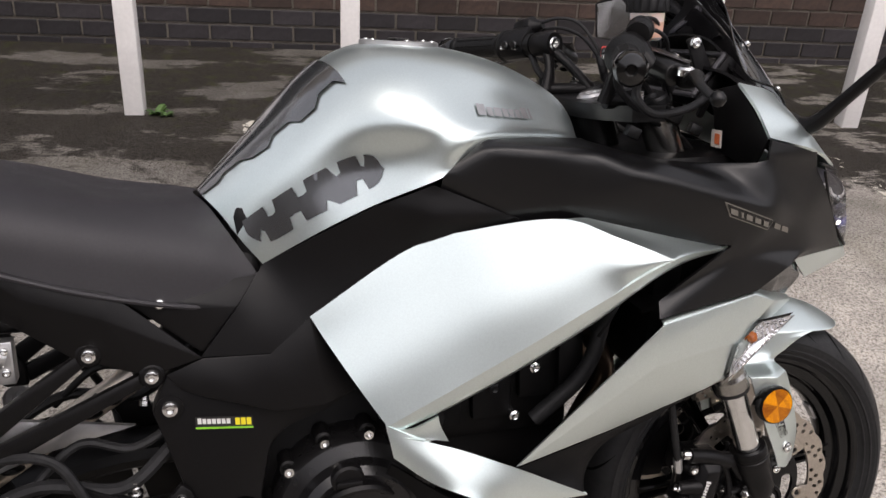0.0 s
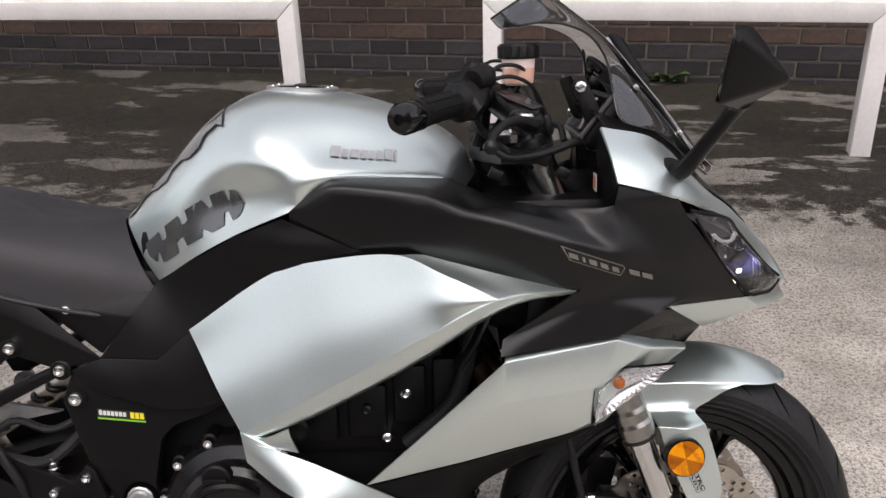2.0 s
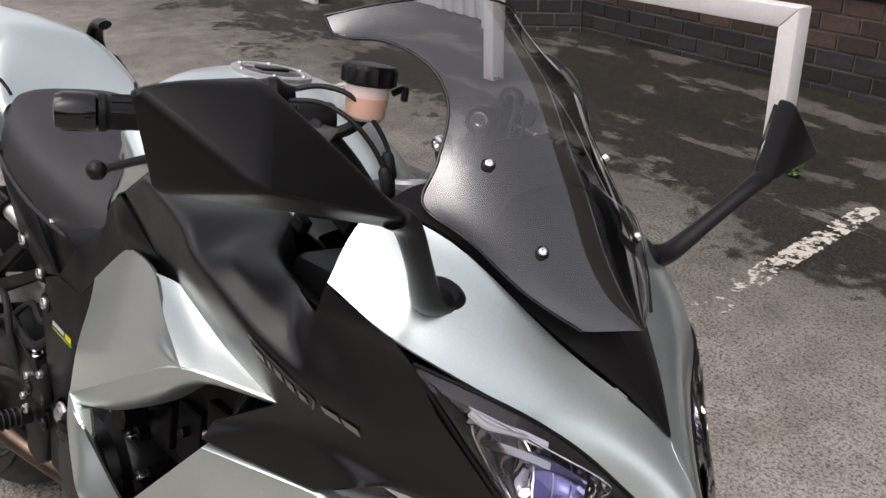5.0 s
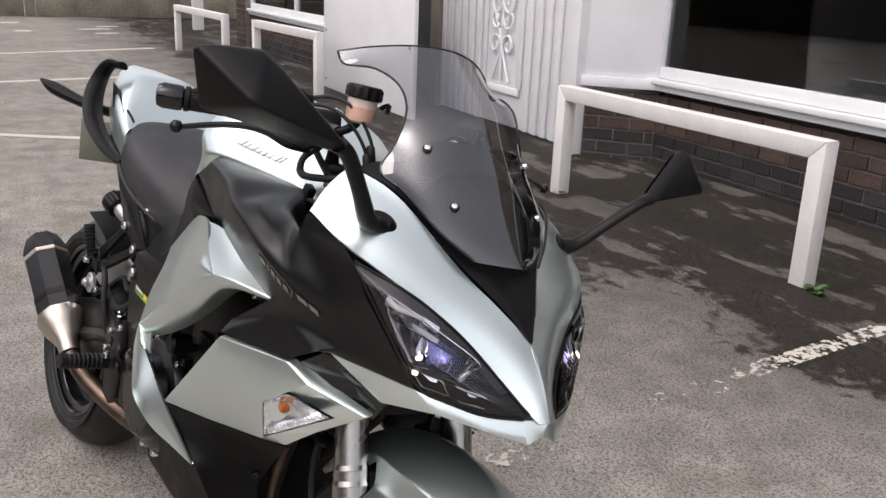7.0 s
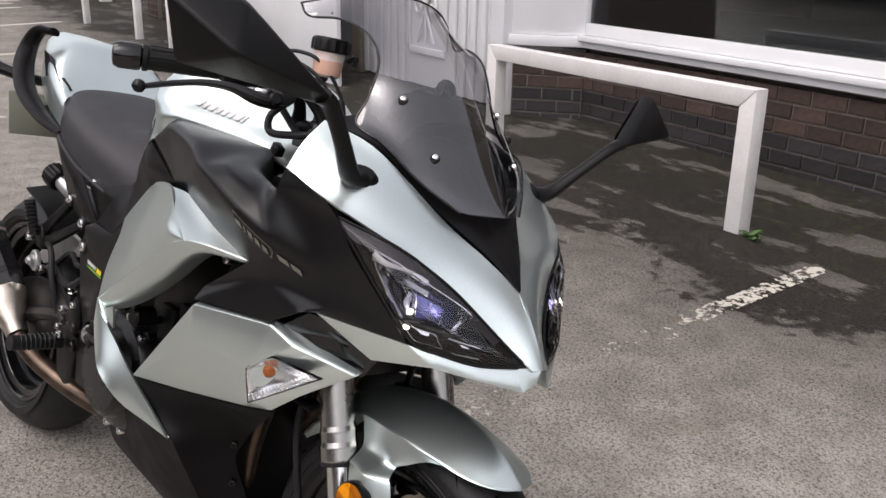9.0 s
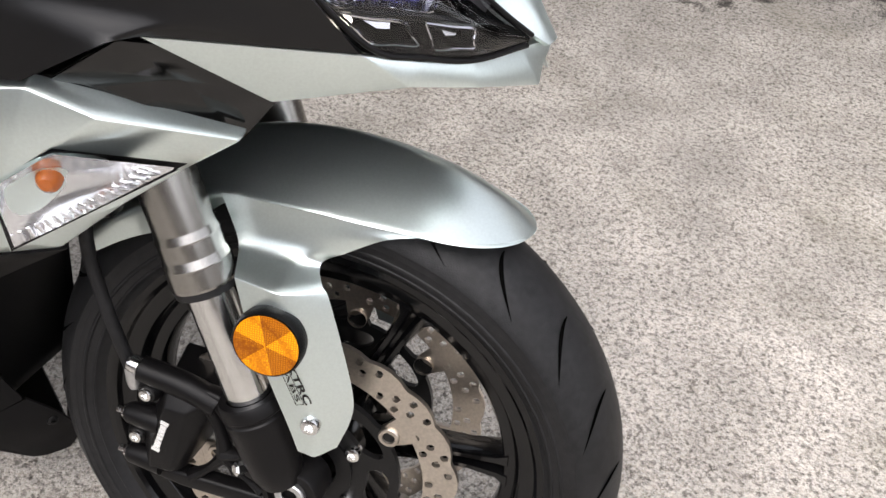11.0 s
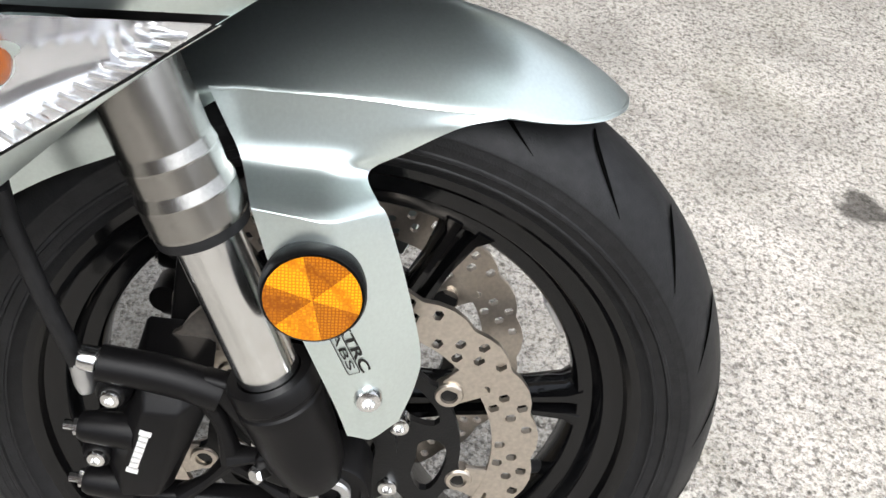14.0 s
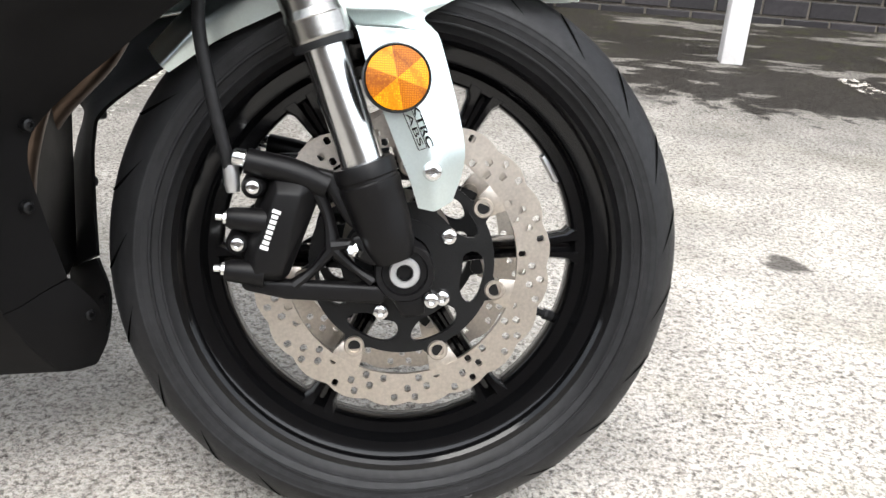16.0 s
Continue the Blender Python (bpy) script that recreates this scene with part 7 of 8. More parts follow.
# ---- the place: car park edge along a brick shop front ----
def ground_material():
    m = bpy.data.materials.new("worn_asphalt")
    m.use_nodes = True
    n, l = m.node_tree.nodes, m.node_tree.links
    p = n["Principled BSDF"]
    tc = n.new("ShaderNodeTexCoord")
    pos = tc.outputs["Object"]

    def tex(kind, scale, detail=4.0):
        t = n.new(kind)
        t.inputs["Scale"].default_value = scale
        if "Detail" in t.inputs:
            t.inputs["Detail"].default_value = detail
        l.new(pos, t.inputs["Vector"])
        return t

    def ramp(src, a, b, lo=0.0, hi=1.0):
        r = n.new("ShaderNodeMapRange")
        r.inputs["From Min"].default_value, r.inputs["From Max"].default_value = a, b
        r.inputs["To Min"].default_value, r.inputs["To Max"].default_value = lo, hi
        l.new(src, r.inputs["Value"])
        return r.outputs[0]

    def op(kind, a, b):
        o = n.new("ShaderNodeMath")
        o.operation = kind
        for i, v in enumerate((a, b)):
            if isinstance(v, (int, float)):
                o.inputs[i].default_value = v
            else:
                l.new(v, o.inputs[i])
        return o.outputs[0]

    def mix(f, a, b):
        x = n.new("ShaderNodeMix")
        x.data_type = "RGBA"
        for i, v in ((0, f), (6, a), (7, b)):
            if isinstance(v, tuple):
                x.inputs[i].default_value = (*v, 1)
            else:
                l.new(v, x.inputs[i])
        return x.outputs[2]

    chip = tex("ShaderNodeTexVoronoi", 135.0)
    chipf = tex("ShaderNodeTexVoronoi", 210.0)
    fine = tex("ShaderNodeTexNoise", 190.0, 5.0)
    grit = tex("ShaderNodeTexNoise", 100.0, 6.0)
    grit.inputs["Roughness"].default_value = 0.70
    tint = tex("ShaderNodeTexNoise", 3.1, 4.0)
    fleck = tex("ShaderNodeTexVoronoi", 62.0)
    mid = tex("ShaderNodeTexNoise", 14.0, 6.0)
    big = tex("ShaderNodeTexNoise", 1.3, 6.0)
    edge = tex("ShaderNodeTexNoise", 1.05, 10.0)
    edge.inputs["Roughness"].default_value = 0.62
    streak = n.new("ShaderNodeMapping")
    streak.inputs["Scale"].default_value = (1.0, 2.4, 1.0)
    l.new(pos, streak.inputs["Vector"])
    patch = tex("ShaderNodeTexNoise", 1.35, 11.0)
    patch.inputs["Roughness"].default_value = 0.66
    l.new(streak.outputs[0], patch.inputs["Vector"])
    sepc = n.new("ShaderNodeSeparateColor")
    l.new(chip.outputs["Color"], sepc.inputs[0])
    sepf = n.new("ShaderNodeSeparateColor")
    l.new(chipf.outputs["Color"], sepf.inputs[0])
    dark, light = (0.090, 0.081, 0.070), (0.44, 0.402, 0.350)
    base = mix(ramp(sepc.outputs[0], 0.25, 0.80), dark, light)
    base = mix(ramp(sepf.outputs[1], 0.72, 0.84, 0.0, 0.62), base, (0.64, 0.605, 0.55))
    base = mix(ramp(fine.outputs[0], 0.50, 0.66, 0.0, 0.45), base, (0.050, 0.045, 0.040))
    base = mix(ramp(grit.outputs[0], 0.51, 0.60, 0.0, 0.66), base, (0.040, 0.035, 0.030))
    base = mix(ramp(fleck.outputs["Distance"], 0.14, 0.24, 0.70, 0.0), base, (0.70, 0.66, 0.59))
    base = mix(ramp(tint.outputs[0], 0.52, 0.70, 0.0, 0.30), base, (0.20, 0.185, 0.125))
    blot = tex("ShaderNodeTexNoise", 7.0, 5.0)
    spread = n.new("ShaderNodeVectorMath")
    spread.operation = "SCALE"
    l.new(base, spread.inputs[0])
    l.new(ramp(blot.outputs[0], 0.32, 0.68, 0.78, 1.16), spread.inputs["Scale"])
    base = spread.outputs[0]
    base = mix(ramp(mid.outputs[0], 0.50, 0.72, 0.0, 0.4), base, (0.10, 0.09, 0.08))
    base = mix(ramp(big.outputs[0], 0.45, 0.7, 0.0, 0.45), base, (0.24, 0.225, 0.205))
    # the ground turns darker towards -x, its edge bent by noise
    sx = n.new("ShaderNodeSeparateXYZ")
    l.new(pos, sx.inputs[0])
    along_x = op("ADD", sx.outputs[0], op("MULTIPLY", op("SUBTRACT", big.outputs[0], 0.5), 3.0))
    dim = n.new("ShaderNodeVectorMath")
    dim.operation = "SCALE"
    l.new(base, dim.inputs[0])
    l.new(ramp(along_x, -1.1, 0.15, 0.64, 1.0), dim.inputs["Scale"])
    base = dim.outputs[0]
    # the ground turns darker towards +y, down to about half its tone
    along_y = op("ADD", sx.outputs[1], op("MULTIPLY", op("SUBTRACT", big.outputs[0], 0.5), 0.9))
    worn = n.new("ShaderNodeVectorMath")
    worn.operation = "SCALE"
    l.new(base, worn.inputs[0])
    l.new(ramp(along_y, 0.55, 2.1, 1.12, 0.52), worn.inputs["Scale"])
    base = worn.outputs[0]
    # damp, algae-dark strip towards the wall, with dry islands
    reach = op("ADD", sx.outputs[1], op("ADD", op("MULTIPLY", op("SUBTRACT", edge.outputs[0], 0.5), 2.3), op("ADD", op("MULTIPLY", op("SUBTRACT", mid.outputs[0], 0.5), 0.9), op("MULTIPLY", op("SUBTRACT", fine.outputs[0], 0.5), 0.5))))
    damp = ramp(reach, 1.93, 2.06)
    dry = ramp(patch.outputs[0], 0.535, 0.562, 0.0, 0.80)
    damp = op("MULTIPLY", damp, op("SUBTRACT", 1.0, dry))
    spot = n.new("ShaderNodeVectorMath")
    spot.operation = "DISTANCE"
    l.new(pos, spot.inputs[0])
    spot.inputs[1].default_value = (0.63, 0.757, 0.0)
    sp = op("ADD", spot.outputs["Value"], op("MULTIPLY", op("SUBTRACT", mid.outputs[0], 0.5), 0.13))
    damp = op("MAXIMUM", damp, ramp(sp, 0.025, 0.05, 0.8, 0.0))
    wet = mix(ramp(fine.outputs[0], 0.4, 0.7), (0.011, 0.0092, 0.0075), (0.024, 0.020, 0.0165))
    wet = mix(ramp(sepf.outputs[0], 0.86, 0.98, 0.0, 0.35), wet, (0.10, 0.092, 0.08))
    moss = op("MULTIPLY", ramp(reach, 2.4, 3.4, 0.0, 0.5), ramp(mid.outputs[0], 0.52, 0.66))
    wet = mix(moss, wet, (0.050, 0.055, 0.018))
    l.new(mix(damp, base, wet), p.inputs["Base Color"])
    l.new(ramp(damp, 0.0, 1.0, 0.88, 0.62), p.inputs["Roughness"])
    p.inputs["Specular IOR Level"].default_value = 0.07
    b = n.new("ShaderNodeBump")
    b.inputs["Strength"].default_value, b.inputs["Distance"].default_value = 0.85, 0.004
    hgt = op("ADD", op("MULTIPLY", chip.outputs["Distance"], -0.9), op("MULTIPLY", fine.outputs[0], 0.35))
    l.new(hgt, b.inputs["Height"])
    l.new(b.outputs[0], p.inputs["Normal"])
    return m


bm = bmesh.new()
vals = sorted(set([-220, -60, -25] + [k for k in range(-14, 7, 2)] + [12, 60, 220]))
vs = [[bm.verts.new((x, y, 0)) for y in vals] for x in vals]
for i in range(len(vals) - 1):
    for j in range(len(vals) - 1):
        bm.faces.new((vs[i][j], vs[i + 1][j], vs[i + 1][j + 1], vs[i][j + 1]))
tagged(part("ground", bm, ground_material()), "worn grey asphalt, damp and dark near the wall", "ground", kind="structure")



def line_material(wear):
    """Cream road paint that has flaked off down to the asphalt."""
    m = bpy.data.materials.new("worn_road_paint")
    m.use_nodes = True
    n, l = m.node_tree.nodes, m.node_tree.links
    p, out = n["Principled BSDF"], n["Material Output"]
    tc = n.new("ShaderNodeTexCoord")
    a, b, c = (n.new("ShaderNodeTexNoise") for _ in range(3))
    for t, sc, de, ro in ((a, 26.0, 8.0, 0.72), (b, 5.0, 3.0, 0.5), (c, 120.0, 4.0, 0.6)):
        t.inputs["Scale"].default_value, t.inputs["Detail"].default_value, t.inputs["Roughness"].default_value = sc, de, ro
        l.new(tc.outputs["Object"], t.inputs["Vector"])
    mixed = n.new("ShaderNodeMath")
    mixed.operation = "MULTIPLY_ADD"
    mixed.inputs[1].default_value = 0.45
    l.new(b.outputs[0], mixed.inputs[0])
    l.new(a.outputs[0], mixed.inputs[2])
    cut = n.new("ShaderNodeMapRange")
    cut.inputs["From Min"].default_value, cut.inputs["From Max"].default_value = 0.665 + 0.26 * wear, 0.705 + 0.26 * wear
    l.new(mixed.outputs[0], cut.inputs["Value"])
    tone = n.new("ShaderNodeMix")
    tone.data_type = "RGBA"
    tone.inputs[6].default_value, tone.inputs[7].default_value = (0.36, 0.335, 0.28, 1), (0.66, 0.625, 0.55, 1)
    l.new(c.outputs[0], tone.inputs[0])
    l.new(tone.outputs[2], p.inputs["Base Color"])
    p.inputs["Roughness"].default_value = 0.85
    clear, mx = n.new("ShaderNodeBsdfTransparent"), n.new("ShaderNodeMixShader")
    l.new(cut.outputs[0], mx.inputs[0])
    l.new(clear.outputs[0], mx.inputs[1])
    l.new(p.outputs[0], mx.inputs[2])
    l.new(mx.outputs[0], out.inputs["Surface"])
    return m


LINES = {k: line_material(k) for k in (-0.35, 0.1, 0.25, 0.5, 0.75)}


def marking(a, b, width, wear, seed):
    """A worn painted line with ragged edges."""
    rng = random.Random(seed)
    bm = bmesh.new()
    a, b = V((*a, 0.004)), V((*b, 0.004))
    d = (b - a).normalized()
    s = V((-d.y, d.x, 0))
    n = max(8, int((b - a).length / 0.012))
    left, right = [], []
    for i in range(n + 1):
        c = a.lerp(b, i / n)
        end = min(1.0, i / 4, (n - i) / 4) ** 0.5
        left.append(bm.verts.new(c + s * width * (0.5 * end + rng.uniform(-0.06, 0.05))))
        right.append(bm.verts.new(c - s * width * (0.5 * end + rng.uniform(-0.06, 0.05))))
    for i in range(n):
        bm.faces.new((left[i], left[i + 1], right[i + 1], right[i]))
    ob = part("parking_line", bm, LINES[min(LINES, key=lambda k: abs(k - wear))])
    return tagged(ob, "worn cream parking line flaking off the asphalt", "road marking", kind="structure")


marking((-1.015, 1.66), (-1.137, 2.60), 0.088, 0.25, 1)
marking((-0.950, 1.26), (-1.000, 1.63), 0.10, 0.40, 2)
marking((-0.845, 0.62), (-0.90, 0.88), 0.09, 0.45, 3)
marking((1.42, 1.80), (1.29, 2.60), 0.10, 0.45, 4)
marking((-3.70, 0.75), (-3.93, 2.15), 0.09, 0.12, 5)
marking((-4.05, 1.05), (-4.20, 1.75), 0.08, 0.4, 6)
marking((-6.32, -0.60), (-5.93, 0.14), 0.10, -0.35, 7)
marking((-9.10, -1.60), (-9.65, 0.90), 0.13, -0.35, 8)
marking((-11.75, -2.0), (-13.16, 1.75), 0.15, -0.35, 9)
for x, y0, y1 in ((-17.6, 1.40, 1.82), (-16.9, 1.00, 1.60), (-15.9, 1.20, 1.60)):
    marking((x, y0), (x - 0.15, y1), 0.20, -0.35, int(y0 * 10) + 20)
marking((-18.46, -0.30), (-18.5, 0.10), 0.34, -0.35, 30)
marking((-16.40, -0.06), (-16.4, 0.22), 0.34, -0.35, 31)

# brick wall: each brick proud of its mortar
MORTAR = material("mortar", (0.165, 0.145, 0.120), 0.9, grain=0.2, grain_scale=120, bump=0.4, bump_scale=300)
BROWN = material("brown_brick", (0.052, 0.032, 0.0245), 0.78, grain=0.3, grain_scale=45, stain=0.25, stain_scale=9, bump=0.5, bump_scale=180, rand=0.28)
BLUEB = material("blue_engineering_brick", (0.025, 0.0215, 0.0235), 0.62, grain=0.3, grain_scale=45, stain=0.35, stain_scale=7, bump=0.4, bump_scale=150, rand=0.3)
PAINT = material("white_paint", (0.74, 0.72, 0.70), 0.5, grain=0.04, grain_scale=60, stain=0.07, stain_scale=5, bump=0.08, bump_scale=90)
UPVC = material("white_plastic", (0.78, 0.78, 0.79), 0.35, stain=0.04, stain_scale=3)


def brick_mesh(w, h, mat, name):
    """One brick mesh for each width and colour, shared by alike bricks."""
    key = (round(w, 2), mat.name)
    if key not in BRICKS:
        bm = block((-w / 2, -0.012, -h / 2), (w / 2, 0.05, h / 2), 0.004)
        me = bpy.data.meshes.new(name)
        bmesh.ops.recalc_face_normals(bm, faces=bm.faces[:])
        bm.to_mesh(me)
        bm.free()
        me.materials.append(mat)
        BRICKS[key] = me
    return BRICKS[key]


BRICKS = {}
LEN, CO = 0.227, 0.091
WALLY = 3.82


def brick_wall(name, start, end, rows, label, blue=3):
    """A wall from start to end with a mortar core and bricks in stretcher bond, cut at its ends."""
    a, b = V((*start, 0)), V((*end, 0))
    ln = (b - a).length
    ang = math.atan2(b.y - a.y, b.x - a.x)
    m = Matrix.Translation(a) @ Matrix.Rotation(ang, 4, "Z")
    core = part(name, block((0, 0, -0.06), (ln, 0.22, rows * CO - 0.062), 0, m), MORTAR)
    tagged(core, label, "wall", kind="structure")
    rng = random.Random(len(name))
    for r in range(rows):
        x = -LEN / 2 if r % 2 else 0.0
        mat = BLUEB if r < blue else BROWN
        while x < ln:
            x0, x1 = max(x, 0.0), min(x + LEN, ln)
            if x1 - x0 > 0.035:
                ob = new("brick", brick_mesh(x1 - x0 - 0.012, CO - 0.013, mat, "brick"))
                ob.parent = core
                ob.matrix_basis = m @ Matrix.Translation(((x0 + x1) / 2, rng.uniform(-0.002, 0.002), CO * (r + 0.5) - 0.055)) @ Matrix.Rotation(radians(rng.uniform(-0.4, 0.4)), 4, "Y")
            x += LEN
    return core


brick_wall("wall_north", (-4.10, WALLY), (5.9, WALLY), 6, "low brown brick wall on dark blue bricks")
brick_wall("wall_splay", (-4.46, 3.43), (-4.10, WALLY - 0.01), 6, "short splayed brick return by the porch")
brick_wall("wall_far", (-13.2, 3.22), (-8.6, 3.30), 6, "brick wall below the far shop window")

# window: sill, frame, glass and a dim room behind
GLASS = bpy.data.materials.new("window_glass")
GLASS.use_nodes = True
gn = GLASS.node_tree
gn.nodes.clear()
go, gm = gn.nodes.new("ShaderNodeOutputMaterial"), gn.nodes.new("ShaderNodeMixShader")
gt, gg, gf = gn.nodes.new("ShaderNodeBsdfTransparent"), gn.nodes.new("ShaderNodeBsdfGlossy"), gn.nodes.new("ShaderNodeFresnel")
gt.inputs["Color"].default_value = (0.80, 0.83, 0.84, 1)
gg.inputs["Roughness"].default_value = 0.01
gf.inputs["IOR"].default_value = 1.5
gn.links.new(gf.outputs[0], gm.inputs[0])
gn.links.new(gt.outputs[0], gm.inputs[1])
gn.links.new(gg.outputs[0], gm.inputs[2])
gn.links.new(gm.outputs[0], go.inputs["Surface"])
# the unlit look of rooms and entrance is put into this dark colour
ROOM = material("shade_dark_room", (0.05, 0.052, 0.058), 0.8, stain=0.3, stain_scale=1.5)


def window(name, x0, x1, y, z0, z1, mullions, label):
    w = tagged(part(name, block((x0, y - 0.045, z0), (x1, y + 0.12, z0 + 0.045), 0.006), UPVC), label, "window", kind="structure")
    part("window_sill", block((x0, y - 0.075, z0 + 0.047), (x1, y + 0.10, z0 + 0.085), 0.005), UPVC, w)
    part("window_frame", block((x0, y - 0.01, z0 + 0.087), (x1, y + 0.06, z0 + 0.17), 0.006), UPVC, w)
    part("window_frame", block((x0, y - 0.01, z1 - 0.08), (x1, y + 0.06, z1), 0.006), UPVC, w)
    for x in mullions:
        part("mullion", block((x - 0.035, y - 0.012, z0 + 0.172), (x + 0.035, y + 0.058, z1 - 0.082), 0.006), UPVC, w)
    for a, b in zip(mullions, mullions[1:]):
        g = part("pane", block((a + 0.036, y + 0.018, z0 + 0.171), (b - 0.036, y + 0.026, z1 - 0.081), 0), GLASS, w)
        g.visible_shadow = False
    return w


window("window_1", -4.17, 5.9, WALLY, 0.522, 2.3, (-4.13, -1.0, 2.2, 5.86), "wide white-framed shop window")
window("window_2", -13.2, -8.6, 3.24, 0.522, 2.3, (-13.15, -10.9, -8.64), "white-framed shop window further along")
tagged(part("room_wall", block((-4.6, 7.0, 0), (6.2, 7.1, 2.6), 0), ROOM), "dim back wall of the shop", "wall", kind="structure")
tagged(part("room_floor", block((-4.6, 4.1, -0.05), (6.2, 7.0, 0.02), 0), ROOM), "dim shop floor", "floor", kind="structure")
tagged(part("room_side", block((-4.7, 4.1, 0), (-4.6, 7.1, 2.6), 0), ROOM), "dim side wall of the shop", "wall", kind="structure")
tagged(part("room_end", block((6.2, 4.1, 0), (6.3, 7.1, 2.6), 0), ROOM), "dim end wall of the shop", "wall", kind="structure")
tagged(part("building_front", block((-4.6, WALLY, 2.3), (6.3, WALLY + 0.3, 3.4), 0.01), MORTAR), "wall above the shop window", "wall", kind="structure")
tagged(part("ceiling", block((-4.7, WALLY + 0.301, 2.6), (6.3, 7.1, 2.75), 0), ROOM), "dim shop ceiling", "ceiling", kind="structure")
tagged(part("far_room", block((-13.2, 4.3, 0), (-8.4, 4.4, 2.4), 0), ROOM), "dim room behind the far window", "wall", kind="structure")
tagged(part("far_front", block((-13.2, 3.24, 2.3), (-8.4, 3.5, 3.4), 0.01), MORTAR), "wall above the far window", "wall", kind="structure")
brick_wall("far_pier", (-13.75, 3.15), (-13.21, 3.15), 24, "dark brown brick pier at the corner", 0)
GOODB, GOODO, GOODG = material("blue_goods", (0.02, 0.045, 0.10), 0.6, stain=0.4, stain_scale=6), material("orange_goods", (0.35, 0.13, 0.03), 0.6), material("pale_goods", (0.35, 0.35, 0.36), 0.6)
for x, z in ((-3.985, 0.72), (-3.845, 0.72)):
    tool = tagged(part("hand_tool", lathe([(0.0, 0.0), (0.017, 0.002), (0.020, 0.03), (0.015, 0.06), (0.019, 0.10), (0.013, 0.125), (0.0, 0.13)], V((x, 4.25, z)), V((0.12, 0, 1)), 16), GOODO), "orange handled tool standing in the shop window", "tool")
    part("tool_shaft", lathe([(0.007, 0.12), (0.006, 0.26), (0.0, 0.262)], V((x, 4.25, z)), V((0.12, 0, 1)), 10), GOODG, tool)
for x, w, h, lean, lb in ((-4.22, 0.26, 0.55, 0.05, "dark blue overalls hanging behind the shop window"), (-3.74, 0.22, 0.50, -0.04, "dark blue jacket hanging behind the shop window")):
    rows = []
    for k in range(7):
        q = k / 6
        rows.append([(x + lean * q + w * (j / 8) * (1 - 0.25 * q), 4.50 + 0.035 * math.sin(j * 1.9 + k), 0.719 + h * q) for j in range(9)])
    tagged(part("hanging_clothes", loft(rows, 20, 24, 0.02), GOODB), lb, "clothes")
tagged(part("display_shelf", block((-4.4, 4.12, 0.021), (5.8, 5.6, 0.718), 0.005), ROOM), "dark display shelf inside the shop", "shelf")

# porch: white panelling with a scroll ornament, splayed panel, pillar
FRAMEB = material("grey_brown_frame", (0.26, 0.22, 0.18), 0.6, grain=0.15, grain_scale=40)
tagged(part("porch_pillar", block((-4.62, 3.34, 0), (-4.47, 3.50, 2.6), 0.008), UPVC), "white square porch pillar", "pillar", kind="structure")
porch = tagged(part("porch_panelling", block((-6.88, 3.45, 0.03), (-4.63, 3.50, 2.6), 0.006), UPVC), "white moulded porch panelling", "wall", kind="structure")
x = -6.86
while x < -4.68:
    if not -6.12 < x < -5.36:
        part("panel_strip", prism([(x, 0.03), (x + 0.075, 0.03), (x + 0.075, 2.6), (x, 2.6)], 3.420, 3.449, 0.009), UPVC, porch)
        part("panel_bead", block((x + 0.095, 3.436, 0.03), (x + 0.115, 3.449, 2.6), 0.005), UPVC, porch)
    x += 0.14
part("panel_rail", block((-6.0, 3.425, 0.30), (-5.42, 3.448, 0.36), 0.006), UPVC, porch)
for x in (-6.02, -5.42):
    part("panel_stile", block((x - 0.03, 3.424, 0.36), (x + 0.03, 3.447, 2.3), 0.006), UPVC, porch)


def scroll(cx, cz, side, up):
    pts = []
    for t in range(15):
        a = t / 14 * math.pi * 2.3
        r = 0.095 * (1 - t / 19)
        pts.append((cx + side * (0.105 + -math.cos(a) * r), 3.425, cz + up * (math.sin(a) * r)))
    return pts


orn = tagged(new("scroll_ornament"), "white wrought scroll ornament on the porch", "ornament")
orn.matrix_world = Matrix.Identity(4)
for cz, up in ((0.70, 1), (0.92, -1), (1.25, 1), (1.05, -1)):
    for side in (-1, 1):
        part("scroll", tube(scroll(-5.72, cz, side, up), 0.013, n=40, seg=8), UPVC, orn)
for side in (-1, 1):
    part("stem", tube([(-5.72, 3.425, 0.72), (-5.72 + side * 0.06, 3.425, 0.85), (-5.72 + side * 0.17, 3.425, 1.05), (-5.72 + side * 0.20, 3.425, 1.22)], 0.012, n=20, seg=8), UPVC, orn)
    part("stem", tube([(-5.72, 3.425, 0.70), (-5.72 + side * 0.05, 3.425, 0.58), (-5.72 + side * 0.14, 3.425, 0.40)], 0.012, n=20, seg=8), UPVC, orn)
part("stem", tube([(-5.72, 3.425, 0.40), (-5.72, 3.425, 1.30)], 0.012, seg=8), UPVC, orn)
ang = math.atan2(WALLY - 3.43, 0.36)
sp = Matrix.Translation((-4.47, 3.42, 0)) @ Matrix.Rotation(ang, 4, "Z")
tagged(part("splay_panel", block((0, -0.012, 0.60), (0.53, 0.03, 2.6), 0.006, sp), UPVC), "plain white panel above the splayed brickwork", "wall", kind="structure")
tagged(part("splay_sill", block((-0.02, -0.04, 0.522), (0.56, 0.06, 0.598), 0.006, sp), UPVC), "white sill on the splayed brickwork", "sill", kind="structure")
tagged(part("porch_roof", block((-6.9, 2.9, 2.6), (-4.2, 4.0, 2.75), 0.01), UPVC), "white porch roof", "roof", kind="structure")
tagged(part("entrance_frame", block((-7.08, 3.40, 0), (-6.90, 3.48, 2.6), 0.008), FRAMEB), "grey-brown entrance frame", "frame", kind="structure")
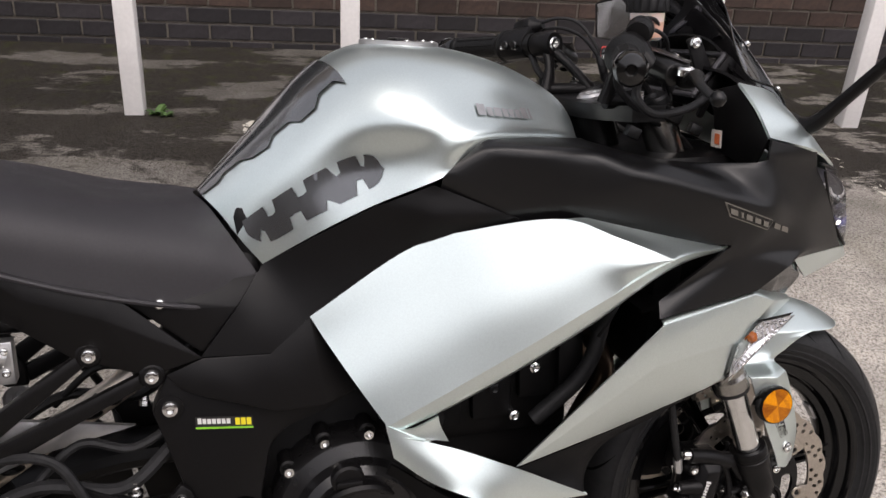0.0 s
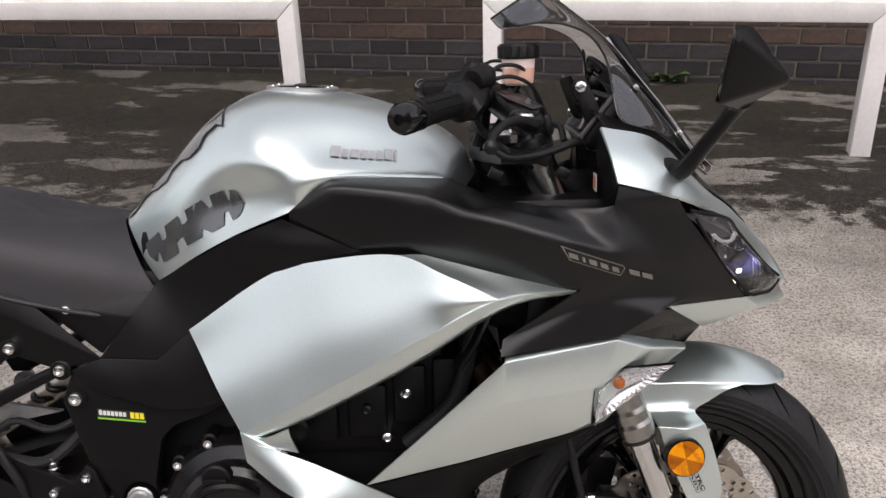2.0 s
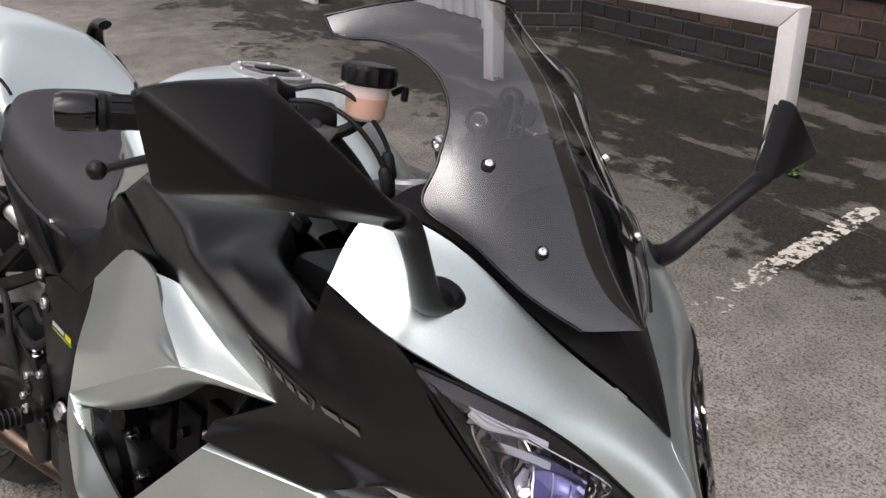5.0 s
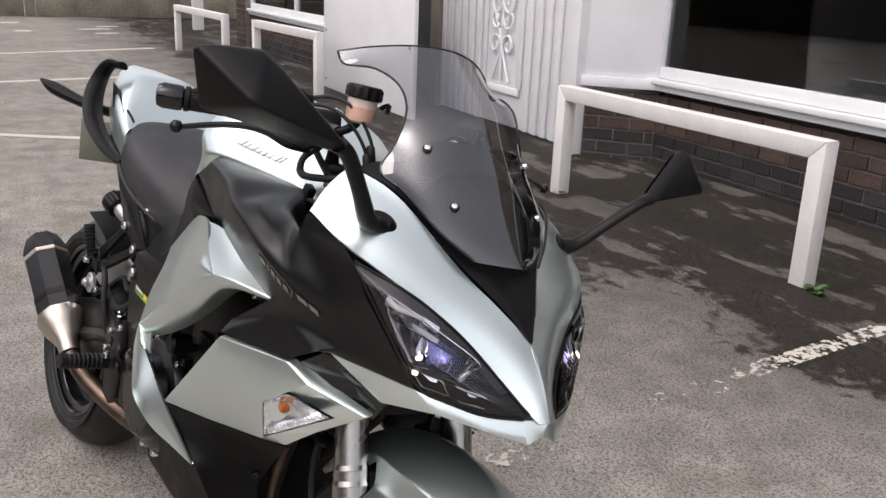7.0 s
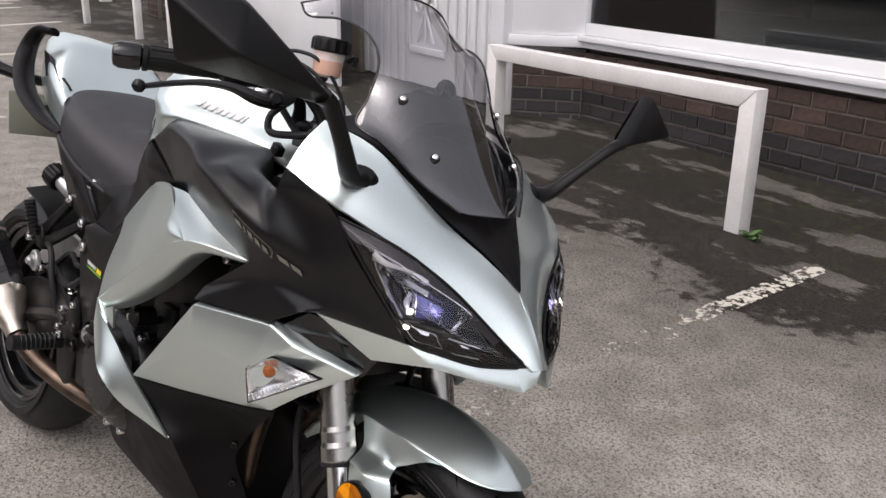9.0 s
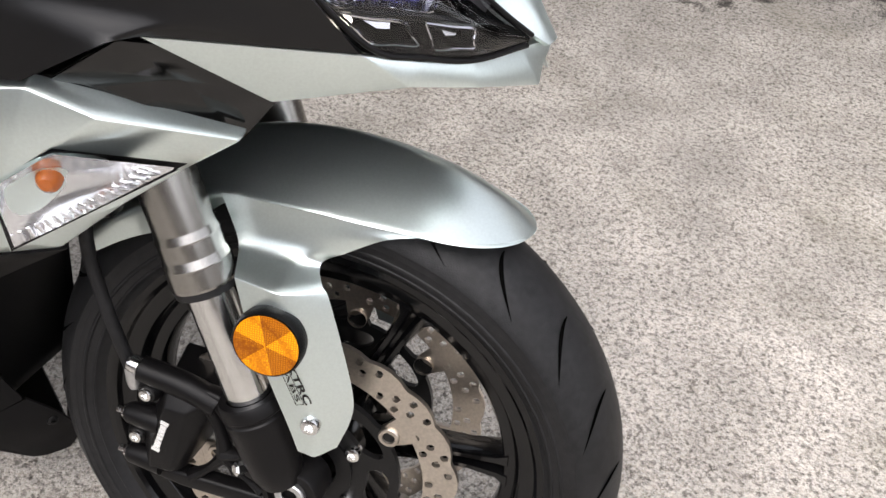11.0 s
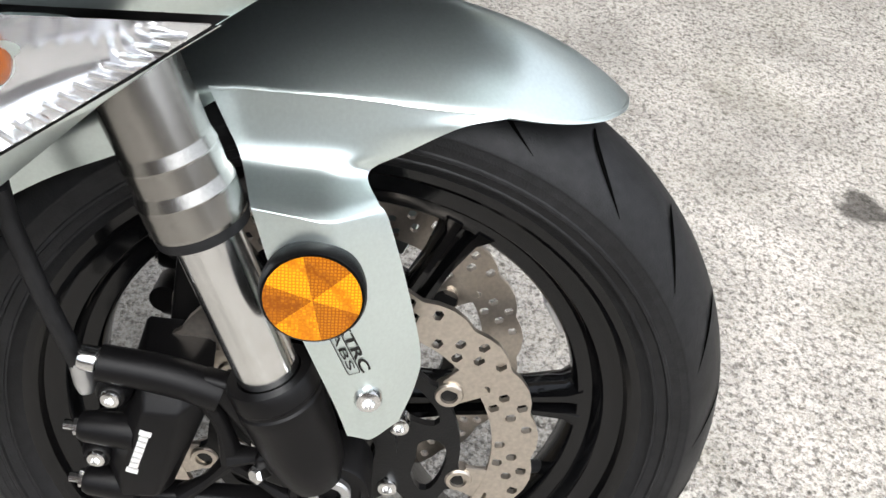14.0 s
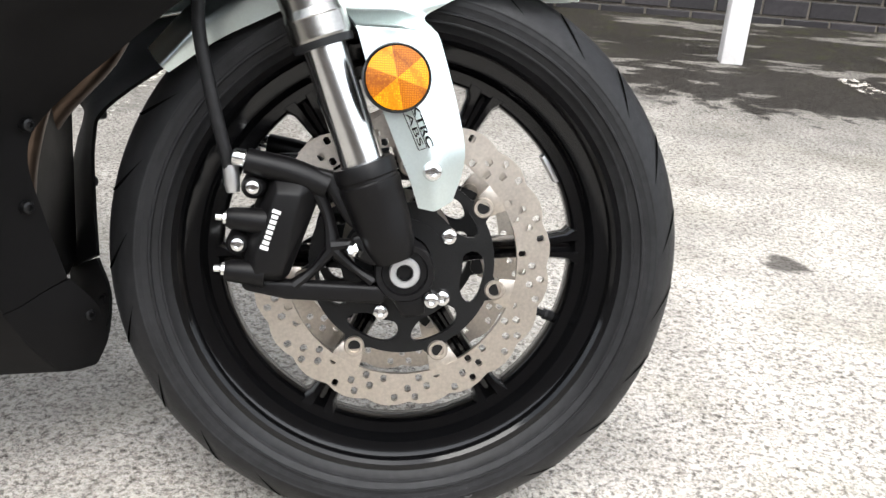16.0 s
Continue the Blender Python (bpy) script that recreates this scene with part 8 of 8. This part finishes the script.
tagged(part("entrance_dark", block((-8.6, 3.9, 0), (-6.7, 4.0, 2.6), 0), ROOM), "dark-coloured sheet standing in for the dim entrance behind the porch", "wall", kind="structure")
# white screen board with corner screws
brd = tagged(part("screen_board", block((-8.58, 2.83, 0.0), (-6.21, 2.87, 1.75), 0.006), UPVC), "large plain white board standing by the entrance", "board")
for x in (-8.50, -6.29):
    for z in (0.10, 0.62, 1.15, 1.68):
        part("corner_screw", bolt_mesh((x, 2.829, z), 0.012, (0, -1, 0), 0.006), DARK, brd)


def barrier(a, b, label):
    """A white painted hoop: two square posts and a rail, mitred at the corners."""
    a, b = V((*a, 0)), V((*b, 0))
    ln = (b - a).length
    m = Matrix.Translation(a) @ Matrix.Rotation(math.atan2(b.y - a.y, b.x - a.x), 4, "Z")
    w, H = 0.083, 0.656
    hoop = new("barrier")
    hoop.matrix_world = m
    tagged(hoop, label, "barrier", "white barriers along the wall")

    def piece(name, outline):
        return part(name, prism(outline, 0.0, w, 0.004), PAINT, hoop)

    piece("post", [(0, -0.02), (w, -0.02), (w, H - w - 0.001), (0.0005, H - 0.0015)])
    piece("post", [(ln - w, -0.02), (ln, -0.02), (ln - 0.0005, H - 0.0015), (ln - w, H - w - 0.001)])
    piece("rail", [(0.002, H), (w + 0.002, H - w), (ln - w - 0.002, H - w), (ln - 0.002, H)])
    return hoop


barrier((-3.525, 2.555), (-1.610, 2.648), "white painted square-section barrier with a weed at its foot")
barrier((-0.757, 2.694), (0.931, 2.690), "white painted square-section barrier hoop")
barrier((1.625, 2.690), (3.31, 2.690), "white painted square-section barrier hoop")
barrier((-9.5, 2.27), (-7.62, 2.42), "white barrier hoop further along the wall")
barrier((-12.85, 2.0), (-10.5, 2.17), "distant white barrier hoop")

# weeds
LEAF = material("weed_leaf", (0.045, 0.095, 0.018), 0.55, grain=0.3, grain_scale=60, rand=0.3)


def weed(p, size, count, seed):
    rng = random.Random(seed)
    w = new("weed")
    w.matrix_world = Matrix.Translation(p)
    tagged(w, "small green weed growing from the ground joint", "weed", "weeds along the wall")
    for k in range(count):
        a = rng.uniform(0, 2 * math.pi)
        ln = size * rng.uniform(0.6, 1.1)
        up = rng.uniform(0.35, 1.1)
        d = V((math.cos(a), math.sin(a), 0))
        s = V((-d.y, d.x, 0))
        bm = bmesh.new()
        mid = []
        for t in range(6):
            q = t / 5
            c = d * ln * q + V((0, 0, ln * up * (q - 0.45 * q * q)))
            hw = ln * 0.30 * math.sin(math.pi * (0.08 + 0.9 * q))
            mid.append((bm.verts.new(c - s * hw + V((0, 0, hw * 0.4))), bm.verts.new(c), bm.verts.new(c + s * hw + V((0, 0, hw * 0.4)))))
        for x, y in zip(mid, mid[1:]):
            bm.faces.new((x[0], x[1], y[1], y[0]))
            bm.faces.new((x[1], x[2], y[2], y[1]))
        part("leaf", bm, LEAF, w)
    return w


weed((-1.555, 2.665, 0), 0.052, 14, 1)
weed((-1.515, 2.64, 0), 0.036, 9, 2)
weed((0.05, 3.82, 0.0), 0.09, 14, 3)
weed((0.12, 3.80, 0.0), 0.12, 10, 4)
weed((-3.45, 2.58, 0), 0.04, 8, 5)

# far end of the car park
CONC = material("weathered_concrete", (0.165, 0.155, 0.115), 0.85, grain=0.2, grain_scale=20, stain=0.35, stain_scale=1.6)
FENCE = material("weathered_fence", (0.125, 0.105, 0.078), 0.85, grain=0.25, grain_scale=14, stain=0.3, stain_scale=1.2)
fence = new("fence")
fence.matrix_world = Matrix.Translation((-20.6, 0, 0))
tagged(fence, "weathered concrete and timber fence across the far end", "fence")
for k in range(-4, 4):
    y0 = k * 3.0 + 1.9
    part("gravel_board", block((0, y0 - 1.38, 0), (0.06, y0 + 1.38, 0.42), 0.01), CONC, fence)
    part("fence_panel", block((0.01, y0 - 1.38, 0.45), (0.05, y0 + 1.38, 1.9), 0.008), FENCE, fence)
    part("fence_post", block((-0.03, y0 + 1.40, 0), (0.10, y0 + 1.60, 2.0), 0.015), CONC, fence)
col = tagged(part("white_column", block((-17.1, 3.1, 0), (-16.95, 3.3, 2.8), 0.01), PAINT), "slim white column", "column")

# unseen dark walls added behind the camera: they close the car park, darken reflections
FRONTM = material("dark_reflection_wall", (0.085, 0.066, 0.055), 0.85, grain=0.3, grain_scale=8, stain=0.3, stain_scale=0.6)
tagged(part("wall_south", block((-24, -12.4, 0), (18, -12, 4.7), 0.02), FRONTM), "added unseen dark wall across the car park that darkens low reflections", "wall", kind="structure")
tagged(part("wall_east", block((17.6, -12, 0), (18, 3.8, 3.1), 0.02), FRONTM), "added unseen dark wall closing the end of the car park", "wall", kind="structure")
